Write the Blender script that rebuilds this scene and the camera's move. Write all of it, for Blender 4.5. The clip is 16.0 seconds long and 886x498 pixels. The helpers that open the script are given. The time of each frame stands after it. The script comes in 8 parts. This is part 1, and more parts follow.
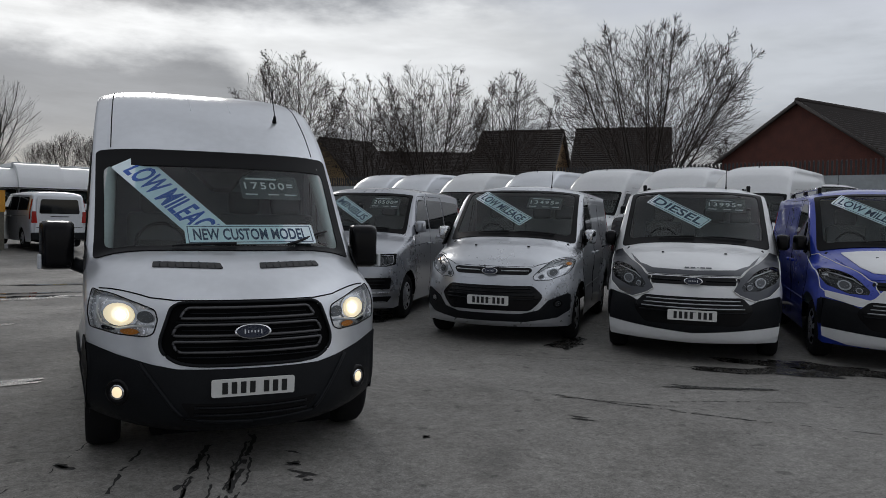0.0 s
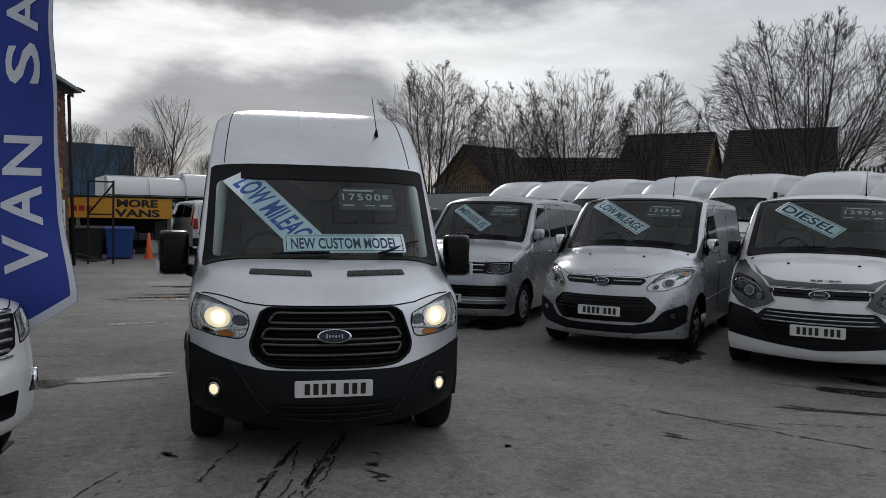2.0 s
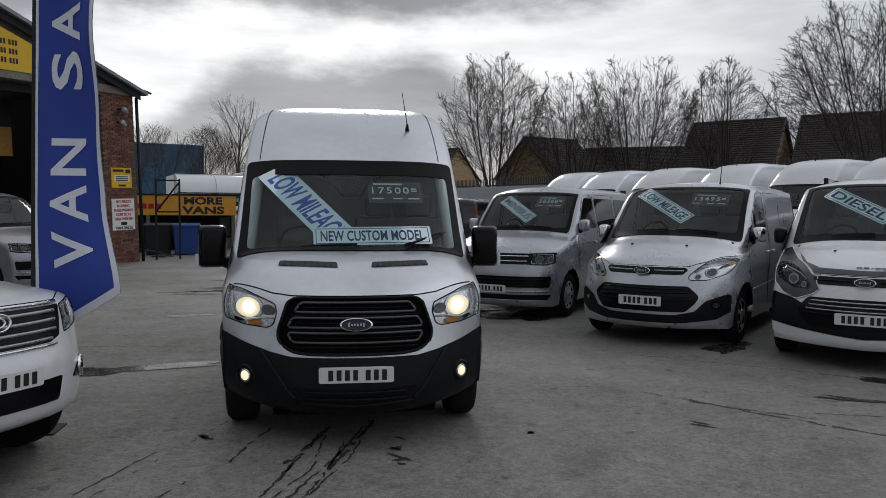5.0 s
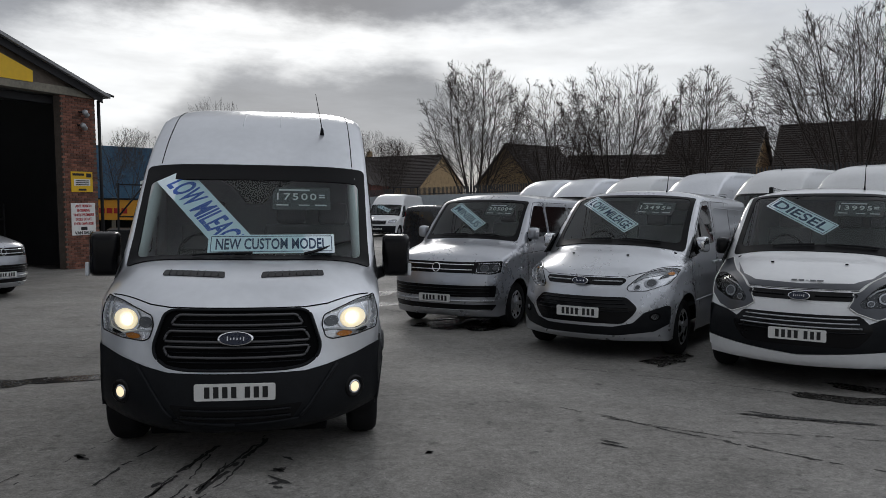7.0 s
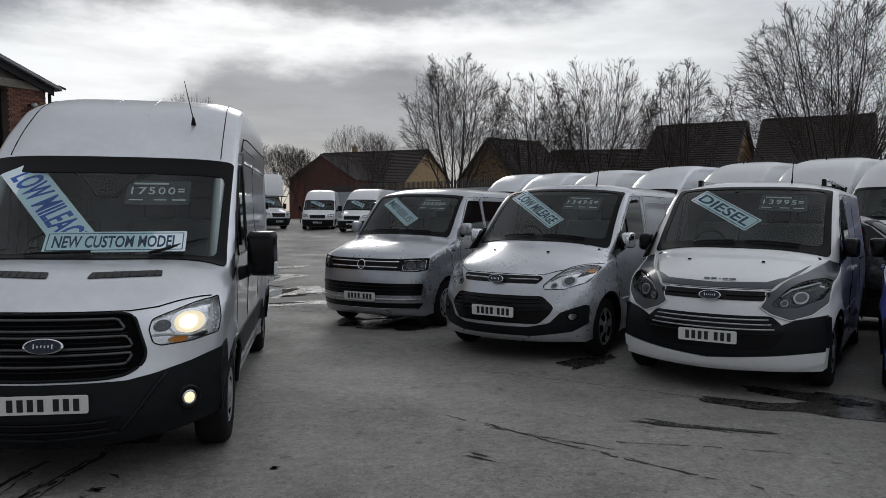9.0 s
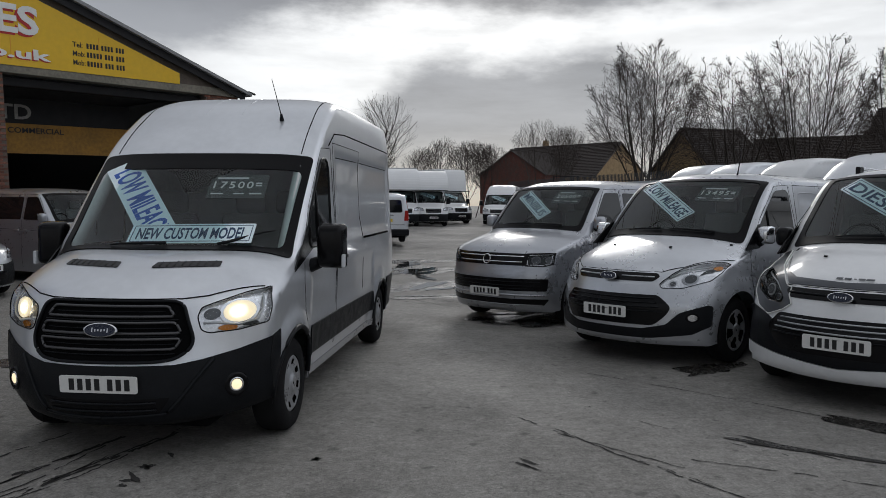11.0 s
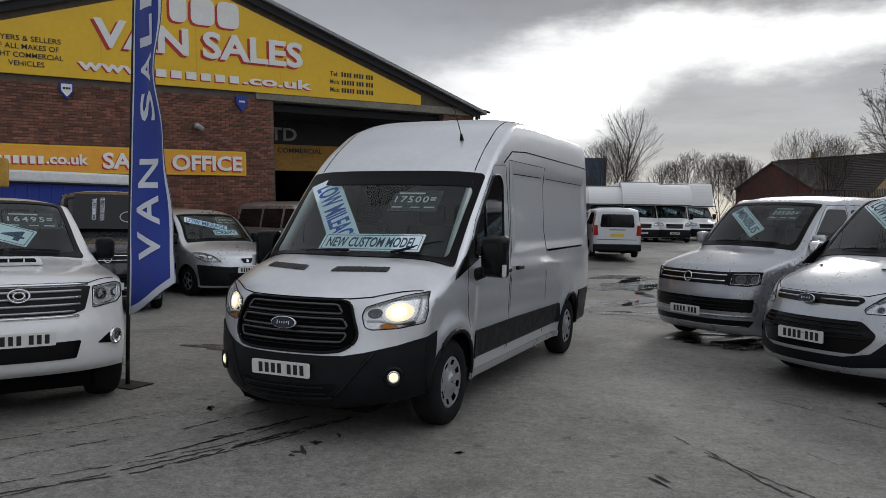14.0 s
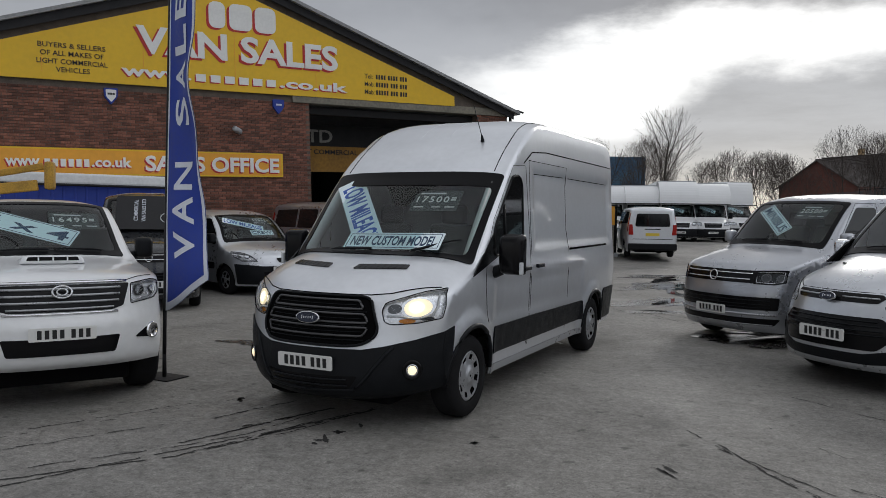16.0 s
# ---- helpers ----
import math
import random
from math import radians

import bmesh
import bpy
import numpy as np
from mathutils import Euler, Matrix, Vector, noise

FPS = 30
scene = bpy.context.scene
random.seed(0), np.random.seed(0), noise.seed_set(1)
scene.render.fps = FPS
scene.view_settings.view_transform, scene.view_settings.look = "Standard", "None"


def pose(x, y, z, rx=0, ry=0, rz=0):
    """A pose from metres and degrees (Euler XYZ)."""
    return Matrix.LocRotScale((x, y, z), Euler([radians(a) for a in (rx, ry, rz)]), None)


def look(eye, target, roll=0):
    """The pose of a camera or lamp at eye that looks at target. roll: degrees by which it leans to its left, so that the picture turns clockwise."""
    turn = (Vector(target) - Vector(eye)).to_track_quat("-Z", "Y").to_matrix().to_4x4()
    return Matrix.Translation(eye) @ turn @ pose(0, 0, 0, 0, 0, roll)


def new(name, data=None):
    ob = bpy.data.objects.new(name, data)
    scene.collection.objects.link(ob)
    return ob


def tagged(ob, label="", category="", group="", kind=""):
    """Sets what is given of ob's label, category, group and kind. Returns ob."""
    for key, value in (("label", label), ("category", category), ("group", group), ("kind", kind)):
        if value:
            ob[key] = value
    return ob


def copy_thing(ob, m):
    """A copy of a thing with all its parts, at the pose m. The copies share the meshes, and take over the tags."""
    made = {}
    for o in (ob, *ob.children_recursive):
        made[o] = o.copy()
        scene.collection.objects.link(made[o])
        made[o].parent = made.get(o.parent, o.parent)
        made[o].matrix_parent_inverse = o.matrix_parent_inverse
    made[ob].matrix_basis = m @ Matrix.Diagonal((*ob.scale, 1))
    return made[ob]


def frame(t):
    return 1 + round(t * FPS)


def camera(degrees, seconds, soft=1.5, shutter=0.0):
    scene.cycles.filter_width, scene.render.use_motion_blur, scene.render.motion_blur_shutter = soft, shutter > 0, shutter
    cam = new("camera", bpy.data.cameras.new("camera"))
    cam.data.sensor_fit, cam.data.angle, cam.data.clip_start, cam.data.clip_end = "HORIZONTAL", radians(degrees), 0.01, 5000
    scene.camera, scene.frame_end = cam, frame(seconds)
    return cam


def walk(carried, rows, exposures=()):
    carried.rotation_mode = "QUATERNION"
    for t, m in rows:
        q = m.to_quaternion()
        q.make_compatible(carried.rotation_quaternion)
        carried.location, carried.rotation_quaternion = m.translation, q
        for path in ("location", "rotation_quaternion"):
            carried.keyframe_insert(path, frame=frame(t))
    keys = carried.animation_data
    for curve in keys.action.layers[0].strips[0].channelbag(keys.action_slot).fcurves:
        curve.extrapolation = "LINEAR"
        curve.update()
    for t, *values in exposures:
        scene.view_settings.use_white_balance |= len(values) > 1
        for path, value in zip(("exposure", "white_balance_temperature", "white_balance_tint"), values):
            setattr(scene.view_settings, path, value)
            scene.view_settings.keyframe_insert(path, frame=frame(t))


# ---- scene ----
cam = camera(60.2, 16.0, soft=0.55)
PATH = [
    (0, (-0.88, -4.9, 1.669), (-0.066, -3.075, 1.58), 1.2),
    (0.5, (-0.713, -4.848, 1.694), (0.03, -2.992, 1.634), 1.5),
    (1, (-0.485, -4.999, 1.698), (0.073, -3.08, 1.624), 1.5),
    (1.5, (-0.432, -5.104, 1.711), (0.036, -3.161, 1.63), 1.4),
    (2, (-0.455, -5.123, 1.712), (-0.004, -3.176, 1.631), 1.2),
    (2.5, (-0.343, -5.198, 1.7), (0.01, -3.232, 1.615), 1.2),
    (3, (-0.204, -5.285, 1.695), (0.094, -3.31, 1.598), 1.2),
    (5.3, (-0.136, -5.32, 1.706), (0.151, -3.344, 1.604), 0.2),
    (5.5, (-0.103, -5.261, 1.702), (0.219, -3.29, 1.598), 0.4),
    (6, (0.035, -5.125, 1.723), (0.42, -3.164, 1.636), 0.4),
    (6.5, (0.26, -5.099, 1.71), (0.621, -3.133, 1.638), 0.5),
    (7, (0.556, -5.139, 1.721), (0.87, -3.165, 1.637), 0.7),
    (7.5, (0.812, -5.067, 1.703), (1.169, -3.101, 1.618), 1.0),
    (8, (1.069, -4.973, 1.74), (1.434, -3.008, 1.657), 0.7),
    (10.3, (2.306, -4.769, 1.725), (2.327, -2.773, 1.607), 0.3),
    (10.5, (2.415, -4.749, 1.729), (2.342, -2.753, 1.614), 0.4),
    (11, (2.635, -4.66, 1.718), (2.458, -2.671, 1.604), 0.3),
    (11.5, (2.801, -4.497, 1.736), (2.595, -2.51, 1.651), 0.6),
    (12, (2.995, -4.43, 1.722), (2.556, -2.481, 1.638), 0.4),
    (12.5, (3.197, -4.449, 1.73), (2.556, -2.557, 1.64), 0.3),
    (13, (3.258, -4.583, 1.717), (2.537, -2.719, 1.64), -0.0),
    (13.5, (3.288, -4.73, 1.729), (2.541, -2.876, 1.647), 0.3),
    (14, (3.418, -4.799, 1.726), (2.618, -2.968, 1.641), 1.0),
    (14.5, (3.576, -4.834, 1.709), (2.712, -3.034, 1.587), 1.0),
    (15, (3.647, -4.912, 1.73), (2.788, -3.109, 1.624), 1.1),
    (15.5, (3.666, -4.937, 1.723), (2.788, -3.143, 1.625), 0.9),
    (16, (3.668, -4.932, 1.721), (2.776, -3.144, 1.635), 0.8),
]
walk(cam, [(t, look(eye, target, roll)) for t, eye, target, roll in PATH], [(0, -0.89, 6250, 10), (3, -0.84, 6250, 10), (6, -0.75, 6250, 10), (8, -0.82, 6250, 10), (11, -0.75, 6250, 10), (16, -0.51, 6350, 10)])

# ---- world, sun, exposure ----
UP = Vector((-0.025, -0.02, 0.9995)).normalized()   # the yard falls slightly; buildings stand plumb

world = bpy.data.worlds.new("overcast_sky")
scene.world = world
world.use_nodes = True


def sky_nodes():
    nt = world.node_tree
    nt.nodes.clear()
    N, L = nt.nodes.new, nt.links.new
    tc = N("ShaderNodeTexCoord")
    sky = N("ShaderNodeTexSky")
    sky.sky_type, sky.sun_disc = "NISHITA", False
    sky.sun_elevation, sky.sun_rotation = radians(24), radians(-2)
    skys = N("ShaderNodeVectorMath"); skys.operation = "SCALE"; skys.inputs[3].default_value = 0.10
    L(sky.outputs[0], skys.inputs[0])
    # cloud deck: layers by height, their edges broken up by turbulence
    def noise_(scale, detail, rough, stretch, shift):
        mp = N("ShaderNodeMapping"); mp.inputs["Scale"].default_value = stretch; mp.inputs["Location"].default_value = shift
        L(tc.outputs["Generated"], mp.inputs[0])
        n = N("ShaderNodeTexNoise"); n.inputs["Scale"].default_value, n.inputs["Detail"].default_value, n.inputs["Roughness"].default_value = scale, detail, rough
        L(mp.outputs[0], n.inputs["Vector"])
        return n.outputs[0]

    def math_(op, a, b, c=None):
        m = N("ShaderNodeMath"); m.operation = op
        for k, v in enumerate((a, b, c)):
            if v is None:
                continue
            if isinstance(v, (int, float)):
                m.inputs[k].default_value = v
            else:
                L(v, m.inputs[k])
        return m.outputs[0]
    def ramp_(src, stops, ease="LINEAR"):
        r = N("ShaderNodeValToRGB"); cr = r.color_ramp
        cr.interpolation = ease
        while len(cr.elements) < len(stops):
            cr.elements.new(0.5)
        for e, (q, c) in zip(cr.elements, stops):
            e.position, e.color = q, (*(c if isinstance(c, tuple) else (c, c, c)), 1)
        L(src, r.inputs[0])
        return r.outputs[0]

    def range_(src, a, b, c, d):
        r = N("ShaderNodeMapRange"); r.interpolation_type = "SMOOTHSTEP"
        for k, v in zip((1, 2, 3, 4), (a, b, c, d)):
            r.inputs[k].default_value = v
        L(src, r.inputs[0])
        return r.outputs[0]

    def blend_(fac, a, b):
        m = N("ShaderNodeMix"); m.data_type = "RGBA"
        L(fac, m.inputs[0]); L(a, m.inputs[6]); L(b, m.inputs[7])
        return m.outputs[2]

    def scale_(col, fac):
        v = N("ShaderNodeVectorMath"); v.operation = "SCALE"
        L(col, v.inputs[0])
        L(fac, v.inputs[3])
        return v.outputs[0]
    nrm = N("ShaderNodeVectorMath"); nrm.operation = "NORMALIZE"; L(tc.outputs["Generated"], nrm.inputs[0])
    sep = N("ShaderNodeSeparateXYZ"); L(nrm.outputs[0], sep.inputs[0])
    big = noise_(2.6, 6, 0.5, (1, 1, 2.2), CLOUD_SHIFT)
    fine = noise_(7.0, 9, 0.6, (1, 1, 2.6), (1.3, 0.2, 2.0))
    streak = noise_(3.2, 8, 0.62, (1, 1, 5.0), (0.7, 2.2, 5.1))
    # the ragged height on which the layers part
    ragged = math_("MULTIPLY_ADD", math_("SUBTRACT", fine, 0.5), 0.10, sep.outputs[2])
    ragged = math_("MULTIPLY_ADD", math_("SUBTRACT", big, 0.5), 0.05, ragged)
    # how far round the horizon: 0 to 1 over about a hundred degrees
    round_ = math_("MULTIPLY_ADD", sep.outputs[0], 1 / 1.5, 0.4)
    bank_top = ramp_(round_, ((0.0, 0.05), (0.20, 0.07), (0.26, 0.11), (0.30, 0.165), (0.33, 0.19), (0.40, 0.195), (0.46, 0.205), (0.49, 0.19), (0.52, 0.15), (0.62, 0.12), (1.0, 0.12)))
    deck_low = ramp_(round_, ((0.0, 0.13), (0.08, 0.15), (0.15, 0.19), (0.22, 0.22), (0.34, 0.235), (0.47, 0.235), (0.62, 0.25), (0.75, 0.24), (1.0, 0.22)))
    bank = range_(math_("SUBTRACT", ragged, bank_top), -0.035, 0.022, 1.0, 0.0)
    deck = range_(math_("SUBTRACT", ragged, deck_low), -0.02, 0.035, 0.0, 1.0)
    dot = N("ShaderNodeVectorMath"); dot.operation = "DOT_PRODUCT"
    L(nrm.outputs[0], dot.inputs[0]); dot.inputs[1].default_value = SUN_WAY
    # thin bright cloud, brightest round the veiled sun
    gap = ramp_(range_(dot.outputs["Value"], 0.62, 0.985, 0.0, 1.0), ((0.0, (1.05, 1.08, 1.12)), (0.55, (1.15, 1.17, 1.18)), (0.8, (1.4, 1.4, 1.38)), (1.0, (1.75, 1.74, 1.70))))
    gap = scale_(gap, range_(streak, 0.35, 0.62, 0.86, 1.08))
    low_bank = ramp_(sep.outputs[2], ((0.0, (0.86, 0.80, 0.70)), (0.05, (0.76, 0.75, 0.73)), (0.10, (0.62, 0.63, 0.65)), (0.19, (0.55, 0.565, 0.59)), (0.22, (0.60, 0.61, 0.63))))
    low_bank = scale_(low_bank, range_(streak, 0.3, 0.7, 0.88, 1.2))
    high = ramp_(sep.outputs[2], ((0.15, (0.60, 0.61, 0.63)), (0.25, (0.43, 0.44, 0.465)), (0.34, (0.45, 0.46, 0.485)), (0.5, (0.56, 0.57, 0.595)), (0.75, (0.78, 0.79, 0.81)), (1.0, (0.90, 0.91, 0.93))))
    high = scale_(high, range_(big, 0.32, 0.68, 0.82, 1.3))
    high = scale_(high, range_(sep.outputs[0], 0.22, 0.62, 1.0, 2.0))
    col = blend_(deck, blend_(bank, gap, low_bank), high)
    cl = N("ShaderNodeVectorMath"); cl.operation = "SCALE"; L(col, cl.inputs[0]); cl.inputs[3].default_value = 1.0
    mix = N("ShaderNodeMix"); mix.data_type = "RGBA"; mix.inputs[0].default_value = 0.94
    L(skys.outputs[0], mix.inputs[6]); L(cl.outputs[0], mix.inputs[7])
    bg = N("ShaderNodeBackground"); bg.inputs[1].default_value = SKY_STRENGTH
    L(mix.outputs[2], bg.inputs[0])
    out = N("ShaderNodeOutputWorld"); L(bg.outputs[0], out.inputs[0])


SUN_WAY = Vector((0.02, 1.0, 0.42)).normalized()
CLOUD_SHIFT = (3.1, 1.7, 0.4)
SKY_STRENGTH = 1.0
sky_nodes()
sun_data = bpy.data.lights.new("sun", "SUN")
sun_data.energy, sun_data.angle, sun_data.color = 0.6, radians(14), (1.0, 0.95, 0.88)
sun = new("sun", sun_data)
sun.matrix_world = look((0, 0, 30), Vector((0, 0, 30)) - SUN_WAY)

# ---- materials ----


def pbr(name, col, rough=0.5, metal=0.0, var=0.12, scale=6.0, bump=0.0, bscale=60.0, coat=0.0, rvar=0.1, tint=None, island=False, spec=0.5):
    """A procedural surface: two scales of colour variation, varied gloss and fine relief."""
    m = bpy.data.materials.new(name)
    m.use_nodes = True
    nt = m.node_tree
    N, L = nt.nodes.new, nt.links.new
    b = nt.nodes["Principled BSDF"]
    tc = N("ShaderNodeTexCoord")
    n1 = N("ShaderNodeTexNoise"); n1.inputs["Scale"].default_value = scale; n1.inputs["Detail"].default_value = 5
    n2 = N("ShaderNodeTexNoise"); n2.inputs["Scale"].default_value = scale * 9; n2.inputs["Detail"].default_value = 3
    L(tc.outputs["Object"], n1.inputs["Vector"]); L(tc.outputs["Object"], n2.inputs["Vector"])
    add = N("ShaderNodeMath"); add.operation = "ADD"; L(n1.outputs[0], add.inputs[0]); L(n2.outputs[0], add.inputs[1])
    src = add.outputs[0]
    lo, hi = 0.75, 1.25
    if island:
        oi = N("ShaderNodeObjectInfo")
        g = N("ShaderNodeMath"); g.operation = "MULTIPLY_ADD"; g.inputs[1].default_value, g.inputs[2].default_value = 0.7, -0.35
        L(oi.outputs["Random"], g.inputs[0])
        a2 = N("ShaderNodeMath"); a2.operation = "ADD"; L(src, a2.inputs[0]); L(g.outputs[0], a2.inputs[1]); src = a2.outputs[0]
    mr = N("ShaderNodeMapRange"); mr.inputs[1].default_value, mr.inputs[2].default_value = lo, hi
    mr.inputs[3].default_value, mr.inputs[4].default_value = 0.0, 1.0
    L(src, mr.inputs[0])
    mx = N("ShaderNodeMix"); mx.data_type = "RGBA"
    c1 = [c * (1 - var) for c in col]
    c2 = [min(1, c * (1 + var)) for c in col] if tint is None else tint
    mx.inputs[6].default_value, mx.inputs[7].default_value = (*c1, 1), (*c2, 1)
    L(mr.outputs[0], mx.inputs[0]); L(mx.outputs[2], b.inputs["Base Color"])
    b.inputs["Metallic"].default_value = metal
    b.inputs["Specular IOR Level"].default_value = spec
    rr = N("ShaderNodeMapRange"); rr.inputs[1].default_value, rr.inputs[2].default_value = lo, hi
    rr.inputs[3].default_value, rr.inputs[4].default_value = max(0.02, rough - rvar), min(1, rough + rvar)
    L(src, rr.inputs[0]); L(rr.outputs[0], b.inputs["Roughness"])
    b.inputs["Coat Weight"].default_value = coat
    b.inputs["Coat Roughness"].default_value = 0.04
    if bump:
        n3 = N("ShaderNodeTexNoise"); n3.inputs["Scale"].default_value = bscale; n3.inputs["Detail"].default_value = 4
        L(tc.outputs["Object"], n3.inputs["Vector"])
        bp = N("ShaderNodeBump"); bp.inputs["Strength"].default_value = bump; bp.inputs["Distance"].default_value = 0.01
        L(n3.outputs[0], bp.inputs["Height"]); L(bp.outputs[0], b.inputs["Normal"])
    return m


def thin_glass(name, tint, ior=1.5):
    m = bpy.data.materials.new(name)
    m.use_nodes = True
    nt = m.node_tree
    nt.nodes.clear()
    N, L = nt.nodes.new, nt.links.new
    tr = N("ShaderNodeBsdfTransparent"); tr.inputs[0].default_value = (*tint, 1)
    gl = N("ShaderNodeBsdfGlossy"); gl.inputs["Roughness"].default_value = 0.02
    fr = N("ShaderNodeFresnel"); fr.inputs[0].default_value = ior
    mx = N("ShaderNodeMixShader")
    L(fr.outputs[0], mx.inputs[0]); L(tr.outputs[0], mx.inputs[1]); L(gl.outputs[0], mx.inputs[2])
    out = N("ShaderNodeOutputMaterial"); L(mx.outputs[0], out.inputs[0])
    return m


def lamp_mat(name, col, strength):
    m = bpy.data.materials.new(name)
    m.use_nodes = True
    b = m.node_tree.nodes["Principled BSDF"]
    b.inputs["Emission Color"].default_value = (*col, 1)
    b.inputs["Emission Strength"].default_value = strength
    b.inputs["Base Color"].default_value = (*col, 1)
    return m


SILVER_MID = pbr("silver_paint_mid", (0.57, 0.59, 0.625), 0.31, 0.66, 0.04, 1.5, coat=0.7, rvar=0.04)
SILVER_DEEP = pbr("silver_paint_deep", (0.43, 0.445, 0.48), 0.31, 0.7, 0.04, 1.5, coat=0.7, rvar=0.04)
SILVER = pbr("silver_paint", (0.70, 0.72, 0.755), 0.33, 0.62, 0.04, 1.5, coat=0.7, rvar=0.04)
WHITE = pbr("white_paint", (0.78, 0.79, 0.80), 0.32, 0.0, 0.03, 1.5, coat=0.8, rvar=0.04)
GREY = pbr("grey_paint", (0.055, 0.06, 0.072), 0.36, 0.2, 0.08, 1.5, coat=0.35, rvar=0.04)
BLUE = pbr("blue_paint", (0.02, 0.05, 0.42), 0.3, 0.2, 0.08, 1.5, coat=0.8, rvar=0.04)
DARK = pbr("dark_paint", (0.022, 0.024, 0.028), 0.28, 0.3, 0.1, 1.5, coat=0.9, rvar=0.04)
PLASTIC = pbr("black_plastic", (0.009, 0.010, 0.012), 0.42, 0.0, 0.2, 10, bump=0.12, bscale=300, spec=0.14)
GLOSSBLACK = pbr("gloss_black", (0.006, 0.006, 0.007), 0.18, 0.0, 0.1, 4, rvar=0.03, spec=0.18)
BORDER = pbr("printed_black", (0.004, 0.004, 0.005), 0.35, 0.0, 0.1, 4, rvar=0.05, spec=0.12)
TRIM = pbr("grille_grey", (0.10, 0.10, 0.105), 0.38, 0.7, 0.1, 8)
CHROME = pbr("chrome", (0.75, 0.76, 0.78), 0.14, 1.0, 0.03, 5, rvar=0.04)
TYRE = pbr("tyre_rubber", (0.014, 0.014, 0.015), 0.8, 0.0, 0.25, 12, bump=0.3, bscale=120, spec=0.1)
RIM = pbr("wheel_trim", (0.42, 0.43, 0.45), 0.35, 0.7, 0.08, 8)
VOID = pbr("underbody_black", (0.004, 0.004, 0.0045), 0.9, 0.0, 0.2, 6, spec=0.05)
CABIN = pbr("cabin_grey", (0.30, 0.33, 0.33), 0.8, 0.0, 0.15, 4, bump=0.05)
SEAT = pbr("seat_cloth", (0.085, 0.09, 0.095), 0.9, 0.0, 0.2, 14, bump=0.3, bscale=200)
LINING = pbr("pillar_lining", (0.60, 0.61, 0.60), 0.75, 0.0, 0.05, 4)
SCREEN = thin_glass("windscreen_glass", (0.84, 0.955, 0.95), 1.5)
CLEAR = thin_glass("lamp_lens", (0.97, 0.98, 0.99), 1.18)
SIDEGLASS = pbr("tinted_glass", (0.006, 0.007, 0.008), 0.04, 0.0, 0.1, 3, rvar=0.02)
PLATEW = pbr("plate_white", (0.74, 0.74, 0.72), 0.45, 0.0, 0.03, 6)
PLATEY = pbr("plate_yellow", (0.75, 0.55, 0.05), 0.45, 0.0, 0.03, 6)
INK = pbr("black_ink", (0.012, 0.012, 0.013), 0.5, 0.0, 0.1, 6)
CARD = pbr("sign_card", (0.80, 0.91, 0.95), 0.45, 0.0, 0.04, 3)
CARDBLUE = pbr("sign_blue_ink", (0.035, 0.11, 0.45), 0.5, 0.0, 0.06, 5)
CARDDARK = pbr("sign_dark_ink", (0.012, 0.045, 0.11), 0.5, 0.0, 0.06, 5)
PRICE = pbr("price_card", (0.055, 0.06, 0.062), 0.5, 0.0, 0.1, 5)
PRICEINK = pbr("price_white", (0.7, 0.71, 0.7), 0.5, 0.0, 0.05, 5)
OVAL = pbr("badge_blue", (0.008, 0.012, 0.03), 0.3, 0.0, 0.1, 6)
AMBER = pbr("indicator_amber", (0.6, 0.22, 0.03), 0.2, 0.0, 0.05, 6)
REDLENS = pbr("tail_lamp_red", (0.35, 0.02, 0.015), 0.15, 0.0, 0.1, 6)
HEAD = lamp_mat("headlamp_bulb", (1.0, 0.93, 0.78), 7.0)
FOG = lamp_mat("fog_bulb", (1.0, 0.80, 0.50), 1.6)
BOWL = lamp_mat("lit_lamp_bowl", (1.0, 0.86, 0.58), 0.9)
GLOW = lamp_mat("lit_reflector", (1.0, 0.89, 0.66), 1.7)

# ---- mesh helpers ----


def mesh_of(name, verts, faces, mats, smooth=True, idx=None):
    me = bpy.data.meshes.new(name)
    me.from_pydata([tuple(map(float, v)) for v in verts], [], [tuple(map(int, f)) for f in faces])
    for m in mats if isinstance(mats, (list, tuple)) else (mats,):
        me.materials.append(m)
    if idx is not None:
        me.polygons.foreach_set("material_index", idx)
    me.validate()
    if smooth:
        me.polygons.foreach_set("use_smooth", [True] * len(me.polygons))
    me.update()
    return me


def part(name, me, parent=None, label="", m=None):
    ob = new(name, me)
    if parent is not None:
        ob.parent = parent
    if m is not None:
        ob.matrix_basis = m
    if label:
        ob["label"] = label
    return ob


def bmesh_mesh(name, bm, mats, smooth=False):
    me = bpy.data.meshes.new(name)
    bmesh.ops.recalc_face_normals(bm, faces=bm.faces)
    bm.to_mesh(me)
    bm.free()
    for m in mats if isinstance(mats, (list, tuple)) else (mats,):
        me.materials.append(m)
    if smooth:
        me.polygons.foreach_set("use_smooth", [True] * len(me.polygons))
    return me


def box(name, size, mat_, bevel=0.01, seg=2, smooth=False):
    """A bevelled block centred on the origin."""
    bm = bmesh.new()
    bmesh.ops.create_cube(bm, size=1.0, matrix=Matrix.Diagonal((*size, 1)))
    if bevel:
        bmesh.ops.bevel(bm, geom=bm.edges[:], offset=min(bevel, min(size) * 0.45), segments=seg, profile=0.6, affect="EDGES")
    return bmesh_mesh(name, bm, mat_, smooth)


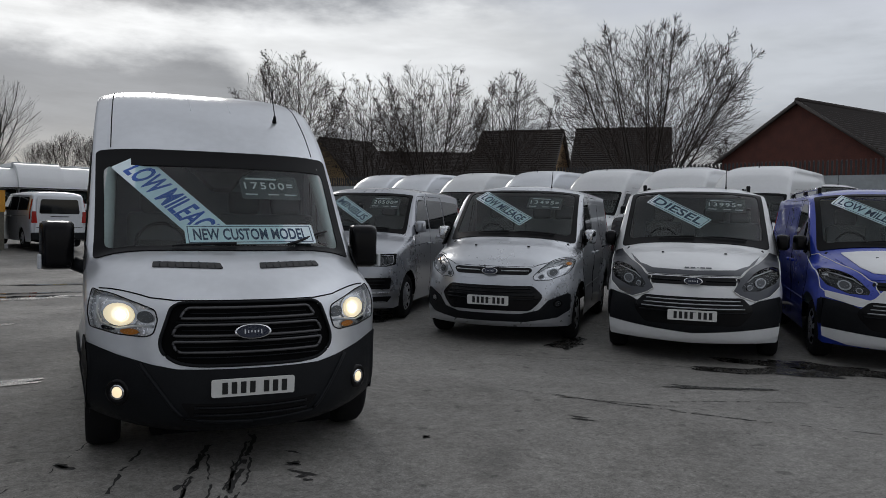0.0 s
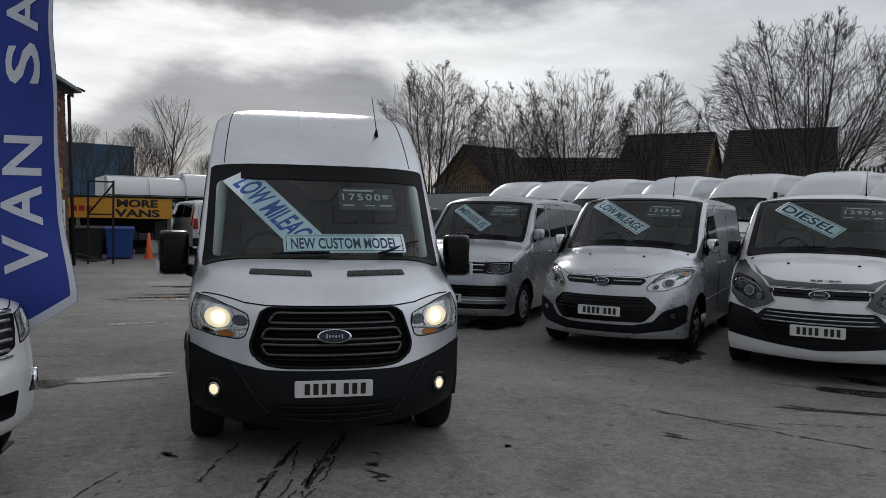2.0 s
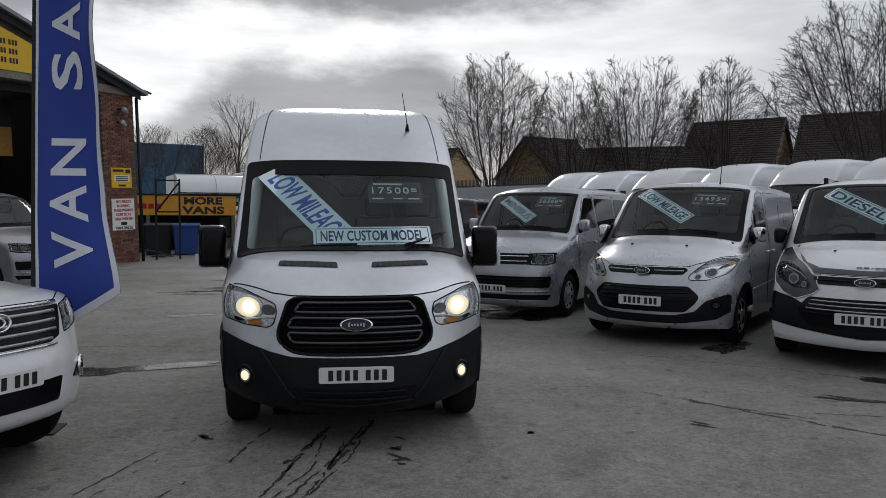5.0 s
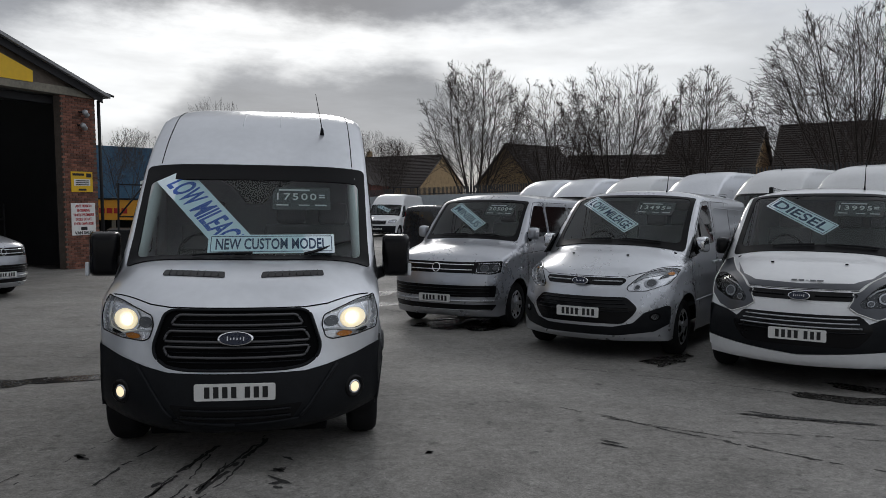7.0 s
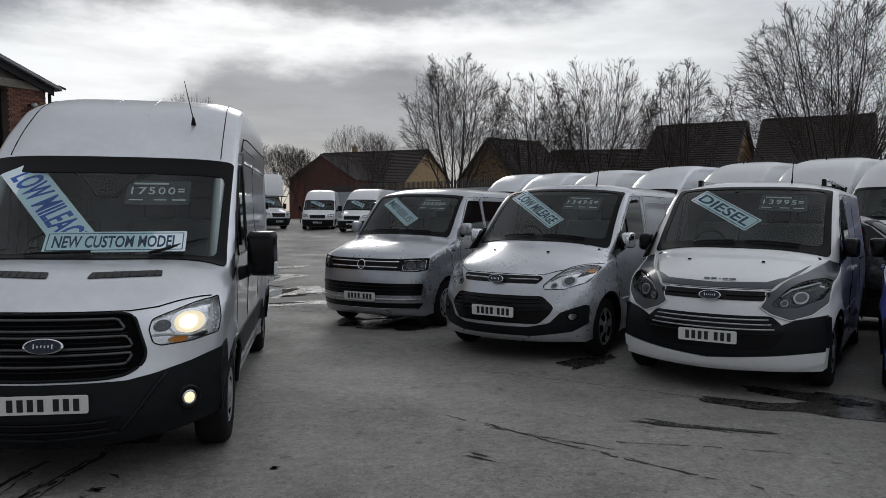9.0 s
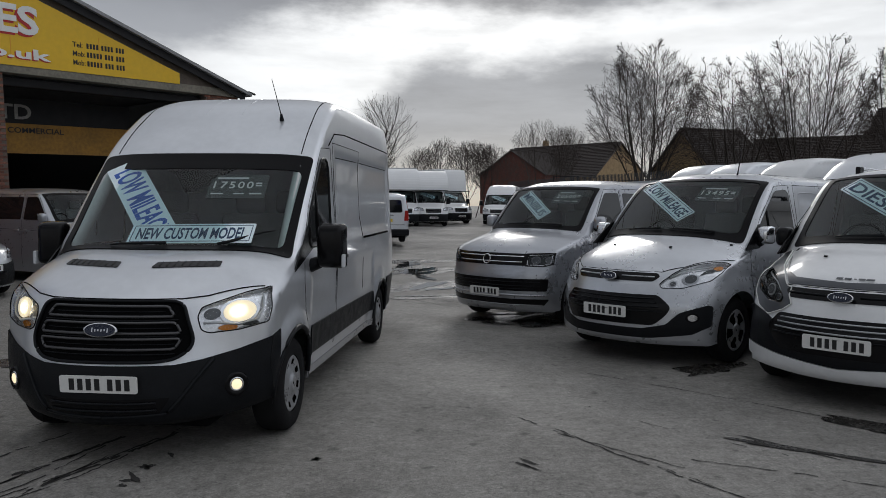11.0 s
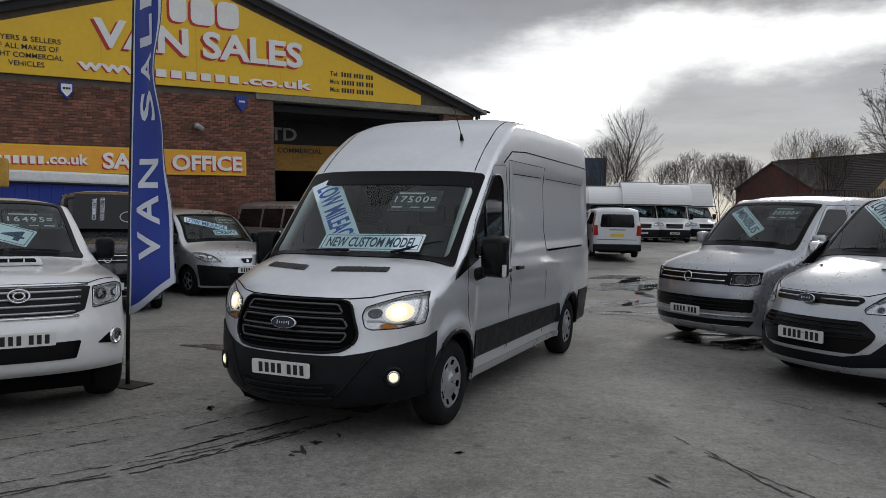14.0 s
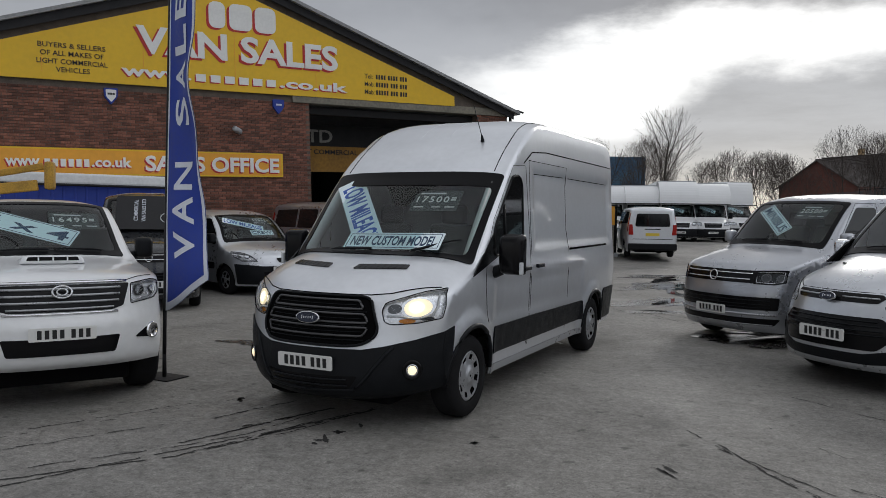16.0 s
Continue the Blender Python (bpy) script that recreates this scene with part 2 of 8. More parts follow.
def lathe(name, prof, mat_, n=40, axis="x", idx=None):
    """Turn a list of (radius, along) round an axis."""
    vs, fs, mi = [], [], []
    for k in range(n):
        a = 2 * math.pi * k / n
        for r, h in prof:
            c, s = r * math.cos(a), r * math.sin(a)
            vs.append((h, c, s) if axis == "x" else (c, s, h))
    q = len(prof)
    for k in range(n):
        for j in range(q - 1):
            a, b = k * q + j, ((k + 1) % n) * q + j
            fs.append((a, b, b + 1, a + 1))
            mi.append(idx[j] if idx else 0)
    return mesh_of(name, vs, fs, mat_, True, mi if idx else None)


def hermite(keys):
    """Smooth interpolation through rows (k, a, b, ...) that does not overshoot."""
    K = [[float(c) for c in row] for row in keys]
    x, Y, n, q = [r[0] for r in K], [r[1:] for r in K], len(K), len(K[0]) - 1
    d = [[(Y[i + 1][j] - Y[i][j]) / (x[i + 1] - x[i]) for j in range(q)] for i in range(n - 1)]
    m = [d[0]] + [[2 * d[i - 1][j] * d[i][j] / (d[i - 1][j] + d[i][j]) if d[i - 1][j] * d[i][j] > 0 else 0.0 for j in range(q)] for i in range(1, n - 1)] + [d[-1]]

    def at(v):
        v = min(max(v, x[0]), x[-1])
        i = min(max(bisect_left(x, v) - 1, 0), n - 2)
        h = x[i + 1] - x[i]
        s = (v - x[i]) / h
        a, b, c, e = 2 * s**3 - 3 * s**2 + 1, (s**3 - 2 * s**2 + s) * h, 3 * s**2 - 2 * s**3, (s**3 - s**2) * h
        return [a * Y[i][j] + b * m[i][j] + c * Y[i + 1][j] + e * m[i + 1][j] for j in range(q)]
    return at


def bisect_left(row, v):
    lo, hi = 0, len(row)
    while lo < hi:
        k = (lo + hi) // 2
        if row[k] < v:
            lo = k + 1
        else:
            hi = k
    return lo


def remembered(fn):
    """Build a mesh once and share it between alike things."""
    store = {}

    def get(*a, **k):
        key = repr([(id(v) if isinstance(v, (Shell, bpy.types.Material)) else np.round(np.array(v, float), 4).tolist() if isinstance(v, list) and v and isinstance(v[0], (tuple, list)) and isinstance(v[0][0], (float, int)) else v) for v in (*a, *sorted(k.items()))])
        if key not in store:
            store[key] = fn(*a, **k)
        return store[key]
    return get


def inside(P, poly):
    P, poly = np.asarray(P, float), np.asarray(poly, float)
    r = np.zeros(len(P), bool)
    a, b = poly, np.roll(poly, -1, 0)
    for (x1, y1), (x2, y2) in zip(a, b):
        if y1 != y2:
            c = ((y1 > P[:, 1]) != (y2 > P[:, 1])) & (P[:, 0] < (x2 - x1) * (P[:, 1] - y1) / (y2 - y1) + x1)
            r ^= c
    return r


def rounded(poly, r=0.03, n=4):
    """Round the corners of a closed outline."""
    out, k = [], len(poly)
    for i in range(k):
        p, a, b = (np.array(poly[j % k], float) for j in (i, i - 1, i + 1))
        da, db = np.linalg.norm(a - p), np.linalg.norm(b - p)
        q = min(r, da * 0.48, db * 0.48)
        s, e = p + (a - p) / da * q, p + (b - p) / db * q
        for j in range(n + 1):
            t = j / n
            out.append(tuple((1 - t)**2 * s + 2 * t * (1 - t) * p + t * t * e))
    return out


def densify(poly, h):
    out = []
    for a, b in zip(poly, poly[1:] + poly[:1]):
        k = max(1, int(math.hypot(b[0] - a[0], b[1] - a[1]) / h))
        out += [(a[0] + (b[0] - a[0]) * j / k, a[1] + (b[1] - a[1]) * j / k) for j in range(k)]
    return out


def tiled(poly, holes=(), h=0.05):
    """Triangulate an outline with holes, with points inside at spacing h. Gives points, triangles, loops of boundary indices."""
    from mathutils.geometry import delaunay_2d_cdt
    loops = [list(poly)] + [list(q) for q in holes]
    pts, edges, ids = [], [], []
    for lp in loops:
        s = len(pts)
        pts += lp
        ids.append(list(range(s, s + len(lp))))
        edges += [(s + i, s + (i + 1) % len(lp)) for i in range(len(lp))]
    P = np.array(poly)
    x0, y0, x1, y1 = *P.min(0), *P.max(0)
    G = [(x, y + (0.5 * h if i % 2 else 0)) for i, x in enumerate(np.arange(x0 + h * 0.5, x1, h)) for y in np.arange(y0 + h * 0.3, y1, h)]
    if G:
        G = np.array(G)
        ok = inside(G, poly)
        for q in holes:
            ok &= ~inside(G, q)
        B = np.array(pts)
        G = G[ok]
        if len(G):
            G = G[((G[:, None, :] - B[None])**2).sum(-1).min(1) > (0.35 * h)**2]
        pts = pts + [tuple(g) for g in G]
    vs, _, tr, ov, *_ = delaunay_2d_cdt([Vector(p) for p in pts], edges, [], 0, 1e-6)
    V = np.array([tuple(v) for v in vs])
    C = np.array([V[list(t)].mean(0) for t in tr])
    ok = inside(C, poly)
    for q in holes:
        ok &= ~inside(C, q)
    where = {}
    for n, src in enumerate(ov):
        for s in src:
            where[s] = n
    return V, [t for t, o in zip(tr, ok) if o], [[where[i] for i in lp if i in where] for lp in ids]


# ---- vehicle bodies ----


class Shell:
    """A vehicle's skin: a centre line run from the front skirt over the roof to the tail, swept to side panels."""

    def __init__(self, prof, widths, taper, arches, sill, power=2.4, cpower=3.0, bulge=0.02, dents=()):
        P = np.array(prof, float)
        v = np.r_[0, np.cumsum(np.hypot(*np.diff(P[:, :2], axis=0).T))]
        self.prof, self.v, self.end = hermite(np.c_[v, P]), v, v[-1]
        self.rows, self.hw, self.tp = P, hermite(widths), hermite(taper)
        self.arches, self.sill, self.power, self.cpower, self.bulge, self.dents = arches, sill, power, cpower, bulge, dents
        lo = np.linspace(0, self.end, 600)
        yz = np.array([self.prof(q)[:2] for q in lo])
        self.table = lo, yz[:, 1], yz[:, 0]

    def S(self, y, z):
        s = float(self.hw(z)[0] * self.tp(y)[0])
        for yc, zc, r in self.arches:
            d = math.hypot(y - yc, z - zc)
            k = min(max((r + 0.19 - d) / 0.16, 0), 1)
            s += self.bulge * k * k * (3 - 2 * k)
        for y0, y1, z0, z1, deep in self.dents:      # pressed panels
            k = min(max(min(y - y0, y1 - y, z - z0, z1 - z) / 0.15 + 0.5, 0), 1)
            s -= deep * k * k * (3 - 2 * k)
        return s

    def edge(self, v):
        y, z, pl, cr = self.prof(v)
        return y + pl, z - cr

    def top(self, t, v):
        y, z, pl, cr = self.prof(v)
        a = min(abs(t), 1.0)
        return Vector((t * self.S(y + pl, z - cr), y + pl * a**self.power, z - cr * a**(self.cpower if cr > 0 else 3.2)))

    def top_n(self, t, v):
        e = 0.01
        a = self.top(t + e, v) - self.top(t - e, v)
        b = self.top(t, min(v + e, self.end)) - self.top(t, max(v - e, 0))
        return a.cross(b).normalized()

    def side(self, y, z, sg):
        return Vector((sg * self.S(y, z), y, z))

    def side_n(self, y, z, sg):
        e = 0.01
        return Vector((sg, -(self.S(y + e, z) - self.S(y - e, z)) / (2 * e), -(self.S(y, z + e) - self.S(y, z - e)) / (2 * e))).normalized()

    def vz(self, z):
        """Where on the run the centre line first reaches the height z."""
        lo, zz, _ = self.table
        k = int(np.argmax(zz >= z))
        if k == 0:
            return 0.0
        return float(lo[k - 1] + (lo[k] - lo[k - 1]) * (z - zz[k - 1]) / (zz[k] - zz[k - 1]))

    def vy(self, y):
        lo, _, yy = self.table
        ok = (yy >= y) & (lo > 0.3)
        return float(lo[int(np.argmax(ok))])

    @remembered
    def skin(self, name, mats, holes=(), h=0.07, rear=True):
        """The painted body. holes: outlines in (t, v)."""
        nv = max(30, int(self.end / h))
        vv = list(np.linspace(0, self.end, nv))
        outline = [(-1.0, v) for v in vv] + [(t, self.end) for t in np.linspace(-1, 1, 18)[1:-1]] + [(1.0, v) for v in reversed(vv)] + [(t, 0.0) for t in np.linspace(1, -1, 18)[1:-1]]
        V, F, _ = tiled(outline, holes, h)
        verts = [self.top(t, v) for t, v in V]
        normals = [self.top_n(max(-0.985, min(0.985, t)), min(max(v, 0.012), self.end - 0.012)) for t, v in V]
        normals = [n if n.dot(self.top(t, v) - Vector((0, 2.6, 0.9))) > 0 else -n for n, (t, v) in zip(normals, V)]
        faces = [tuple(f) for f in F]
        E = [self.edge(v) for v in vv]
        y1, y0 = E[-1][0], E[0][0]
        out, y = [], y1
        for yc, zc, r in sorted(self.arches, key=lambda q: -q[0]):
            q = math.asin(min(1, max(-1, (zc - self.sill) / r)))
            stop = yc + r * math.cos(q)
            k = max(1, int((y - stop) / h))
            out += [(y + (stop - y) * j / k, self.sill) for j in range(1, k)]
            out += [(yc + r * math.cos(g), zc + r * math.sin(g)) for g in np.linspace(-q, math.pi + q, 22)]
            y = yc - r * math.cos(q)
        k = max(1, int((y - y0) / h))
        out += [(y + (y0 - y) * j / k, self.sill) for j in range(1, k)]
        side = E + out
        W, G, _ = tiled(side, (), h)
        for sg in (-1, 1):
            s = len(verts)
            verts += [self.side(y, z, sg) for y, z in W]
            normals += [self.side_n(y, z, sg) for y, z in W]
            faces += [tuple(s + i for i in (f if sg > 0 else f[::-1])) for f in G]
        bm = bmesh.new()
        bv = [bm.verts.new(p) for p in verts]
        for f in faces:
            try:
                bm.faces.new([bv[i] for i in f])
            except ValueError:
                pass
        bmesh.ops.remove_doubles(bm, verts=bm.verts[:], dist=0.0015)
        me = bmesh_mesh(name, bm, mats, True)
        facing = {}
        for p, nn in zip(verts, normals):
            key = (round(p[0], 2), round(p[1], 2), round(p[2], 2))
            facing.setdefault(key, []).append((p, nn))
        out = []
        for v in me.vertices:
            near = [nn for p, nn in facing.get((round(v.co.x, 2), round(v.co.y, 2), round(v.co.z, 2)), ()) if (p - v.co).length < 0.003]
            n = sum(near, Vector()) if near else v.normal
            out.append(n.normalized() if n.length > 1e-6 else v.normal)
        me.normals_split_custom_set_from_vertices(out)
        return me

    @remembered
    def patch(self, name, poly, mats, lift=0.006, thick=0.02, h=0.05, holes=(), at=None):
        """A raised panel on the run; outline in (t, v)."""
        V, F, loops = tiled(poly, holes, h)
        return self._raise(name, V, F, loops, lambda p: (self.top(*p), self.top_n(*p)), mats, lift, thick)

    def xz(self, pts):
        """Outline seen from the front, (x, z), as (t, v)."""
        out = []
        for x, z in pts:
            v = self.vz(z)
            out.append((x / self.S(*self.edge(v)), v))
        return out

    def xy(self, pts):
        """Outline seen from above, (x, y on the centre line), as (t, v)."""
        out = []
        for x, y in pts:
            v = self.vy(y)
            out.append((x / self.S(*self.edge(v)), v))
        return out

    @remembered
    def flank(self, name, poly, mats, sg, lift=0.006, thick=0.02, h=0.06, holes=()):
        V, F, loops = tiled(poly, holes, h)
        if sg < 0:
            F = [f[::-1] for f in F]
        return self._raise(name, V, F, loops, lambda p: (self.side(*p, sg), self.side_n(*p, sg)), mats, lift, thick)

    def _raise(self, name, V, F, loops, at, mats, lift, thick):
        P = [at(p) for p in V]
        verts = [p + n * lift for p, n in P]
        faces = [tuple(f) for f in F]
        for lp in loops:
            s = len(verts)
            verts += [P[i][0] + P[i][1] * (lift - thick) for i in lp]
            for k in range(len(lp)):
                j = (k + 1) % len(lp)
                faces.append((lp[k], lp[j], s + j, s + k))
        bm = bmesh.new()
        bv = [bm.verts.new(p) for p in verts]
        front = {bv[n]: nn for n, (_, nn) in enumerate(P)}
        for f in faces:
            try:
                bm.faces.new([bv[i] for i in f])
            except ValueError:
                pass
        bm.normal_update()
        for f in bm.faces:
            if all(v in front for v in f.verts) and f.normal.dot(sum((front[v] for v in f.verts), Vector())) < 0:
                f.normal_flip()
        me = bpy.data.meshes.new(name)
        bm.to_mesh(me)
        bm.free()
        for m in mats if isinstance(mats, (list, tuple)) else (mats,):
            me.materials.append(m)
        me.polygons.foreach_set("use_smooth", [True] * len(me.polygons))
        k = len(P)
        out = []
        for n, v in enumerate(me.vertices):
            w = P[n][1] if n < k else v.normal
            out.append(w if w.dot(P[min(n, k - 1)][1]) >= 0 or n >= k else -w)
        me.normals_split_custom_set_from_vertices(out)
        return me


def lamp_outline(sh, poly, sg, r=0.02):
    """A lamp's outline on one side of the nose, for the body to leave out."""
    q = [(max(-0.985, min(0.985, a)), b) for a, b in sh.xz([(sg * a, b) for a, b in (poly if sg > 0 else poly[::-1])])]
    return densify(rounded(q, r), 0.04)


def lamp_pocket(van, sh, q, mat_, label):
    """The lamp's recessed bowl and its clear cover."""
    lamp = part("headlamp", sh.patch("headlamp", q, mat_, -0.040, -0.043, 0.04), van, label)
    lens = part("lens", sh.patch("lens", q, CLEAR, 0.004, 0.006, 0.05), lamp)
    lens.visible_shadow = False
    part("seal", line_on_top(sh, "seal", q + q[:1], 0.0045, GLOSSBLACK, 0.002), lamp)
    return lamp


@remembered
def words(name, text, mat_, width, height, depth=0.003, weight=0.0, spacing=1.0):
    """Raised lettering in the built-in font, stretched to a size and centred; it reads along x and faces -y."""
    cu = bpy.data.curves.new(name, "FONT")
    cu.body, cu.align_x, cu.align_y, cu.extrude, cu.offset, cu.resolution_u = text, "CENTER", "CENTER", 0.02, weight, 3
    cu.space_character = spacing
    ob = bpy.data.objects.new(name, cu)
    scene.collection.objects.link(ob)
    me = bpy.data.meshes.new_from_object(ob.evaluated_get(bpy.context.evaluated_depsgraph_get()))
    bpy.data.objects.remove(ob)
    co = np.array([v.co[:] for v in me.vertices])
    lo, hi = co.min(0), co.max(0)
    for v in me.vertices:
        x, y, z = v.co
        v.co = ((x - (lo[0] + hi[0]) / 2) / (hi[0] - lo[0]) * width, -(z / 0.02) * depth, (y - (lo[1] + hi[1]) / 2) / (hi[1] - lo[1]) * height)
    me.materials.clear()
    me.materials.append(mat_)
    return me


def bars(name, rows, mat_, depth=0.002):
    """Plain bars for writing: rows of (x, z, width, height), facing -y."""
    bm = bmesh.new()
    for x, z, w, h in rows:
        bmesh.ops.create_cube(bm, size=1.0, matrix=Matrix.Translation((x, 0, z)) @ Matrix.Diagonal((w, depth * 2, h, 1)))
    return bmesh_mesh(name, bm, mat_)


def bar_row(name, rows, mat_, parent, m, depth=0.003):
    """Plain bars in place of writing, each a part of its own."""
    made = {}
    for x, z, w, h in rows:
        k = (round(w, 3), round(h, 3))
        if k not in made:
            made[k] = bars(name, [(0, 0, w, h)], mat_, depth)
        part(name, made[k], parent, m=m @ pose(x, 0, z))


def slab(name, poly, depth, mat_, bevel=0.0):
    """An outline in (x, z) given thickness along y, its face at y = 0."""
    bm = bmesh.new()
    a = [bm.verts.new((x, 0, z)) for x, z in poly]
    b = [bm.verts.new((x, depth, z)) for x, z in poly]
    bm.faces.new(a)
    bm.faces.new(b[::-1])
    for i in range(len(poly)):
        j = (i + 1) % len(poly)
        bm.faces.new((a[i], b[i], b[j], a[j]))
    return bmesh_mesh(name, bm, mat_)


def plate_bars():
    w, x, out = 0.044, -0.2, []
    for k in range(7):
        if k == 4:
            x += 0.03
        out.append((x + w / 2, 0, w * 0.72, 0.075))
        x += 0.057
    return out


CHARACTER = bars("character", [(0, 0, 0.034, 0.075)], INK)


def add_plate(van, at, yellow=False, tilt=0.0):
    p = part("number_plate", slab("number_plate", rounded([(-0.26, -0.056), (0.26, -0.056), (0.26, 0.056), (-0.26, 0.056)], 0.015), 0.012, PLATEY if yellow else PLATEW), van, "number plate with dark characters", at)
    for x, z, w, h in plate_bars():
        part("character", CHARACTER, p, m=pose(x, -0.001, z))
    return p


def wheel_meshes(r, w, rim_r, kind):
    tyre = lathe("tyre", [(rim_r, -w / 2 + 0.01), (rim_r + 0.03, -w / 2), (r - 0.03, -w / 2 + 0.005), (r - 0.008, -w / 2 + 0.03), (r, -w / 4), (r, w / 4), (r - 0.008, w / 2 - 0.03), (r - 0.03, w / 2 - 0.005), (rim_r + 0.03, w / 2), (rim_r, w / 2 - 0.01)], TYRE, 40)
    R = rim_r
    f = w / 2 - 0.012
    # trim: dished disc with windows round the rim
    vs, fs, n = [], [], 60
    prof = [(R, f - 0.01), (R - 0.015, f + 0.004), (R - 0.03, f - 0.004), (R * 0.66, f - 0.016), (R * 0.5, f + 0.0), (R * 0.33, f + 0.002), (R * 0.3, f + 0.014), (R * 0.16, f + 0.014), (0.012, f + 0.01)]
    q = len(prof)
    spokes = 5 if kind == "alloy" else 8
    for k in range(n):
        a = 2 * math.pi * k / n
        for rr, h in prof:
            vs.append((h, rr * math.cos(a), rr * math.sin(a)))
    for k in range(n):
        ph = (k * spokes / n) % 1.0
        for j in range(q - 1):
            if kind == "alloy" and 2 <= j <= 4 and 0.28 < ph < 0.9:
                continue
            if kind == "trim" and j == 2 and 0.35 < ph < 0.8:
                continue
            a, b = k * q + j, ((k + 1) % n) * q + j
            fs.append((a, b, b + 1, a + 1))
    rim = mesh_of("rim", vs, fs, RIM)
    back = lathe("brake_disc", [(R - 0.004, f - 0.02), (R - 0.008, f - 0.06), (0.02, f - 0.06)], VOID, 30)
    return tyre, rim, back


def add_wheels(van, meshes, track, ys, r, steer=0.0):
    for sg in (1, -1):
        for k, y in enumerate(ys):
            m = pose(sg * track, y, r, 0, 0, (0 if sg > 0 else 180) + (steer if k == 0 else 0))
            w = part("wheel", meshes[0], van, "black tyre on a silver wheel", m)
            part("rim", meshes[1], w, "silver wheel trim")
            part("brake_disc", meshes[2], w)


def liner(yc, r, w, x):
    """Dark half drum inside a wheel arch."""
    vs, fs, n = [], [], 16
    for k in range(n + 1):
        a = math.pi * k / n - 0.0
        c, s = yc + r * math.cos(a), max(0.0, r * math.sin(a))
        vs += [(x, c, 0.34 + s), (x - math.copysign(w, x), c, 0.34 + s)]
    for k in range(n):
        fs.append((2 * k, 2 * k + 1, 2 * k + 3, 2 * k + 2))
    fs.append(tuple(2 * k + 1 for k in range(n + 1)))
    return mesh_of("wheel_arch_liner", vs, fs, VOID)


def underbody(van, L, w, z0=0.2, z1=0.5):
    part("underbody", box("underbody", (w, L, z1 - z0), VOID, 0.03), van, m=pose(0, L / 2 + 0.3, (z0 + z1) / 2))


def seat_mesh(name="seat"):
    bm = bmesh.new()
    for size, at, rot in (((0.5, 0.5, 0.16), (0, 0, 0.08), 0), ((0.48, 0.13, 0.62), (0, 0.29, 0.45), -12), ((0.27, 0.1, 0.2), (0, 0.39, 0.86), -8)):
        g = bmesh.ops.create_cube(bm, size=1.0, matrix=pose(*at, rot) @ Matrix.Diagonal((*size, 1)))
        es = {e for v in g["verts"] for e in v.link_edges}
        bmesh.ops.bevel(bm, geom=list(es), offset=0.045, segments=3, profile=0.6, affect="EDGES")
    return bmesh_mesh(name, bm, SEAT, True)


SEAT_ME = seat_mesh()


def torus(name, R, r, mat_, n=28, q=8):
    vs, fs = [], []
    for i in range(n):
        a = 2 * math.pi * i / n
        for j in range(q):
            b = 2 * math.pi * j / q
            vs.append(((R + r * math.cos(b)) * math.cos(a), r * math.sin(b), (R + r * math.cos(b)) * math.sin(a)))
    for i in range(n):
        for j in range(q):
            fs.append((i * q + j, ((i + 1) % n) * q + j, ((i + 1) % n) * q + (j + 1) % q, i * q + (j + 1) % q))
    return mesh_of(name, vs, fs, mat_)


def tube(name, pts, r0, r1, mat_, q=8, caps=True):
    """A tapered round bar along points."""
    vs, fs, P = [], [], [Vector(p) for p in pts]
    for i, p in enumerate(P):
        d = (P[min(i + 1, len(P) - 1)] - P[max(i - 1, 0)]).normalized()
        a = d.orthogonal().normalized()
        b = d.cross(a)
        r = r0 + (r1 - r0) * i / max(1, len(P) - 1)
        vs += [p + (a * math.cos(2 * math.pi * j / q) + b * math.sin(2 * math.pi * j / q)) * r for j in range(q)]
    for i in range(len(P) - 1):
        for j in range(q):
            fs.append((i * q + j, i * q + (j + 1) % q, (i + 1) * q + (j + 1) % q, (i + 1) * q + j))
    if caps:
        fs += [tuple(range(q))[::-1], tuple((len(P) - 1) * q + j for j in range(q))]
    return mesh_of(name, vs, fs, mat_)


def cabin_fit(van, sh, y_dash, z_dash, y_back, w, z_roof, drive=0.38):
    """What the windscreen shows: dashboard, wheel, seats, bulkhead, pillar linings."""
    bm = bmesh.new()
    for size, at in (((2 * w, 0.5, 0.34), (0, y_dash + 0.30, z_dash - 0.2)), ((0.5, 0.34, 0.3), (0, y_dash + 0.42, z_dash - 0.05))):
        g = bmesh.ops.create_cube(bm, size=1.0, matrix=Matrix.Translation(at) @ Matrix.Diagonal((*size, 1)))
        bmesh.ops.bevel(bm, geom=list({e for v in g["verts"] for e in v.link_edges}), offset=0.06, segments=3, profile=0.6, affect="EDGES")
    part("dashboard", bmesh_mesh("dashboard", bm, PLASTIC, True), van, "dark grey dashboard")
    sw = part("steering_wheel", torus("steering_wheel", 0.19, 0.016, PLASTIC), van, "black steering wheel", pose(-drive, y_dash + 0.62, z_dash + 0.02, -25))
    part("hub", box("hub", (0.34, 0.04, 0.09), PLASTIC, 0.02), sw)
    for x in (-drive, drive * 0.62, drive * 1.45):
        part("seat", SEAT_ME, van, "dark cloth seat with headrest", pose(x, y_back - 0.62, z_dash - 0.48))
    # lining behind: floor, bulkhead, roof and flanks in one open tray
    vs = [(-w, y_dash + 0.5, 0.5), (w, y_dash + 0.5, 0.5), (w, y_back, 0.5), (-w, y_back, 0.5), (-w, y_back, z_roof), (w, y_back, z_roof)]
    part("bulkhead", mesh_of("bulkhead", vs, [(0, 1, 2, 3), (3, 2, 5, 4)], CABIN, False), van, "grey cabin bulkhead")


# ---- the vans ----


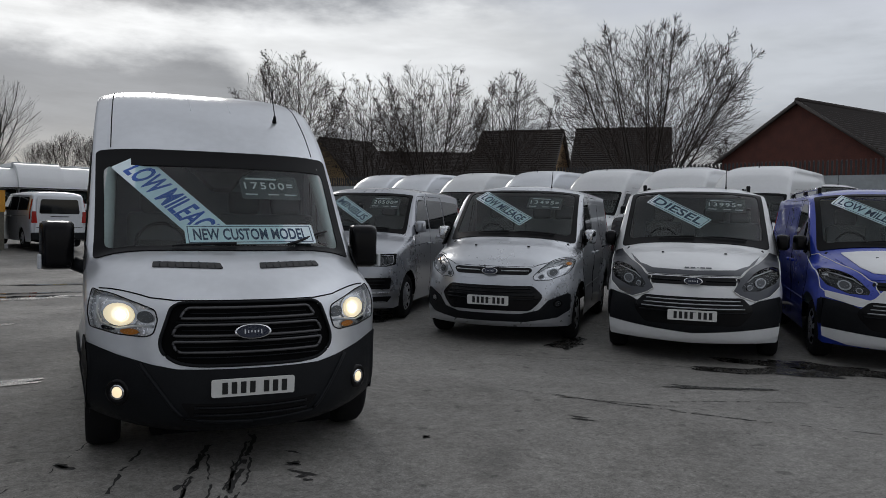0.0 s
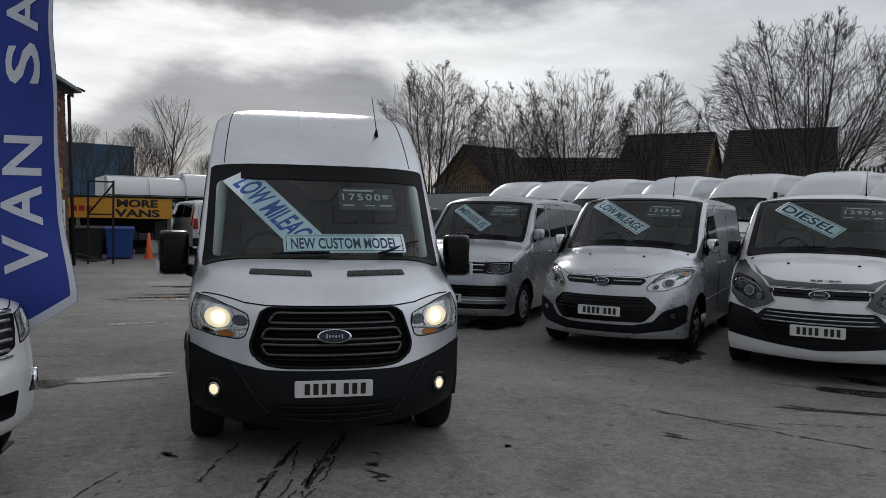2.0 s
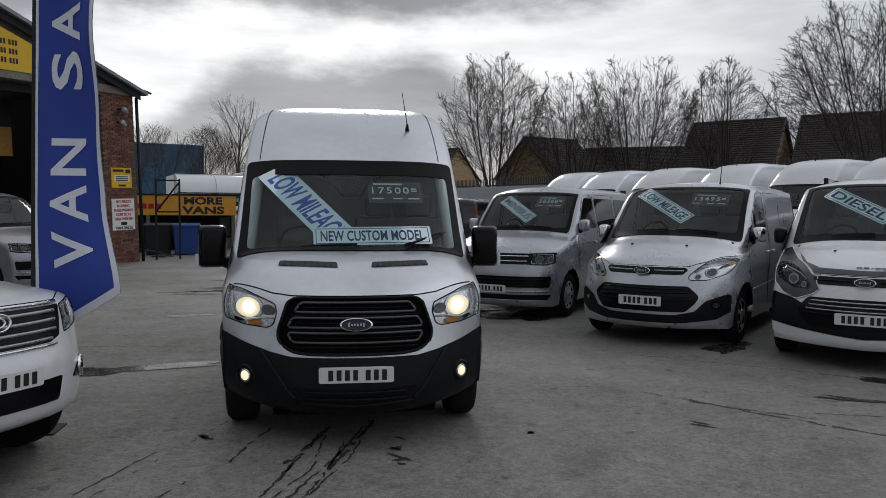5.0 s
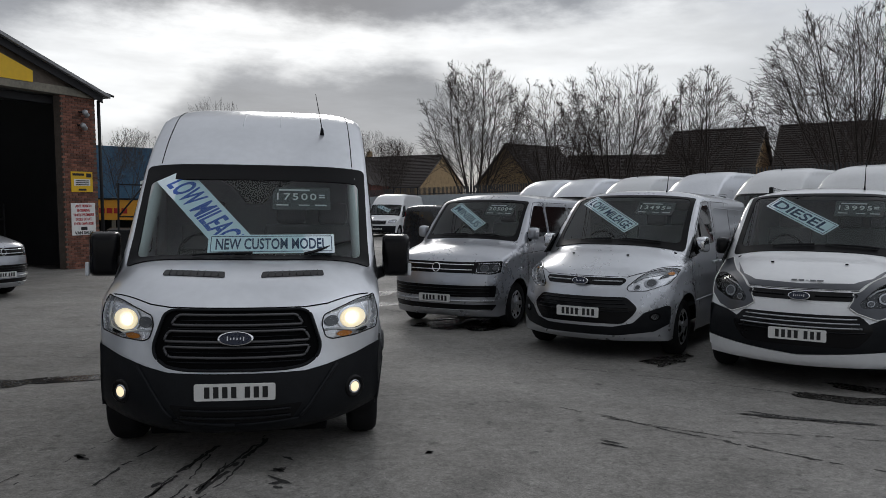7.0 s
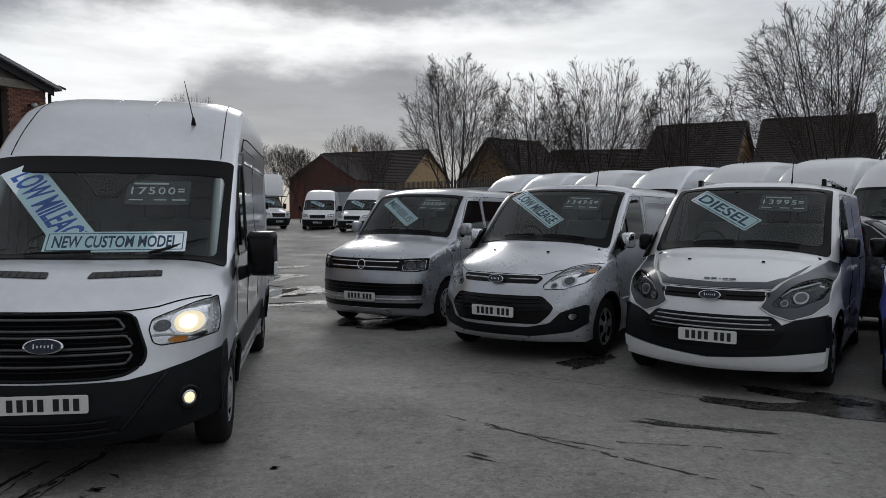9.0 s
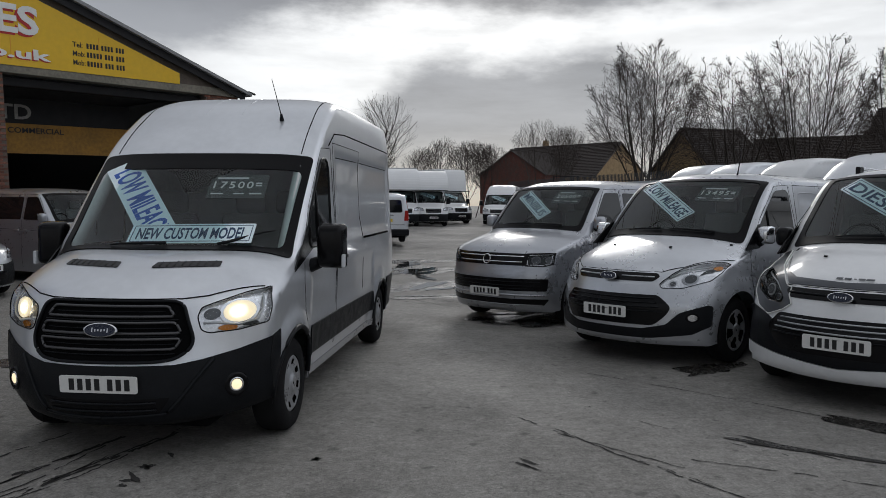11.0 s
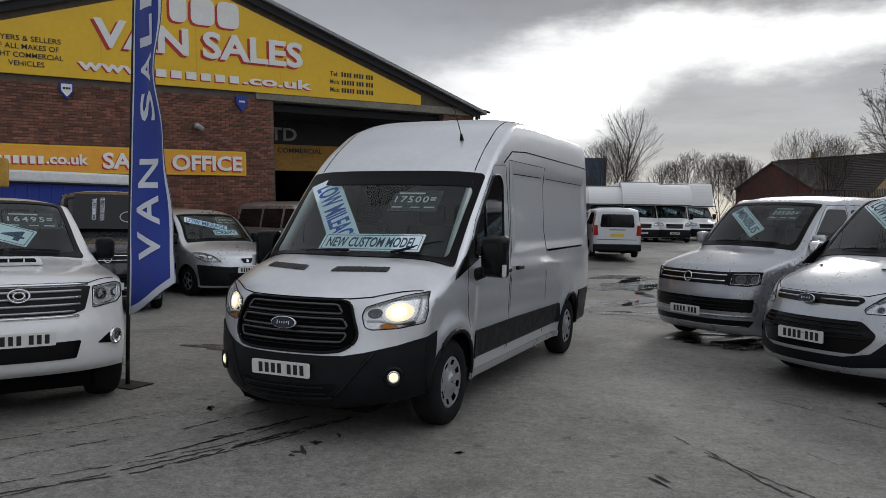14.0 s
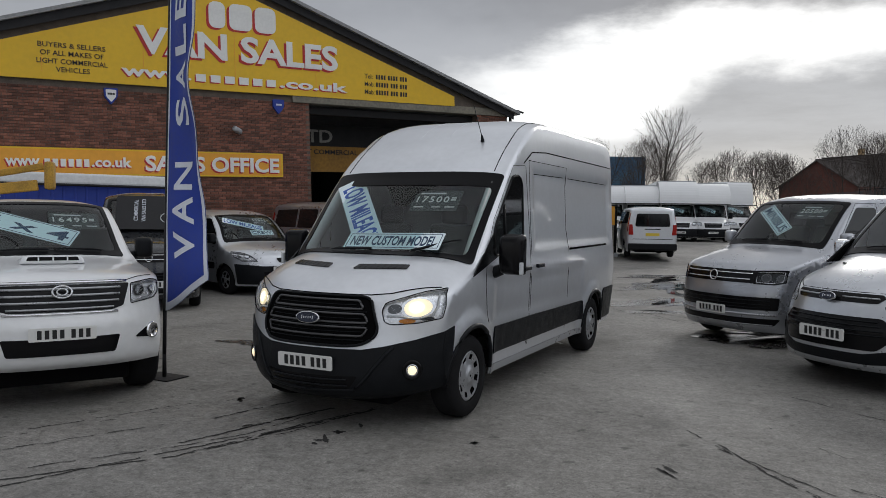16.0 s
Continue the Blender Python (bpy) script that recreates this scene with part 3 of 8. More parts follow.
def windscreen(van, sh, v0, v1, half0, half1, border=0.07, top_band=0.10, low_band=0.09, label="tinted windscreen with black border"):
    """Opening outline, glass and printed black border. Gives the outline, for the skin to leave out."""
    k0, k1 = half0 / sh.S(*sh.edge(v0)), half1 / sh.S(*sh.edge(v1))
    outer = densify(rounded([(-k0, v0), (k0, v0), (k1, v1), (-k1, v1)], 0.05, 5), 0.06)
    inner = rounded([(-k0 + border, v0 + low_band), (k0 - border, v0 + low_band), (k1 - border, v1 - top_band), (-k1 + border, v1 - top_band)], 0.09, 6)
    inner = densify(inner, 0.06)
    glass = part("windscreen", sh.patch("windscreen", outer, SCREEN, 0.004, 0.004, 0.07), van, label)
    glass.visible_shadow = False
    g0, g1 = min(k0 + 0.014, 0.985), min(k1 + 0.014, 0.985)
    rim = densify(rounded([(-g0, v0 - 0.016), (g0, v0 - 0.016), (g1, v1 + 0.016), (-g1, v1 + 0.016)], 0.055, 5), 0.04)
    part("black_border", sh.patch("black_border", rim, BORDER, 0.009, 0.014, 0.04, [densify(inner, 0.04)]), glass, "black printed glass border")
    return outer


def wiper(van, sh, t0, va, t1, vb):
    pts = [sh.top(t0 + (t1 - t0) * k / 5, va + (vb - va) * k / 5) + sh.top_n(t0, va) * (0.03 - 0.01 * (k == 5)) for k in range(6)]
    part("wiper", tube("wiper", pts, 0.013, 0.007, PLASTIC, 6), van, "black windscreen wiper")


def dealer_sign(text, width, height, ink, frame_ink=None, weight=0.014, share=0.93):
    """A pale card with blue words."""
    e = bpy.data.objects.new("window_sign", None)
    scene.collection.objects.link(e)
    part("card", slab("card", rounded([(-width / 2, -height / 2), (width / 2, -height / 2), (width / 2, height / 2), (-width / 2, height / 2)], 0.012), 0.004, CARD), e)
    if frame_ink:
        a, b = width / 2 - 0.022, height / 2 - 0.02
        c = 0.006
        part("frame_line", bars("frame_line", [(0, b, 2 * a, c), (0, -b, 2 * a, c), (-a, 0, c, 2 * b), (a, 0, c, 2 * b)], frame_ink), e)
    part("lettering", words("lettering", text, ink, width * (0.88 if frame_ink else share), height * (0.58 if frame_ink else 0.74), 0.002, weight), e, m=pose(0, -0.001, 0))
    return e


def price_card(text):
    e = bpy.data.objects.new("price_card", None)
    scene.collection.objects.link(e)
    part("card", slab("card", rounded([(-0.24, -0.14), (0.24, -0.14), (0.24, 0.14), (-0.24, 0.14)], 0.012), 0.004, PRICE), e)
    part("digits", words("digits", text, PRICEINK, 0.33, 0.082, 0.002, 0.006, 1.25), e, m=pose(-0.04, -0.001, 0.02))
    part("small_print", bars("small_print", [(-0.06, 0.102, 0.26, 0.018), (0.17, 0.04, 0.05, 0.014), (0.17, 0.012, 0.05, 0.014), (-0.16, -0.085, 0.1, 0.012), (0.02, -0.085, 0.09, 0.01), (0.16, -0.085, 0.1, 0.014)], PRICEINK), e, m=pose(0, -0.001, 0))
    return e


def on_screen(van, sh, sign, t, v, turn, back=0.02, label="", group="windscreen signs"):
    """Lay a sign behind the glass of a windscreen."""
    n = sh.top_n(t, v)
    n = Vector((n.x * 0.3, n.y, n.z)).normalized()
    if n.y > 0:
        n = -n
    x = Vector((1, 0, 0))
    zz = x.cross(-n).normalized() * 1.0
    zz = (-n).cross(x) * -1
    zz = n.cross(x).normalized()
    if zz.z < 0:
        zz = -zz
    yy = -n
    x = yy.cross(zz).normalized()
    m = Matrix((x, yy, zz)).transposed().to_4x4()
    m.translation = sh.top(t, v) - n * back
    sign.matrix_basis = van.matrix_basis @ m @ pose(0, 0, 0, 0, turn, 0)
    tagged(sign, label, "sign", group)
    return sign


def door_mirror(van, x, y, z, w, h, cap, arm=0.12, shade=PLASTIC):
    sg = math.copysign(1, x)
    bm = bmesh.new()
    bmesh.ops.create_cube(bm, size=1.0, matrix=Matrix.Diagonal((w, 0.15, h, 1)))
    for v in bm.verts:
        if v.co.y < 0:
            v.co.x *= 0.8
            v.co.z *= 0.86
    bmesh.ops.bevel(bm, geom=bm.edges[:], offset=0.05, segments=3, profile=0.6, affect="EDGES")
    m = part("door_mirror", bmesh_mesh("door_mirror", bm, cap, True), van, "door mirror", pose(x, y, z, 0, 0, sg * -8))
    part("arm", tube("arm", [(-sg * (w / 2 - 0.02), 0.02, -h * 0.35), (-sg * (w / 2 + arm * 0.5), 0.02, -h * 0.42), (-sg * (w / 2 + arm), 0.03, -h * 0.45)], 0.05, 0.06, shade), m)
    part("mirror_glass", box("mirror_glass", (w * 0.8, 0.006, h * 0.8), CHROME, 0.002), m, m=pose(0, 0.076, 0))
    return m


def handle(van, sh, y, z, sg, mat_=PLASTIC):
    n = sh.side_n(y, z, sg)
    p = sh.side(y, z, sg) + n * 0.02
    part("door_handle", box("door_handle", (0.035, 0.2, 0.04), mat_, 0.014, 3, True), van, "black door handle", Matrix.Translation(p))


@remembered
def line_on_flank(sh, name, pts, sg, r, mat_, lift=0.0):
    return tube(name, [sh.side(y, z, sg) + sh.side_n(y, z, sg) * lift for y, z in pts], r, r, mat_, 5)


@remembered
def line_on_top(sh, name, pts, r, mat_, lift=0.0):
    return tube(name, [sh.top(t, v) + sh.top_n(t, v) * lift for t, v in pts], r, r, mat_, 5)


def strip_between(pts, k=8):
    out = []
    for a, b in zip(pts, pts[1:]):
        out += [tuple(np.array(a) + (np.array(b) - np.array(a)) * j / k) for j in range(k)]
    return out + [tuple(pts[-1])]


# -- the large high-roof panel van --
TRANSIT = Shell(
    [(0.16, 0.25, 0.44, -0.11), (0.04, 0.31, 0.52, -0.10), (0.0, 0.45, 0.53, -0.05), (0.02, 0.62, 0.49, 0), (0.06, 0.78, 0.47, 0), (0.10, 0.95, 0.45, 0.0), (0.16, 1.07, 0.43, 0.01), (0.26, 1.16, 0.40, 0.05), (0.45, 1.26, 0.34, 0.11),
     (0.70, 1.34, 0.28, 0.13), (0.90, 1.385, 0.26, 0.10), (1.02, 1.47, 0.24, 0.05), (1.36, 1.80, 0.20, 0.03), (1.64, 2.07, 0.17, 0.03), (1.76, 2.20, 0.17, 0.035), (2.10, 2.47, 0.17, 0.05), (2.50, 2.68, 0.12, 0.065), (2.90, 2.77, 0.06, 0.075), (3.6, 2.80, 0, 0.08),
     (5.55, 2.81, 0, 0.08), (5.82, 2.78, -0.02, 0.07), (5.93, 2.58, -0.05, 0.04), (5.97, 1.9, -0.06, 0.0), (5.99, 1.0, -0.06, 0), (6.0, 0.6, -0.07, 0), (5.98, 0.36, -0.08, 0)],
    [(0.2, 0.93), (0.5, 0.965), (0.8, 1.0), (1.05, 1.01), (1.3, 1.0), (1.5, 0.985), (2.0, 0.96), (2.35, 0.945), (2.6, 0.925), (2.75, 0.89)],
    [(0.0, 0.88), (0.3, 0.93), (0.5, 0.97), (0.8, 0.99), (1.2, 1.0), (5.4, 1.0), (6.0, 0.965)],
    [(1.0, 0.36, 0.42), (4.78, 0.36, 0.42)], 0.30, power=2.2, cpower=6.0, bulge=0.034,
    dents=((2.60, 5.66, 1.42, 2.20, 0.026), (1.50, 4.30, 0.78, 1.14, 0.016)))
TRANSIT_WHEELS = wheel_meshes(0.355, 0.23, 0.215, "trim")


def panel_line(van, sh, pts, sg, name="panel_gap"):
    part(name, line_on_flank(sh, name, strip_between(pts), sg, 0.0032, VOID), van)


def lamp_disc(sh, lamp, name, x, z, a, b, mat_, lift, label=""):
    """A round piece inside a lamp, laid on the run of the nose."""
    ring = [(x + a * math.cos(k * math.pi / 10), z + b * math.sin(k * math.pi / 10)) for k in range(20)]
    q = [(max(-0.995, min(0.995, t)), v) for t, v in sh.xz(ring)]
    return part(name, sh.patch(name, q, mat_, lift, 0.004, 0.03), lamp, label)


def make_transit(detail=True, paint=SILVER, label="silver high-roof panel van with headlamps lit", h=0.055):
    sh = TRANSIT
    van = new("panel_van")
    tagged(van, label, "van")
    v0, v1 = sh.vz(1.375), sh.vz(2.135)
    hole = windscreen(van, sh, v0, v1, 0.925, 0.915, 0.05, 0.17, 0.07)
    lamps = {sg: lamp_outline(sh, [(0.94, 1.185), (0.905, 1.155), (0.72, 1.08), (0.575, 1.025), (0.56, 0.965), (0.585, 0.88), (0.63, 0.858), (0.80, 0.868), (0.955, 0.905), (0.975, 1.0)], sg) for sg in (-1, 1)}
    part("body", sh.skin("body", paint, [hole, lamps[-1], lamps[1]], h), van)
    # front bumper in dark plastic
    bt = [(-0.99, 0.80), (-0.80, 0.74), (-0.60, 0.69), (-0.45, 0.665), (0.45, 0.665), (0.60, 0.69), (0.80, 0.74), (0.99, 0.80), (0.99, 0.235), (-0.99, 0.235)]
    bp = [(max(-1, min(1, a)), b) for a, b in sh.xz(bt)]
    part("front_bumper", sh.patch("front_bumper", densify(bp, 0.06), PLASTIC, 0.012, 0.03, 0.06), van, "dark grey plastic bumper")
    for sg in (-1, 1):
        ed = [sh.edge(v) for v in np.linspace(0.02, sh.vz(0.80), 9)]
        pl = [(y - 0.004, z) for y, z in ed] + [(0.66, 0.83), (0.62, 0.66), (0.60, 0.50)]
        part("bumper_corner", sh.flank("bumper_corner", densify(pl, 0.05), PLASTIC, sg, 0.012, 0.03), van)
        # sill mouldings and arch lips
        part("side_moulding", sh.flank("side_moulding", densify(rounded([(1.47, 0.47), (4.34, 0.47), (4.32, 0.70), (2.55, 0.72), (1.50, 0.72)], 0.03), 0.1), PLASTIC, sg, 0.012, 0.02), van, "dark plastic side moulding")
        part("side_moulding", sh.flank("side_moulding", densify(rounded([(5.24, 0.36), (5.90, 0.36), (5.90, 0.78), (5.30, 0.78), (5.23, 0.55)], 0.03), 0.1), PLASTIC, sg, 0.012, 0.02), van, "dark plastic rear corner moulding")
        for yc in (1.0, 4.78):
            arc = [(yc + 0.43 * math.cos(a), 0.36 + 0.43 * math.sin(a)) for a in np.linspace(0.0, math.pi, 18)]
            part("arch_lip", line_on_flank(sh, "arch_lip", arc, sg, 0.022, PLASTIC), van)
            part("wheel_arch_liner", liner(yc, 0.44, 0.36, sg * (0.90 if yc < 2 else 0.98)), van)
        part("sill", sh.flank("sill", densify([(1.45, 0.29), (4.34, 0.29), (4.34, 0.36), (1.45, 0.36)], 0.15), SILVER_DEEP, sg, 0.008, 0.03), van, "silver sill")
    underbody(van, 5.0, 1.2)
    add_wheels(van, TRANSIT_WHEELS, 0.875, (1.0, 4.78), 0.355)
    # grille
    g0 = [(-0.42, 1.065), (0.42, 1.065), (0.475, 1.04), (0.545, 0.83), (0.53, 0.76), (0.45, 0.70), (0.33, 0.685), (-0.33, 0.685), (-0.45, 0.70), (-0.53, 0.76), (-0.545, 0.83), (-0.475, 1.04)]
    gr = part("grille", sh.patch("grille", densify(rounded(sh.xz(g0), 0.04), 0.05), VOID, 0.008, 0.03), van, "black grille with grey bars")
    loop = [(t, v) for t, v in rounded(sh.xz(g0), 0.05)]
    part("surround", line_on_top(sh, "surround", densify(loop, 0.05) + loop[:1], 0.012, PLASTIC, 0.02), gr)
    for za, zb, wa, wb in ((1.035, 0.972, 0.385, 0.43), (0.935, 0.868, 0.44, 0.475), (0.832, 0.765, 0.475, 0.44)):
        slot = rounded(sh.xz([(-wa, za), (wa, za), (wb, zb), (-wb, zb)]), 0.028, 5)
        part("grille_slot", line_on_top(sh, "grille_slot", densify(slot + slot[:1], 0.06)[:-1] + slot[:1], 0.0105, TRIM, 0.02), gr, "dull grey slot frame")
        v = sh.vz((za + zb) / 2)
        part("grille_slat", line_on_top(sh, "grille_slat", [(t, v) for t in np.linspace(-wa * 0.97, wa * 0.97, 13)], 0.004, PLASTIC, 0.014), gr)
    for z in (0.952, 0.85, 0.735):
        part("grille_slat", line_on_top(sh, "grille_slat", [(t, sh.vz(z)) for t in np.linspace(-0.46, 0.46, 13)], 0.005, PLASTIC, 0.014), gr)
    add_oval(van, pose(0, 0.028, 0.90, -14), 0.115, 0.047)
    # headlamps
    for sg in (-1, 1):
        lamp = lamp_pocket(van, sh, lamps[sg], CHROME_DULL, "lit clear headlamp")
        lamp_disc(sh, lamp, "reflector", sg * 0.80, 0.995, 0.115, 0.098, CHROME, -0.030, "polished reflector")
        lamp_disc(sh, lamp, "lit_bowl", sg * 0.80, 0.995, 0.092, 0.076, BOWL if detail else CHROME, -0.024, "lit lamp bowl")
        lamp_disc(sh, lamp, "lit_reflector", sg * 0.79, 0.995, 0.052, 0.050, GLOW if detail else CHROME, -0.018, "bright lamp centre")
        lamp_disc(sh, lamp, "bulb", sg * 0.785, 0.99, 0.026, 0.028, HEAD if detail else CHROME, -0.012)
        lamp_disc(sh, lamp, "dark_bezel", sg * 0.645, 0.985, 0.05, 0.040, LENSGREY, -0.028, "smoked inner bezel")
        lamp_disc(sh, lamp, "indicator", sg * 0.74, 0.885, 0.055, 0.020, AMBER, -0.028, "amber indicator bulb")
        lamp_disc(sh, lamp, "dark_bezel", sg * 0.86, 0.905, 0.05, 0.018, DARKLAMP, -0.028)
        part("light_strip", line_on_top(sh, "light_strip", sh.xz([(sg * 0.60, 0.925), (sg * 0.68, 0.925), (sg * 0.73, 0.915), (sg * 0.80, 0.902), (sg * 0.90, 0.93), (sg * 0.925, 1.0), (sg * 0.915, 1.12)]), 0.009, CLEARPLASTIC, -0.016), lamp, "clear light strip")
        # fog lamps
        tv = sh.xz([(sg * 0.78, 0.485)])[0]
        p, n = sh.top(*tv), sh.top_n(*tv)
        mm = Matrix.Translation(p + n * 0.022) @ Vector((0, -1, 0)).rotation_difference(Vector((n.x * 0.75, n.y, n.z * 0.75)).normalized()).to_matrix().to_4x4() @ pose(0, 0, 0, 90)
        fl = part("fog_lamp", lathe("fog_lamp", [(0.088, -0.03), (0.08, 0.004), (0.066, 0.008), (0.05, 0.0)], GLOSSBLACK, 28, "z"), van, "lit round fog lamp", mm)
        part("rim", lathe("rim", [(0.05, 0.0), (0.046, 0.008), (0.036, 0.003)], CHROME, 24, "z"), fl)
        part("bulb", lathe("bulb", [(0.036, 0.003), (0.025, 0.010), (0.001, 0.012)], FOG if detail else CHROME, 20, "z"), fl)
        # bonnet vents
        va = [(sg * 0.125, 0.47), (sg * 0.575, 0.50), (sg * 0.565, 0.585), (sg * 0.135, 0.555)]
        va = va if sg > 0 else va[::-1]
        ve = part("bonnet_vent", sh.patch("bonnet_vent", densify(rounded(sh.xy(va), 0.015), 0.05), GLOSSBLACK, 0.006, 0.02), van, "black slotted bonnet vent")
        for k in range(1, 9):
            x = sg * (0.125 + 0.45 * k / 9)
            part("vent_rib", line_on_top(sh, "vent_rib", sh.xy([(x, 0.475 + 0.003 * k), (x, 0.555 + 0.003 * k)]), 0.004, GLOSSBLACK, 0.006), ve)
        door_mirror(van, sg * 1.185, 1.42, 1.385, 0.25, 0.38, GLOSSBLACK, 0.10)
        part("indicator", box("indicator", (0.03, 0.05, 0.11), CLEARPLASTIC, 0.012), van, "clear mirror indicator", pose(sg * 1.30, 1.36, 1.27))
        # cab side window, doors, panels
        win = [(1.46, 1.37), (2.22, 1.37), (2.24, 2.06), (2.16, 2.13), (1.98, 2.12), (1.50, 1.62)]
        part("side_window", sh.flank("side_window", densify(rounded(win, 0.06), 0.08), SIDEGLASS, sg, 0.005, 0.012), van, "dark cab side window")
        wl = rounded(win, 0.06)
        part("window_seal", line_on_flank(sh, "window_seal", wl + wl[:1], sg, 0.012, GLOSSBLACK, 0.004), van)
        part("window_bar", line_on_flank(sh, "window_bar", [(1.74, 1.44), (1.74, 1.84)], sg, 0.012, GLOSSBLACK, 0.008), van)
        tri = [(0.98, 1.20), (1.56, 1.36), (1.58, 1.66), (1.46, 1.56)]
        part("quarter_panel", sh.flank("quarter_panel", densify(rounded(tri, 0.03), 0.08), GLOSSBLACK, sg, 0.005, 0.012), van, "black mirror quarter panel")
        panel_line(van, sh, [(1.32, 0.78), (1.26, 1.1), (1.30, 1.36), (1.50, 1.70), (2.02, 2.22), (2.36, 2.24), (2.42, 1.6), (2.42, 0.42)], sg)
        panel_line(van, sh, [(2.46, 0.42), (2.46, 2.3)], sg)
        panel_line(van, sh, [(3.72, 0.42), (3.72, 2.3), (2.46, 2.3)], sg)
        part("slide_rail", line_on_flank(sh, "slide_rail", [(3.75, 1.36), (5.4, 1.37)], sg, 0.014, VOID, 0.0), van, "dark sliding door rail")
        part("panel_groove", line_on_flank(sh, "panel_groove", strip_between([(2.64, 2.17), (3.62, 2.18)], 8), sg, 0.006, VOID, -0.003), van)
        part("panel_groove", line_on_flank(sh, "panel_groove", strip_between([(3.80, 2.18), (5.56, 2.18)], 12), sg, 0.006, VOID, -0.003), van)
        part("gutter", line_on_flank(sh, "gutter", strip_between([(2.30, 2.26), (2.56, 2.39), (3.0, 2.42), (5.82, 2.42)], 14), sg, 0.007, VOID, 0.0), van, "dark roof gutter line")
        handle(van, sh, 2.26, 1.21, sg)
        handle(van, sh, 2.66, 1.22, sg)
    # bumper face: plate, intake, creases
    low = [(-0.43, 0.455), (0.43, 0.455), (0.36, 0.355), (-0.36, 0.355)]
    part("intake", sh.patch("intake", densify(rounded(sh.xz(low), 0.02), 0.06), GLOSSBLACK, 0.016, 0.02), van, "black lower intake")
    for z in (0.43, 0.385):
        part("intake_bar", line_on_top(sh, "intake_bar", [(t, sh.vz(z)) for t in np.linspace(-0.36, 0.36, 9)], 0.008, PLASTIC, 0.024), van)
    for sg in (-1, 1):
        part("bumper_crease", line_on_top(sh, "bumper_crease", strip_between(sh.xz([(sg * 0.66, 0.69), (sg * 0.47, 0.42), (sg * 0.40, 0.35), (0.0, 0.335)]), 4), 0.014, PLASTIC, 0.014), van)
    add_plate(van, pose(0, -0.022, 0.555, 4))
    wiper(van, sh, 0.03, v0 + 0.07, -0.42, v0 + 0.045)
    wiper(van, sh, 0.42, v0 + 0.05, 0.80, v0 + 0.24)
    va = sh.vy(2.11)
    p = sh.top(0.59, va)
    ae = part("aerial", tube("aerial", [p, p + Vector((0.0, -0.02, 0.06))], 0.022, 0.01, PLASTIC), van, "black roof aerial")
    part("mast", tube("mast", [p + Vector((0, -0.02, 0.05)), p + Vector((-0.06, -0.10, 0.36))], 0.005, 0.003, PLASTIC, 5), ae)
    # roof seams on the front cap
    for t in (-0.86, 0.86):
        part("roof_seam", line_on_top(sh, "roof_seam", [(t, v) for v in np.linspace(v1 + 0.05, sh.vy(3.4), 14)], 0.005, VOID), van)
    for t in (-0.02, 0.02):
        part("roof_rib", line_on_top(sh, "roof_rib", [(t * 9, v) for v in np.linspace(sh.vy(2.2), sh.vy(3.2), 8)], 0.006, paint, -0.002), van)
    part("bonnet_gap", line_on_top(sh, "bonnet_gap", strip_between(sh.xz([(-0.90, 1.175), (-0.60, 1.10), (-0.45, 1.085), (0.45, 1.085), (0.60, 1.10), (0.90, 1.175)]), 5), 0.005, VOID, 0.001), van)
    cabin_fit(van, sh, 1.0, 1.36, 2.35, 0.88, 2.2, 0.45)
    for sg in (-1, 1):
        pts = [sh.top(sg * 0.885, v) - sh.top_n(sg * 0.885, v) * 0.05 for v in np.linspace(v0 + 0.1, v1 - 0.1, 6)]
        part("pillar_lining", tube("pillar_lining", pts, 0.05, 0.06, LINING, 8), van, "pale grey pillar lining")
    p = sh.top(0, v1 - 0.20)
    part("sensor_pod", slab("sensor_pod", [(-0.42, 0.16), (0.42, 0.16), (0.20, 0.0), (0.07, -0.20), (-0.07, -0.20), (-0.20, 0.0)], 0.05, GLOSSBLACK), van, "black mirror sensor shroud", Matrix.Translation(p + Vector((0, 0.03, 0.0))) @ pose(0, 0, 0, -44))
    return van


def add_oval(van, m, a, b):
    bm = bmesh.new()
    rows = []
    for s, y in ((1.0, 0.0), (1.0, -0.012), (0.9, -0.016)):
        rows.append([bm.verts.new((a * s * math.cos(k * math.pi / 14), y, b * s * math.sin(k * math.pi / 14))) for k in range(28)])
    for r0, r1 in zip(rows, rows[1:]):
        for k in range(28):
            bm.faces.new((r0[k], r0[(k + 1) % 28], r1[(k + 1) % 28], r1[k]))
    o = part("badge", bmesh_mesh("badge", bm, CHROME, False), van, "oval badge with chrome rim", m)
    part("badge_field", slab("badge_field", [(a * 0.92 * math.cos(k * math.pi / 14), b * 0.86 * math.sin(k * math.pi / 14)) for k in range(28)], 0.006, OVAL), o, "dark blue oval", pose(0, -0.014, 0))
    part("script_bar", bars("script_bar", [(-a * 0.45 + a * 0.18 * k, -b * 0.05 * (k % 2), a * 0.07, b * (0.62, 0.34, 0.3, 0.34, 0.3, 0.6)[k]) for k in range(6)], CHROME, 0.002), o, "chrome script marks", pose(0, -0.0165, 0))


CHROME_DULL = pbr("lamp_housing", (0.80, 0.81, 0.83), 0.2, 0.6, 0.2, 7, rvar=0.1, bump=0.35, bscale=13)
DARKLAMP = pbr("dark_lamp_housing", (0.045, 0.048, 0.05), 0.2, 0.6, 0.6, 9, rvar=0.1, bump=0.5, bscale=20)
LENSGREY = pbr("projector_lens", (0.09, 0.095, 0.10), 0.06, 0.3, 0.2, 12)
CLEARPLASTIC = pbr("clear_plastic", (0.6, 0.62, 0.64), 0.15, 0.0, 0.05, 9)

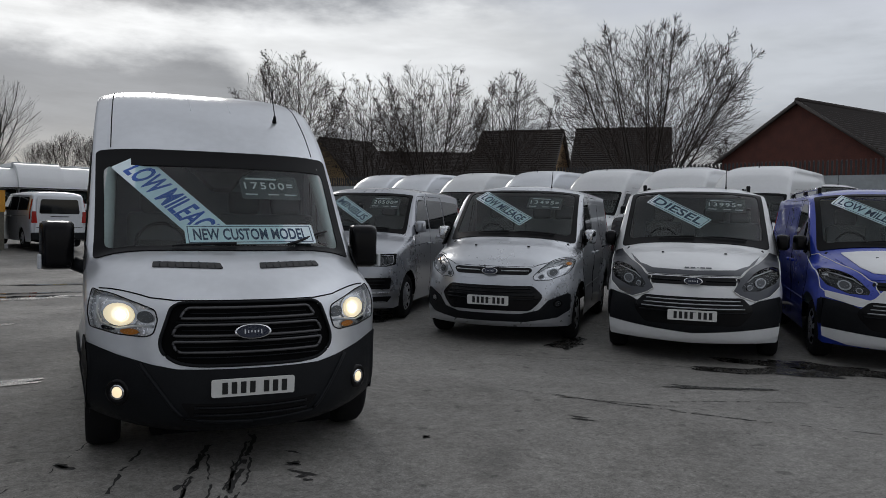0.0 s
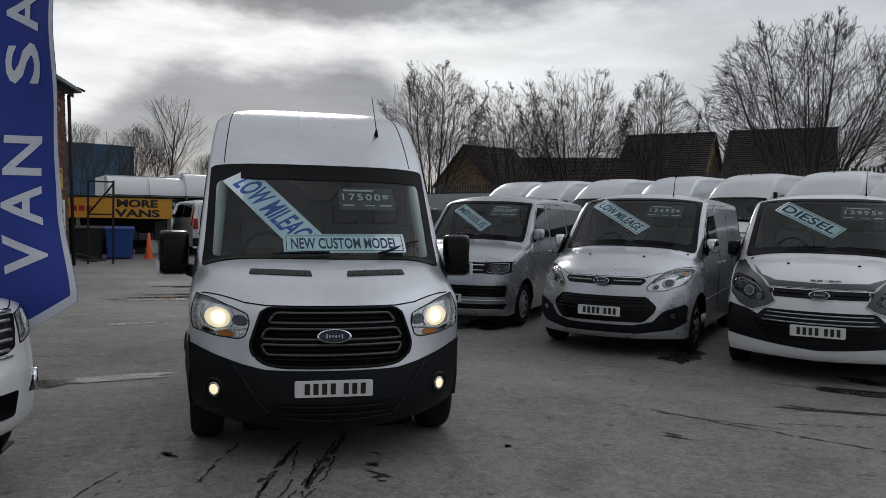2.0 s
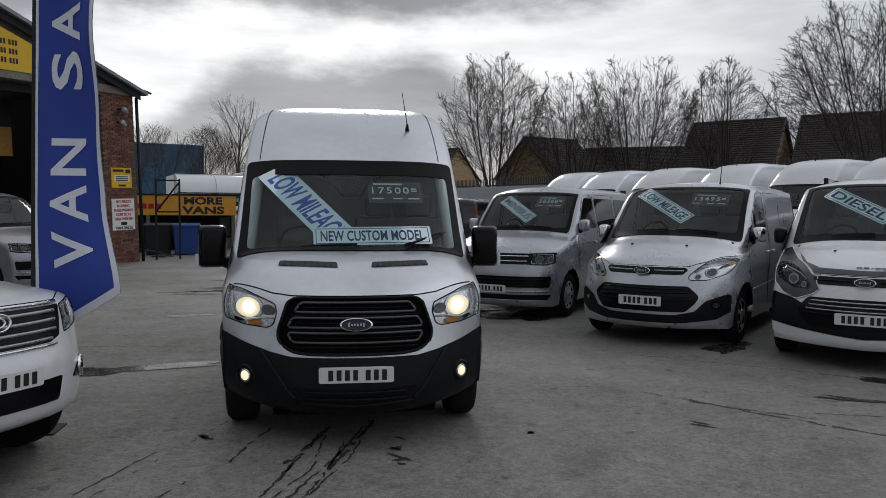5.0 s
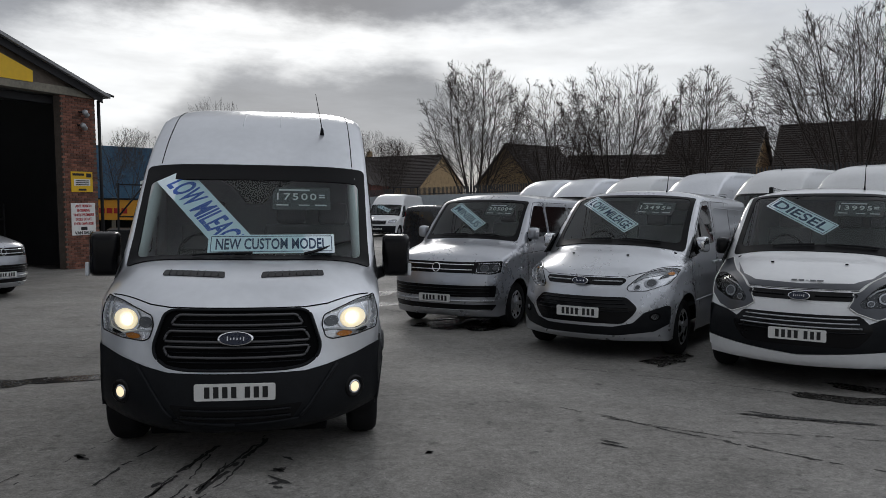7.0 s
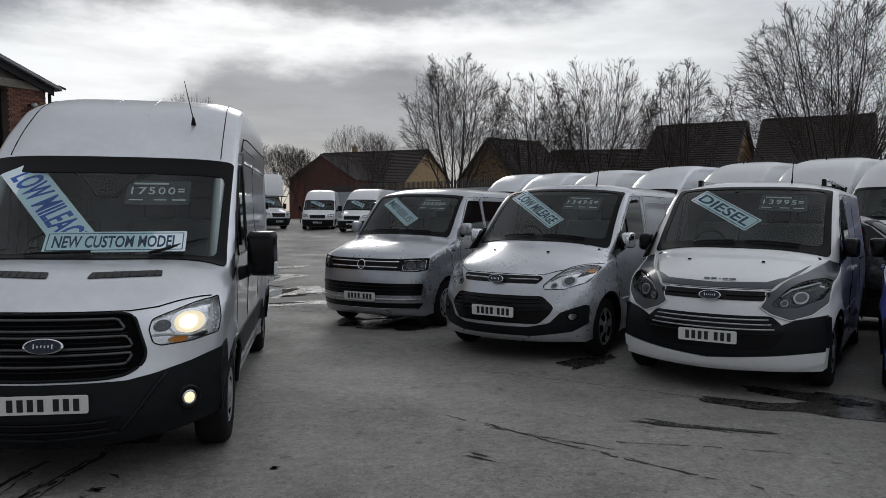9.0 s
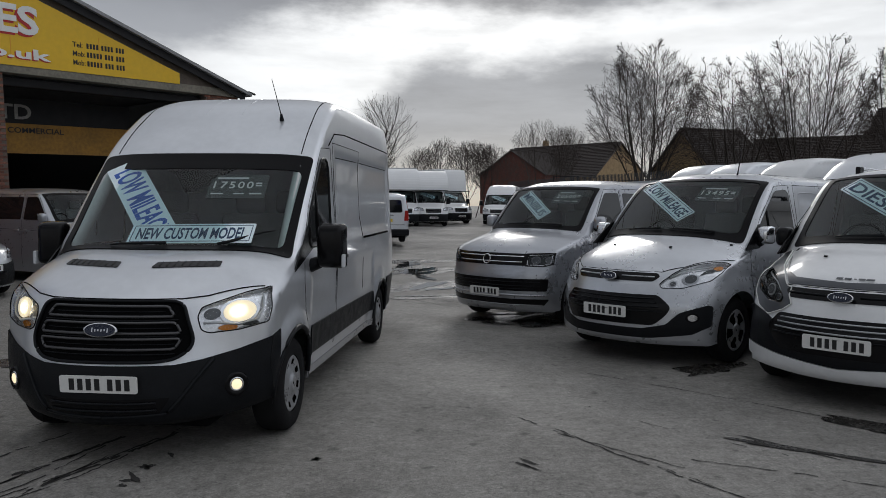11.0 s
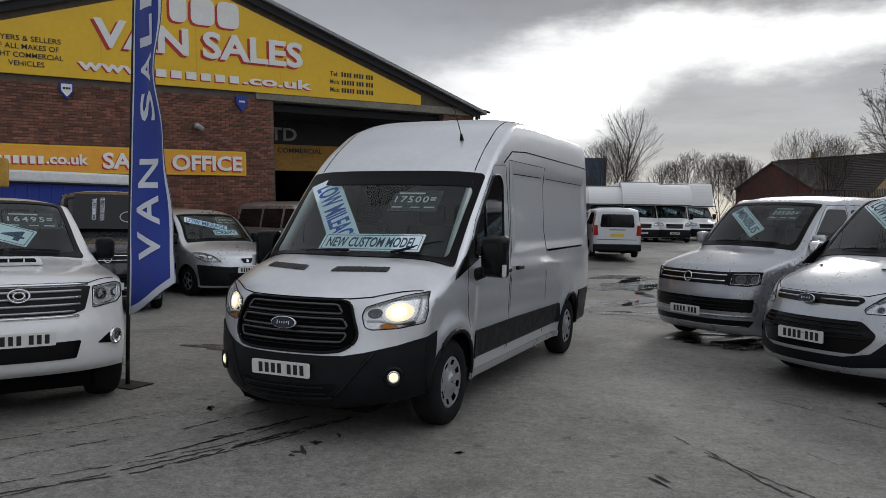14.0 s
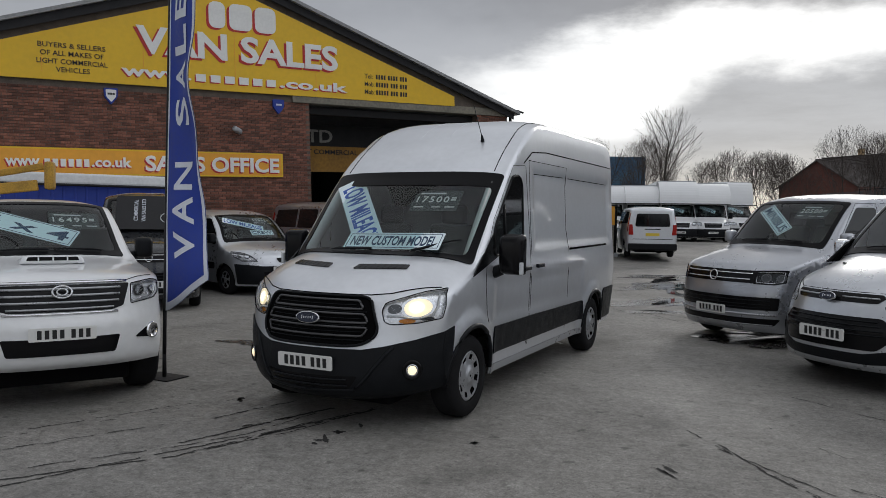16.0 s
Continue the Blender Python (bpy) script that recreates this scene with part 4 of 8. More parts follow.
# -- the mid-size van of the row --
CUSTOM = Shell(
    [(0.10, 0.22, 0.40, 0), (0.03, 0.28, 0.46, 0), (0.0, 0.42, 0.50, 0), (0.0, 0.58, 0.52, 0), (0.04, 0.74, 0.54, 0), (0.10, 0.88, 0.56, 0.0), (0.18, 0.985, 0.56, 0.03), (0.34, 1.07, 0.50, 0.08), (0.60, 1.16, 0.42, 0.13),
     (0.92, 1.25, 0.36, 0.13), (1.02, 1.30, 0.34, 0.09), (1.30, 1.52, 0.28, 0.04), (1.62, 1.77, 0.22, 0.03), (1.82, 1.90, 0.2, 0.05), (2.05, 1.965, 0.18, 0.09), (2.4, 1.995, 0.1, 0.11), (3.0, 2.0, 0, 0.12),
     (4.6, 1.99, 0, 0.12), (4.85, 1.93, -0.03, 0.09), (4.93, 1.6, -0.08, 0.02), (4.97, 1.0, -0.09, 0), (4.97, 0.36, -0.1, 0)],
    [(0.2, 0.955), (0.5, 0.98), (0.8, 0.99), (1.05, 0.985), (1.2, 0.97), (1.6, 0.905), (1.85, 0.86), (1.95, 0.83)],
    [(0.0, 0.86), (0.3, 0.90), (0.5, 0.94), (0.8, 0.975), (1.2, 1.0), (4.5, 1.0), (4.97, 0.95)],
    [(0.98, 0.35, 0.39), (3.91, 0.35, 0.39)], 0.24, power=2.3, bulge=0.03, dents=((2.60, 4.66, 1.20, 1.74, 0.018), (1.42, 3.44, 0.52, 0.86, 0.018)))
CUSTOM_WHEELS = wheel_meshes(0.335, 0.21, 0.215, "alloy")


def make_custom(at, paint, label, sign, price, trim=None, second=None, rails=False, h=0.062):
    """A low-roof van. trim: colour of the livery panels on its nose; second: the body paint below."""
    sh = CUSTOM
    van = new("compact_van")
    van.matrix_basis = at @ Matrix.Diagonal((1.05, 1.05, 1.08, 1))
    tagged(van, label, "van", "row of vans for sale")
    v0, v1 = sh.vz(1.285), sh.vz(1.90)
    hole = windscreen(van, sh, v0, v1, 0.86, 0.80, 0.05, 0.05, 0.10)
    lamps = {sg: lamp_outline(sh, [(0.945, 1.10), (0.90, 1.115), (0.66, 0.985), (0.51, 0.825), (0.53, 0.785), (0.70, 0.785), (0.89, 0.86), (0.94, 0.95)], sg) for sg in (-1, 1)}
    part("body", sh.skin("body", paint, [hole, lamps[-1], lamps[1]], h), van)
    bt = [(-0.97, 0.70), (-0.75, 0.66), (-0.58, 0.44), (-0.40, 0.37), (0.40, 0.37), (0.58, 0.44), (0.75, 0.66), (0.97, 0.70), (0.97, 0.30), (-0.97, 0.30)] if not trim else [(-0.97, 0.72), (-0.7, 0.68), (-0.55, 0.62), (0.55, 0.62), (0.7, 0.68), (0.97, 0.72), (0.97, 0.33), (-0.97, 0.33)]
    if not trim:
        half = [(0.99, 0.61), (0.90, 0.625), (0.70, 0.545), (0.60, 0.43), (0.40, 0.385)]
        lowr = [(0.45, 0.29), (0.80, 0.335), (0.99, 0.42)]
        band = half + [(-a, b) for a, b in half[::-1]] + [(-a, b) for a, b in lowr[::-1]] + lowr
        q = [(max(-1, min(1, a)), b) for a, b in sh.xz(band)]
        part("front_bumper", sh.patch("front_bumper", densify(rounded(q, 0.02), 0.05), PLASTIC, 0.006, 0.02), van, "black lower bumper band")
        for sg in (-1, 1):
            fg = lamp_disc(sh, van, "fog_lamp", sg * 0.80, 0.50, 0.05, 0.045, GLOSSBLACK, 0.010, "small round fog lamp")
            lamp_disc(sh, fg, "reflector", sg * 0.80, 0.50, 0.034, 0.032, CHROME, 0.012)
    else:
        q = [(max(-1, min(1, a)), b) for a, b in sh.xz(bt)]
        part("front_bumper", sh.patch("front_bumper", densify(q, 0.06), PLASTIC, 0.008, 0.02), van, "black plastic bumper")
        for sg in (-1, 1):
            ye = sh.edge(sh.vz(0.5))[0]
            part("bumper_corner", sh.flank("bumper_corner", densify(rounded([(ye - 0.01, 0.43), (ye - 0.01, 0.72), (0.62, 0.70), (0.60, 0.55), (0.585, 0.43)], 0.02), 0.06), PLASTIC, sg, 0.008, 0.02), van)
    # grilles
    lg = [(-0.52, 0.715), (0.52, 0.715), (0.64, 0.60), (0.60, 0.52), (0.50, 0.42), (-0.50, 0.42), (-0.60, 0.52), (-0.64, 0.60)]
    g = part("grille", sh.patch("grille", densify(rounded(sh.xz(lg), 0.04), 0.05), GLOSSBLACK, 0.012, 0.03), van, "black mesh lower grille")
    for z in (0.68, 0.64, 0.60, 0.56):
        k = 0.5 + 0.1 * (0.715 - z) / 0.15
        part("grille_bar", line_on_top(sh, "grille_bar", [(t, sh.vz(z)) for t in np.linspace(-k, k, 11)], 0.008, RIM if trim and z > 0.57 else PLASTIC, 0.02), g)
    ug = [(-0.47, 0.925), (0.47, 0.925), (0.50, 0.895), (0.45, 0.845), (-0.45, 0.845), (-0.50, 0.895)]
    g2 = part("upper_grille", sh.patch("upper_grille", densify(rounded(sh.xz(ug), 0.02), 0.05), GLOSSBLACK, 0.008, 0.03), van, "slim black upper grille")
    for sg in (-1, 1):
        part("chrome_bar", line_on_top(sh, "chrome_bar", [(sg * t, sh.vz(0.885)) for t in np.linspace(0.14, 0.48, 6)], 0.009, RIM if not trim else PLASTIC, 0.014), g2)
    add_oval(van, pose(0, 0.055, 0.885, -18), 0.10, 0.042)
    add_plate(van, pose(0, -0.025, 0.54 if not trim else 0.525, 2))
    sm = RIM if not trim else second or paint
    for sg in (-1, 1):
        lamp = lamp_pocket(van, sh, lamps[sg], DARKLAMP if trim else CHROME_DULL, "clear swept-back headlamp")
        part("light_strip", line_on_top(sh, "light_strip", sh.xz([(sg * 0.585, 0.89), (sg * 0.66, 0.955), (sg * 0.76, 1.0), (sg * 0.86, 1.062)]), 0.008, CLEARPLASTIC, -0.016), lamp, "clear light strip")
        for bx, bz, rr in ((0.745, 0.885, 0.062), (0.62, 0.835, 0.032)):
            lamp_disc(sh, lamp, "bezel", sg * bx, bz, rr, rr * 0.95, RIM, -0.030)
            lamp_disc(sh, lamp, "projector", sg * bx, bz, rr * 0.72, rr * 0.7, LENSGREY, -0.024, "grey projector lens")
        dark = [(0.80, 0.92), (0.88, 0.98), (0.905, 1.05), (0.83, 1.0)]
        part("inner_panel", sh.patch("inner_panel", lamp_outline(sh, dark, sg, 0.01), DARKLAMP, -0.028, 0.004, 0.04), lamp)
        lamp_disc(sh, lamp, "indicator", sg * 0.89, 1.045, 0.03, 0.035, AMBER if not trim else CHROME, -0.028)
        if trim:
            hole2 = lamps[sg]
            lv = [(0.99, 1.20), (0.97, 1.262), (0.86, 1.262), (0.70, 1.10), (0.53, 0.955), (0.50, 0.93), (0.45, 0.92), (0.46, 0.86), (0.42, 0.79), (0.50, 0.735), (0.66, 0.675), (0.82, 0.72), (0.975, 0.82)]
            lv = [(sg * a, b) for a, b in (lv if sg < 0 else lv[::-1])]
            qq = [(max(-0.99, min(0.99, a)), b) for a, b in sh.xz(lv)]
            part("livery", sh.patch("livery", densify(rounded(qq, 0.015), 0.045), trim, 0.008, 0.008, 0.045, [hole2]), van, "coloured livery panel")
            lp = densify(rounded(qq, 0.015), 0.05)
            part("livery_line", line_on_top(sh, "livery_line", lp + lp[:1], 0.007, PLATEW, 0.007), van, "pale livery edging")
        if trim:
            bl = [(0.0, 0.335), (0.95, 0.40), (0.95, 0.30), (0.70, 0.25), (0.0, 0.235)]
            bl = [(sg * a, b) for a, b in (bl if sg < 0 else bl[::-1])]
            qq = [(max(-0.998, min(0.998, a)), b) for a, b in sh.xz(bl)]
            part("lip_spoiler", sh.patch("lip_spoiler", densify(qq, 0.05), second or WHITE, 0.02, 0.03), van, "white lip spoiler")
        win = [(1.42, 1.28), (2.36, 1.30), (2.34, 1.74), (2.26, 1.79), (1.98, 1.77), (1.52, 1.42)]
        part("side_window", sh.flank("side_window", densify(rounded(win, 0.05), 0.09), SIDEGLASS, sg, 0.005, 0.012), van, "dark side window")
        tri = [(1.10, 1.14), (1.45, 1.16), (1.50, 1.42), (1.35, 1.33)]
        part("quarter_panel", sh.flank("quarter_panel", densify(rounded(tri, 0.03), 0.08), GLOSSBLACK, sg, 0.005, 0.012), van)
        part("window_bar", line_on_flank(sh, "window_bar", [(1.70, 1.30), (1.70, 1.55)], sg, 0.012, GLOSSBLACK, 0.008), van)
        panel_line(van, sh, [(1.28, 0.45), (1.24, 0.9), (1.20, 1.14), (1.50, 1.45), (1.98, 1.82), (2.34, 1.84), (2.44, 1.3), (2.44, 0.35)], sg)
        panel_line(van, sh, [(2.48, 0.35), (2.48, 1.84)], sg)
        panel_line(van, sh, [(3.5, 0.74), (3.5, 1.84), (2.48, 1.84)], sg)
        part("slide_rail", line_on_flank(sh, "slide_rail", [(3.5, 1.1), (4.6, 1.1)], sg, 0.012, PLASTIC), van)
        part("crease", line_on_flank(sh, "crease", strip_between([(1.45, 0.60), (3.4, 0.64)]), sg, 0.016, paint, -0.006), van)
        fr = rounded([(2.6, 1.22), (4.66, 1.22), (4.6, 1.74), (2.62, 1.76)], 0.08)
        part("pressed_edge", line_on_flank(sh, "pressed_edge", densify(fr, 0.12) + fr[:1], sg, 0.012, paint, -0.007), van)
        handle(van, sh, 2.30, 1.05, sg, paint)
        handle(van, sh, 2.64, 1.05, sg, paint)
        door_mirror(van, sg * 1.045, 1.42, 1.30, 0.16, 0.20, CHROME if trim is None else GLOSSBLACK, 0.07)
        for yc in (0.98, 3.91):
            part("wheel_arch_liner", liner(yc, 0.40, 0.34, sg * (0.87 if yc < 2 else 0.95)), van)
        part("tail_lamp", sh.flank("tail_lamp", densify(rounded([(4.78, 1.0), (4.90, 1.0), (4.88, 1.7), (4.78, 1.7)], 0.03), 0.1), REDLENS, sg, 0.008, 0.02), van, "red tail lamp")
        if rails:
            part("roof_rail", line_on_top(sh, "roof_rail", [(sg * 0.8, sh.vy(y)) for y in (2.3, 2.5, 3.5, 4.5)], 0.02, CHROME, 0.06), van, "polished roof rail")
            for y in (2.32, 3.4, 4.48):
                p = sh.top(sg * 0.8, sh.vy(y))
                part("rail_foot", box("rail_foot", (0.05, 0.12, 0.09), GLOSSBLACK, 0.015), van, m=Matrix.Translation(p + Vector((0, 0, 0.03))))
            part("stripe", sh.flank("stripe", densify([(1.5, 0.42), (3.4, 0.46), (3.4, 0.52), (1.5, 0.50)], 0.15), trim, sg, 0.004, 0.004, 0.15), van)
    if trim:
        # dark band across the bonnet's front edge
        bb = [(-0.74, 1.19), (-0.60, 1.06), (-0.45, 1.005), (0.0, 0.99), (0.45, 1.005), (0.60, 1.06), (0.74, 1.19), (0.66, 1.085), (0.50, 0.95), (-0.50, 0.95), (-0.66, 1.085)]
        part("livery", sh.patch("livery", densify(rounded(sh.xz(bb), 0.01), 0.045), trim, 0.009, 0.008, 0.045), van, "coloured bonnet band")
        part("bonnet_script", bars("bonnet_script", [(-0.12, 0, 0.05, 0.022), (-0.055, 0, 0.05, 0.022), (0.0, 0, 0.02, 0.008), (0.05, 0, 0.05, 0.022), (0.115, 0, 0.06, 0.022)], GREY), van, "dark bonnet lettering", Matrix.Translation(sh.top(0.05, sh.vz(1.02)) + Vector((0, -0.008, 0.006))) @ pose(0, 0, 0, -66))
    part("bonnet_gap", line_on_top(sh, "bonnet_gap", strip_between(sh.xz([(-0.93, 1.16), (-0.66, 1.0), (-0.5, 0.94), (0.5, 0.94), (0.66, 1.0), (0.93, 1.16)]), 5), 0.004, VOID, 0.001), van)
    for t in (-0.36, 0.36):
        part("washer_jet", box("washer_jet", (0.03, 0.03, 0.015), GLOSSBLACK, 0.005), van, m=Matrix.Translation(sh.top(t, sh.vz(1.17)) + Vector((0, 0, 0.006))))
    wiper(van, sh, 0.0, v0 + 0.08, -0.45, v0 + 0.06)
    wiper(van, sh, 0.62, v0 + 0.07, 0.1, v0 + 0.09)
    p = sh.top(0.45, sh.vy(2.05))
    part("aerial", tube("aerial", [p, p + Vector((0.0, 0.02, 0.05)), p + Vector((0, 0.1, 0.32))], 0.012, 0.003, PLASTIC, 6), van, "black roof aerial")
    underbody(van, 4.4, 1.2, 0.2, 0.45)
    add_wheels(van, CUSTOM_WHEELS, 0.86, (0.98, 3.91), 0.335)
    cabin_fit(van, sh, 1.08, 1.24, 2.35, 0.82, 1.85, 0.40)
    if sign:
        tv = sh.xz([(-0.30, 1.70)])[0]
        s = dealer_sign(sign, 0.98 if len(sign) > 8 else 0.86, 0.23, CARDDARK, CARDDARK)
        on_screen(van, sh, s, -0.23, sh.vz(1.685), 39, 0.03, "pale card sign slanted behind a windscreen")
    if price:
        on_screen(van, sh, price_card(price), 0.42, sh.vz(1.76), 0, 0.03, "black price card behind a windscreen", "price cards")
    return van


# -- other makes, from one recipe --


def make_vehicle(name, at, sh, paint, label, spec, category="van", group="", h=0.1):
    """spec: outlines of the parts, seen from the front (x, z) or the side (y, z)."""
    van = new(name)
    van.matrix_basis = at
    tagged(van, label, category, group)
    z0, z1, w0, w1 = spec["screen"]
    v0, v1 = sh.vz(z0), sh.vz(z1)
    hole = windscreen(van, sh, v0, v1, w0, w1, 0.045, 0.05, 0.07)
    lamps = {sg: lamp_outline(sh, spec["lamp"], sg, 0.015) for sg in (-1, 1)}
    part("body", sh.skin("body", paint, [hole, lamps[-1], lamps[1]], h), van)

    def front(pname, poly, mat_, lift=0.006, thick=0.02, lab="", r=0.02, par=van):
        q = [(max(-0.998, min(0.998, a)), b) for a, b in sh.xz(poly)]
        return part(pname, sh.patch(pname, densify(rounded(q, r), 0.06), mat_, lift, thick, 0.06), par, lab)
    for pname, poly, mat_, lift, lab in spec.get("front", ()):
        front(pname, poly, mat_, lift, 0.02 if lift < 0.02 else 0.04, lab)
    for pname, z, k, r, mat_, lift in spec.get("bars", ()):
        part(pname, line_on_top(sh, pname, [(t, sh.vz(z)) for t in np.linspace(-k, k, 13)], r, mat_, lift), van)
    for sg in (-1, 1):
        lamp = lamp_pocket(van, sh, lamps[sg], spec.get("lamp_mat", CHROME_DULL), "clear headlamp")
        mt, mv = np.mean([a for a, _ in lamps[sg]]), np.mean([b for _, b in lamps[sg]])
        rim = [((a - mt) * 0.84 + mt, (b - mv) * 0.8 + mv) for a, b in lamps[sg]]
        part("light_strip", line_on_top(sh, "light_strip", rim + rim[:1], 0.007, CHROME, -0.022), lamp, "bright lamp surround")
        cx, cz = sg * np.mean([p[0] for p in spec["lamp"]]), np.mean([p[1] for p in spec["lamp"]])
        for dx, rr in ((-0.075, 0.056), (0.07, 0.046)):
            lamp_disc(sh, lamp, "bezel", cx + dx, cz, rr, rr, TRIM, -0.030)
            lamp_disc(sh, lamp, "projector", cx + dx, cz, rr * 0.76, rr * 0.76, LENSGREY if spec.get("lamp_mat") else CHROME, -0.024)
        for pname, poly, mat_, lift, lab in spec.get("flank", ()):
            part(pname, sh.flank(pname, densify(rounded(poly, 0.04), 0.1), mat_, sg, lift, 0.014, 0.1), van, lab)
        for pts in spec.get("gaps", ()):
            panel_line(van, sh, pts, sg)
        for hx, hz in spec.get("handles", ()):
            handle(van, sh, hx, hz, sg, spec.get("handle_mat", PLASTIC))
        mx, my, mz, mw, mh, mm_ = spec["mirror"]
        door_mirror(van, sg * mx, my, mz, mw, mh, mm_, 0.09)
        for yc, zc, r in sh.arches:
            part("wheel_arch_liner", liner(yc, r + 0.01, 0.32, sg * (min(sh.S(yc - r, 0.4), sh.S(yc, 0.8)) - 0.03)), van)
            if "lip" in spec:
                part("arch_lip", line_on_flank(sh, "arch_lip", [(yc + (r + 0.01) * math.cos(a), zc + (r + 0.01) * math.sin(a)) for a in np.linspace(0, math.pi, 16)], sg, 0.02, spec["lip"]), van)
    L = sh.rows[:, 0].max()
    underbody(van, L - 0.6, 1.3 * sh.S(2, 0.6), 0.2, 0.5)
    add_wheels(van, spec["wheels"], spec["track"], [a[0] for a in sh.arches], spec["wr"])
    if "plate" in spec:
        add_plate(van, pose(0, *spec["plate"], 3), spec.get("yellow", False))
    wiper(van, sh, 0.02, v0 + 0.06, -0.5, v0 + 0.05)
    wiper(van, sh, 0.6, v0 + 0.05, 0.08, v0 + 0.07)
    yd = float(sh.prof(v0)[0])
    cabin_fit(van, sh, yd + 0.02, z0 - 0.04, yd + 1.35, w1 - 0.02, z1 - 0.02, 0.38)
    return van, v0, v1


def ring_badge(van, m, r, mat_=CHROME):
    b = part("badge", torus("badge", r, r * 0.14, mat_, 24, 6), van, "round chrome badge", m)
    part("badge_field", slab("badge_field", [(r * 0.92 * math.cos(k * math.pi / 12), r * 0.92 * math.sin(k * math.pi / 12)) for k in range(24)], 0.006, GLOSSBLACK), b, m=pose(0, -0.002, 0))
    return b


T6 = Shell(
    [(0.10, 0.20, 0.30, 0), (0.03, 0.26, 0.34, 0), (0.0, 0.42, 0.36, 0), (0.0, 0.62, 0.36, 0), (0.03, 0.80, 0.36, 0), (0.06, 0.93, 0.36, 0.0), (0.12, 1.02, 0.36, 0.02), (0.24, 1.08, 0.34, 0.05), (0.55, 1.17, 0.30, 0.07),
     (0.90, 1.25, 0.28, 0.07), (0.99, 1.30, 0.26, 0.05), (1.3, 1.58, 0.20, 0.03), (1.58, 1.82, 0.16, 0.03), (1.72, 1.90, 0.15, 0.05), (1.95, 1.955, 0.12, 0.07), (2.4, 1.98, 0.05, 0.09), (3.0, 1.985, 0, 0.09),
     (4.5, 1.97, 0, 0.09), (4.78, 1.90, -0.02, 0.07), (4.86, 1.5, -0.05, 0.01), (4.9, 0.9, -0.06, 0), (4.9, 0.34, -0.07, 0)],
    [(0.2, 0.90), (0.5, 0.94), (0.8, 0.95), (1.1, 0.94), (1.3, 0.92), (1.7, 0.845), (1.95, 0.80)],
    [(0.0, 0.90), (0.3, 0.945), (0.6, 0.98), (1.0, 1.0), (4.5, 1.0), (4.9, 0.96)],
    [(0.91, 0.34, 0.38), (3.91, 0.34, 0.38)], 0.22, power=2.8)
T6_WHEELS = wheel_meshes(0.33, 0.21, 0.21, "trim")


def make_t6(at, paint=SILVER, label="silver minibus with a minibus windscreen sign", h=0.09, signs=True):
    mg = [(-0.62, 0.965), (0.62, 0.965), (0.60, 0.81), (-0.60, 0.81)]
    spec = dict(
        screen=(1.285, 1.86, 0.80, 0.745),
        front=[("grille", mg, GLOSSBLACK, 0.006, "black grille with chrome strips"), ("lower_grille", [(-0.86, 0.64), (0.86, 0.64), (0.84, 0.48), (-0.84, 0.48)], GLOSSBLACK, 0.006, "wide black lower grille"),
               ("skirt", [(-0.86, 0.375), (0.86, 0.375), (0.80, 0.29), (-0.80, 0.29)], GLOSSBLACK, 0.006, "black lower skirt")],
        bars=[("chrome_strip", 0.925, 0.62, 0.009, CHROME, 0.012), ("chrome_strip", 0.855, 0.60, 0.009, CHROME, 0.012), ("chrome_strip", 0.425, 0.93, 0.016, RIM, 0.012), ("grille_bar", 0.60, 0.86, 0.006, PLASTIC, 0.012), ("grille_bar", 0.55, 0.86, 0.006, PLASTIC, 0.012), ("grille_bar", 0.51, 0.86, 0.006, PLASTIC, 0.012), ("chrome_strip", 0.30, 0.9, 0.007, RIM, 0.01)],
        lamp_mat=DARKLAMP, lamp=[(0.58, 0.965), (0.90, 0.985), (0.93, 0.94), (0.91, 0.83), (0.80, 0.80), (0.58, 0.805)],
        flank=[("side_window", [(1.35, 1.30), (2.18, 1.31), (2.14, 1.78), (1.75, 1.78), (1.42, 1.42)], SIDEGLASS, 0.005, "dark side window"), ("side_window", [(2.28, 1.31), (3.25, 1.31), (3.25, 1.78), (2.26, 1.78)], SIDEGLASS, 0.005, "dark side window"),
               ("side_window", [(3.35, 1.31), (4.6, 1.31), (4.52, 1.76), (3.35, 1.78)], SIDEGLASS, 0.005, "dark side window"), ("tail_lamp", [(4.72, 1.0), (4.84, 1.0), (4.80, 1.7), (4.72, 1.7)], REDLENS, 0.008, "red tail lamp")],
        gaps=[[(1.32, 0.4), (1.28, 1.2), (1.34, 1.36), (1.74, 1.83), (2.16, 1.84), (2.23, 1.3), (2.23, 0.3)], [(3.3, 0.3), (3.3, 1.84), (2.26, 1.84)], [(1.0, 1.06), (2.2, 1.10), (4.7, 1.12)]],
        handles=[(2.1, 1.08), (2.4, 1.08)], handle_mat=paint, mirror=(1.0, 1.35, 1.36, 0.16, 0.19, paint), wheels=T6_WHEELS, track=0.83, wr=0.33, plate=(-0.022, 0.455))
    van, v0, v1 = make_vehicle("minibus", at, T6, paint, label, spec, group="row of vans for sale", h=h)
    ring_badge(van, pose(0, 0.03, 0.885, -10), 0.062)
    if signs:
        on_screen(van, T6, dealer_sign("MINIBUS", 0.80, 0.225, CARDDARK, CARDDARK), -0.2, T6.vz(1.63), 38, 0.03, "pale minibus card slanted behind a windscreen")
        on_screen(van, T6, price_card("20500"), 0.42, T6.vz(1.74), 0, 0.03, "black price card behind a windscreen", "price cards")
    return van


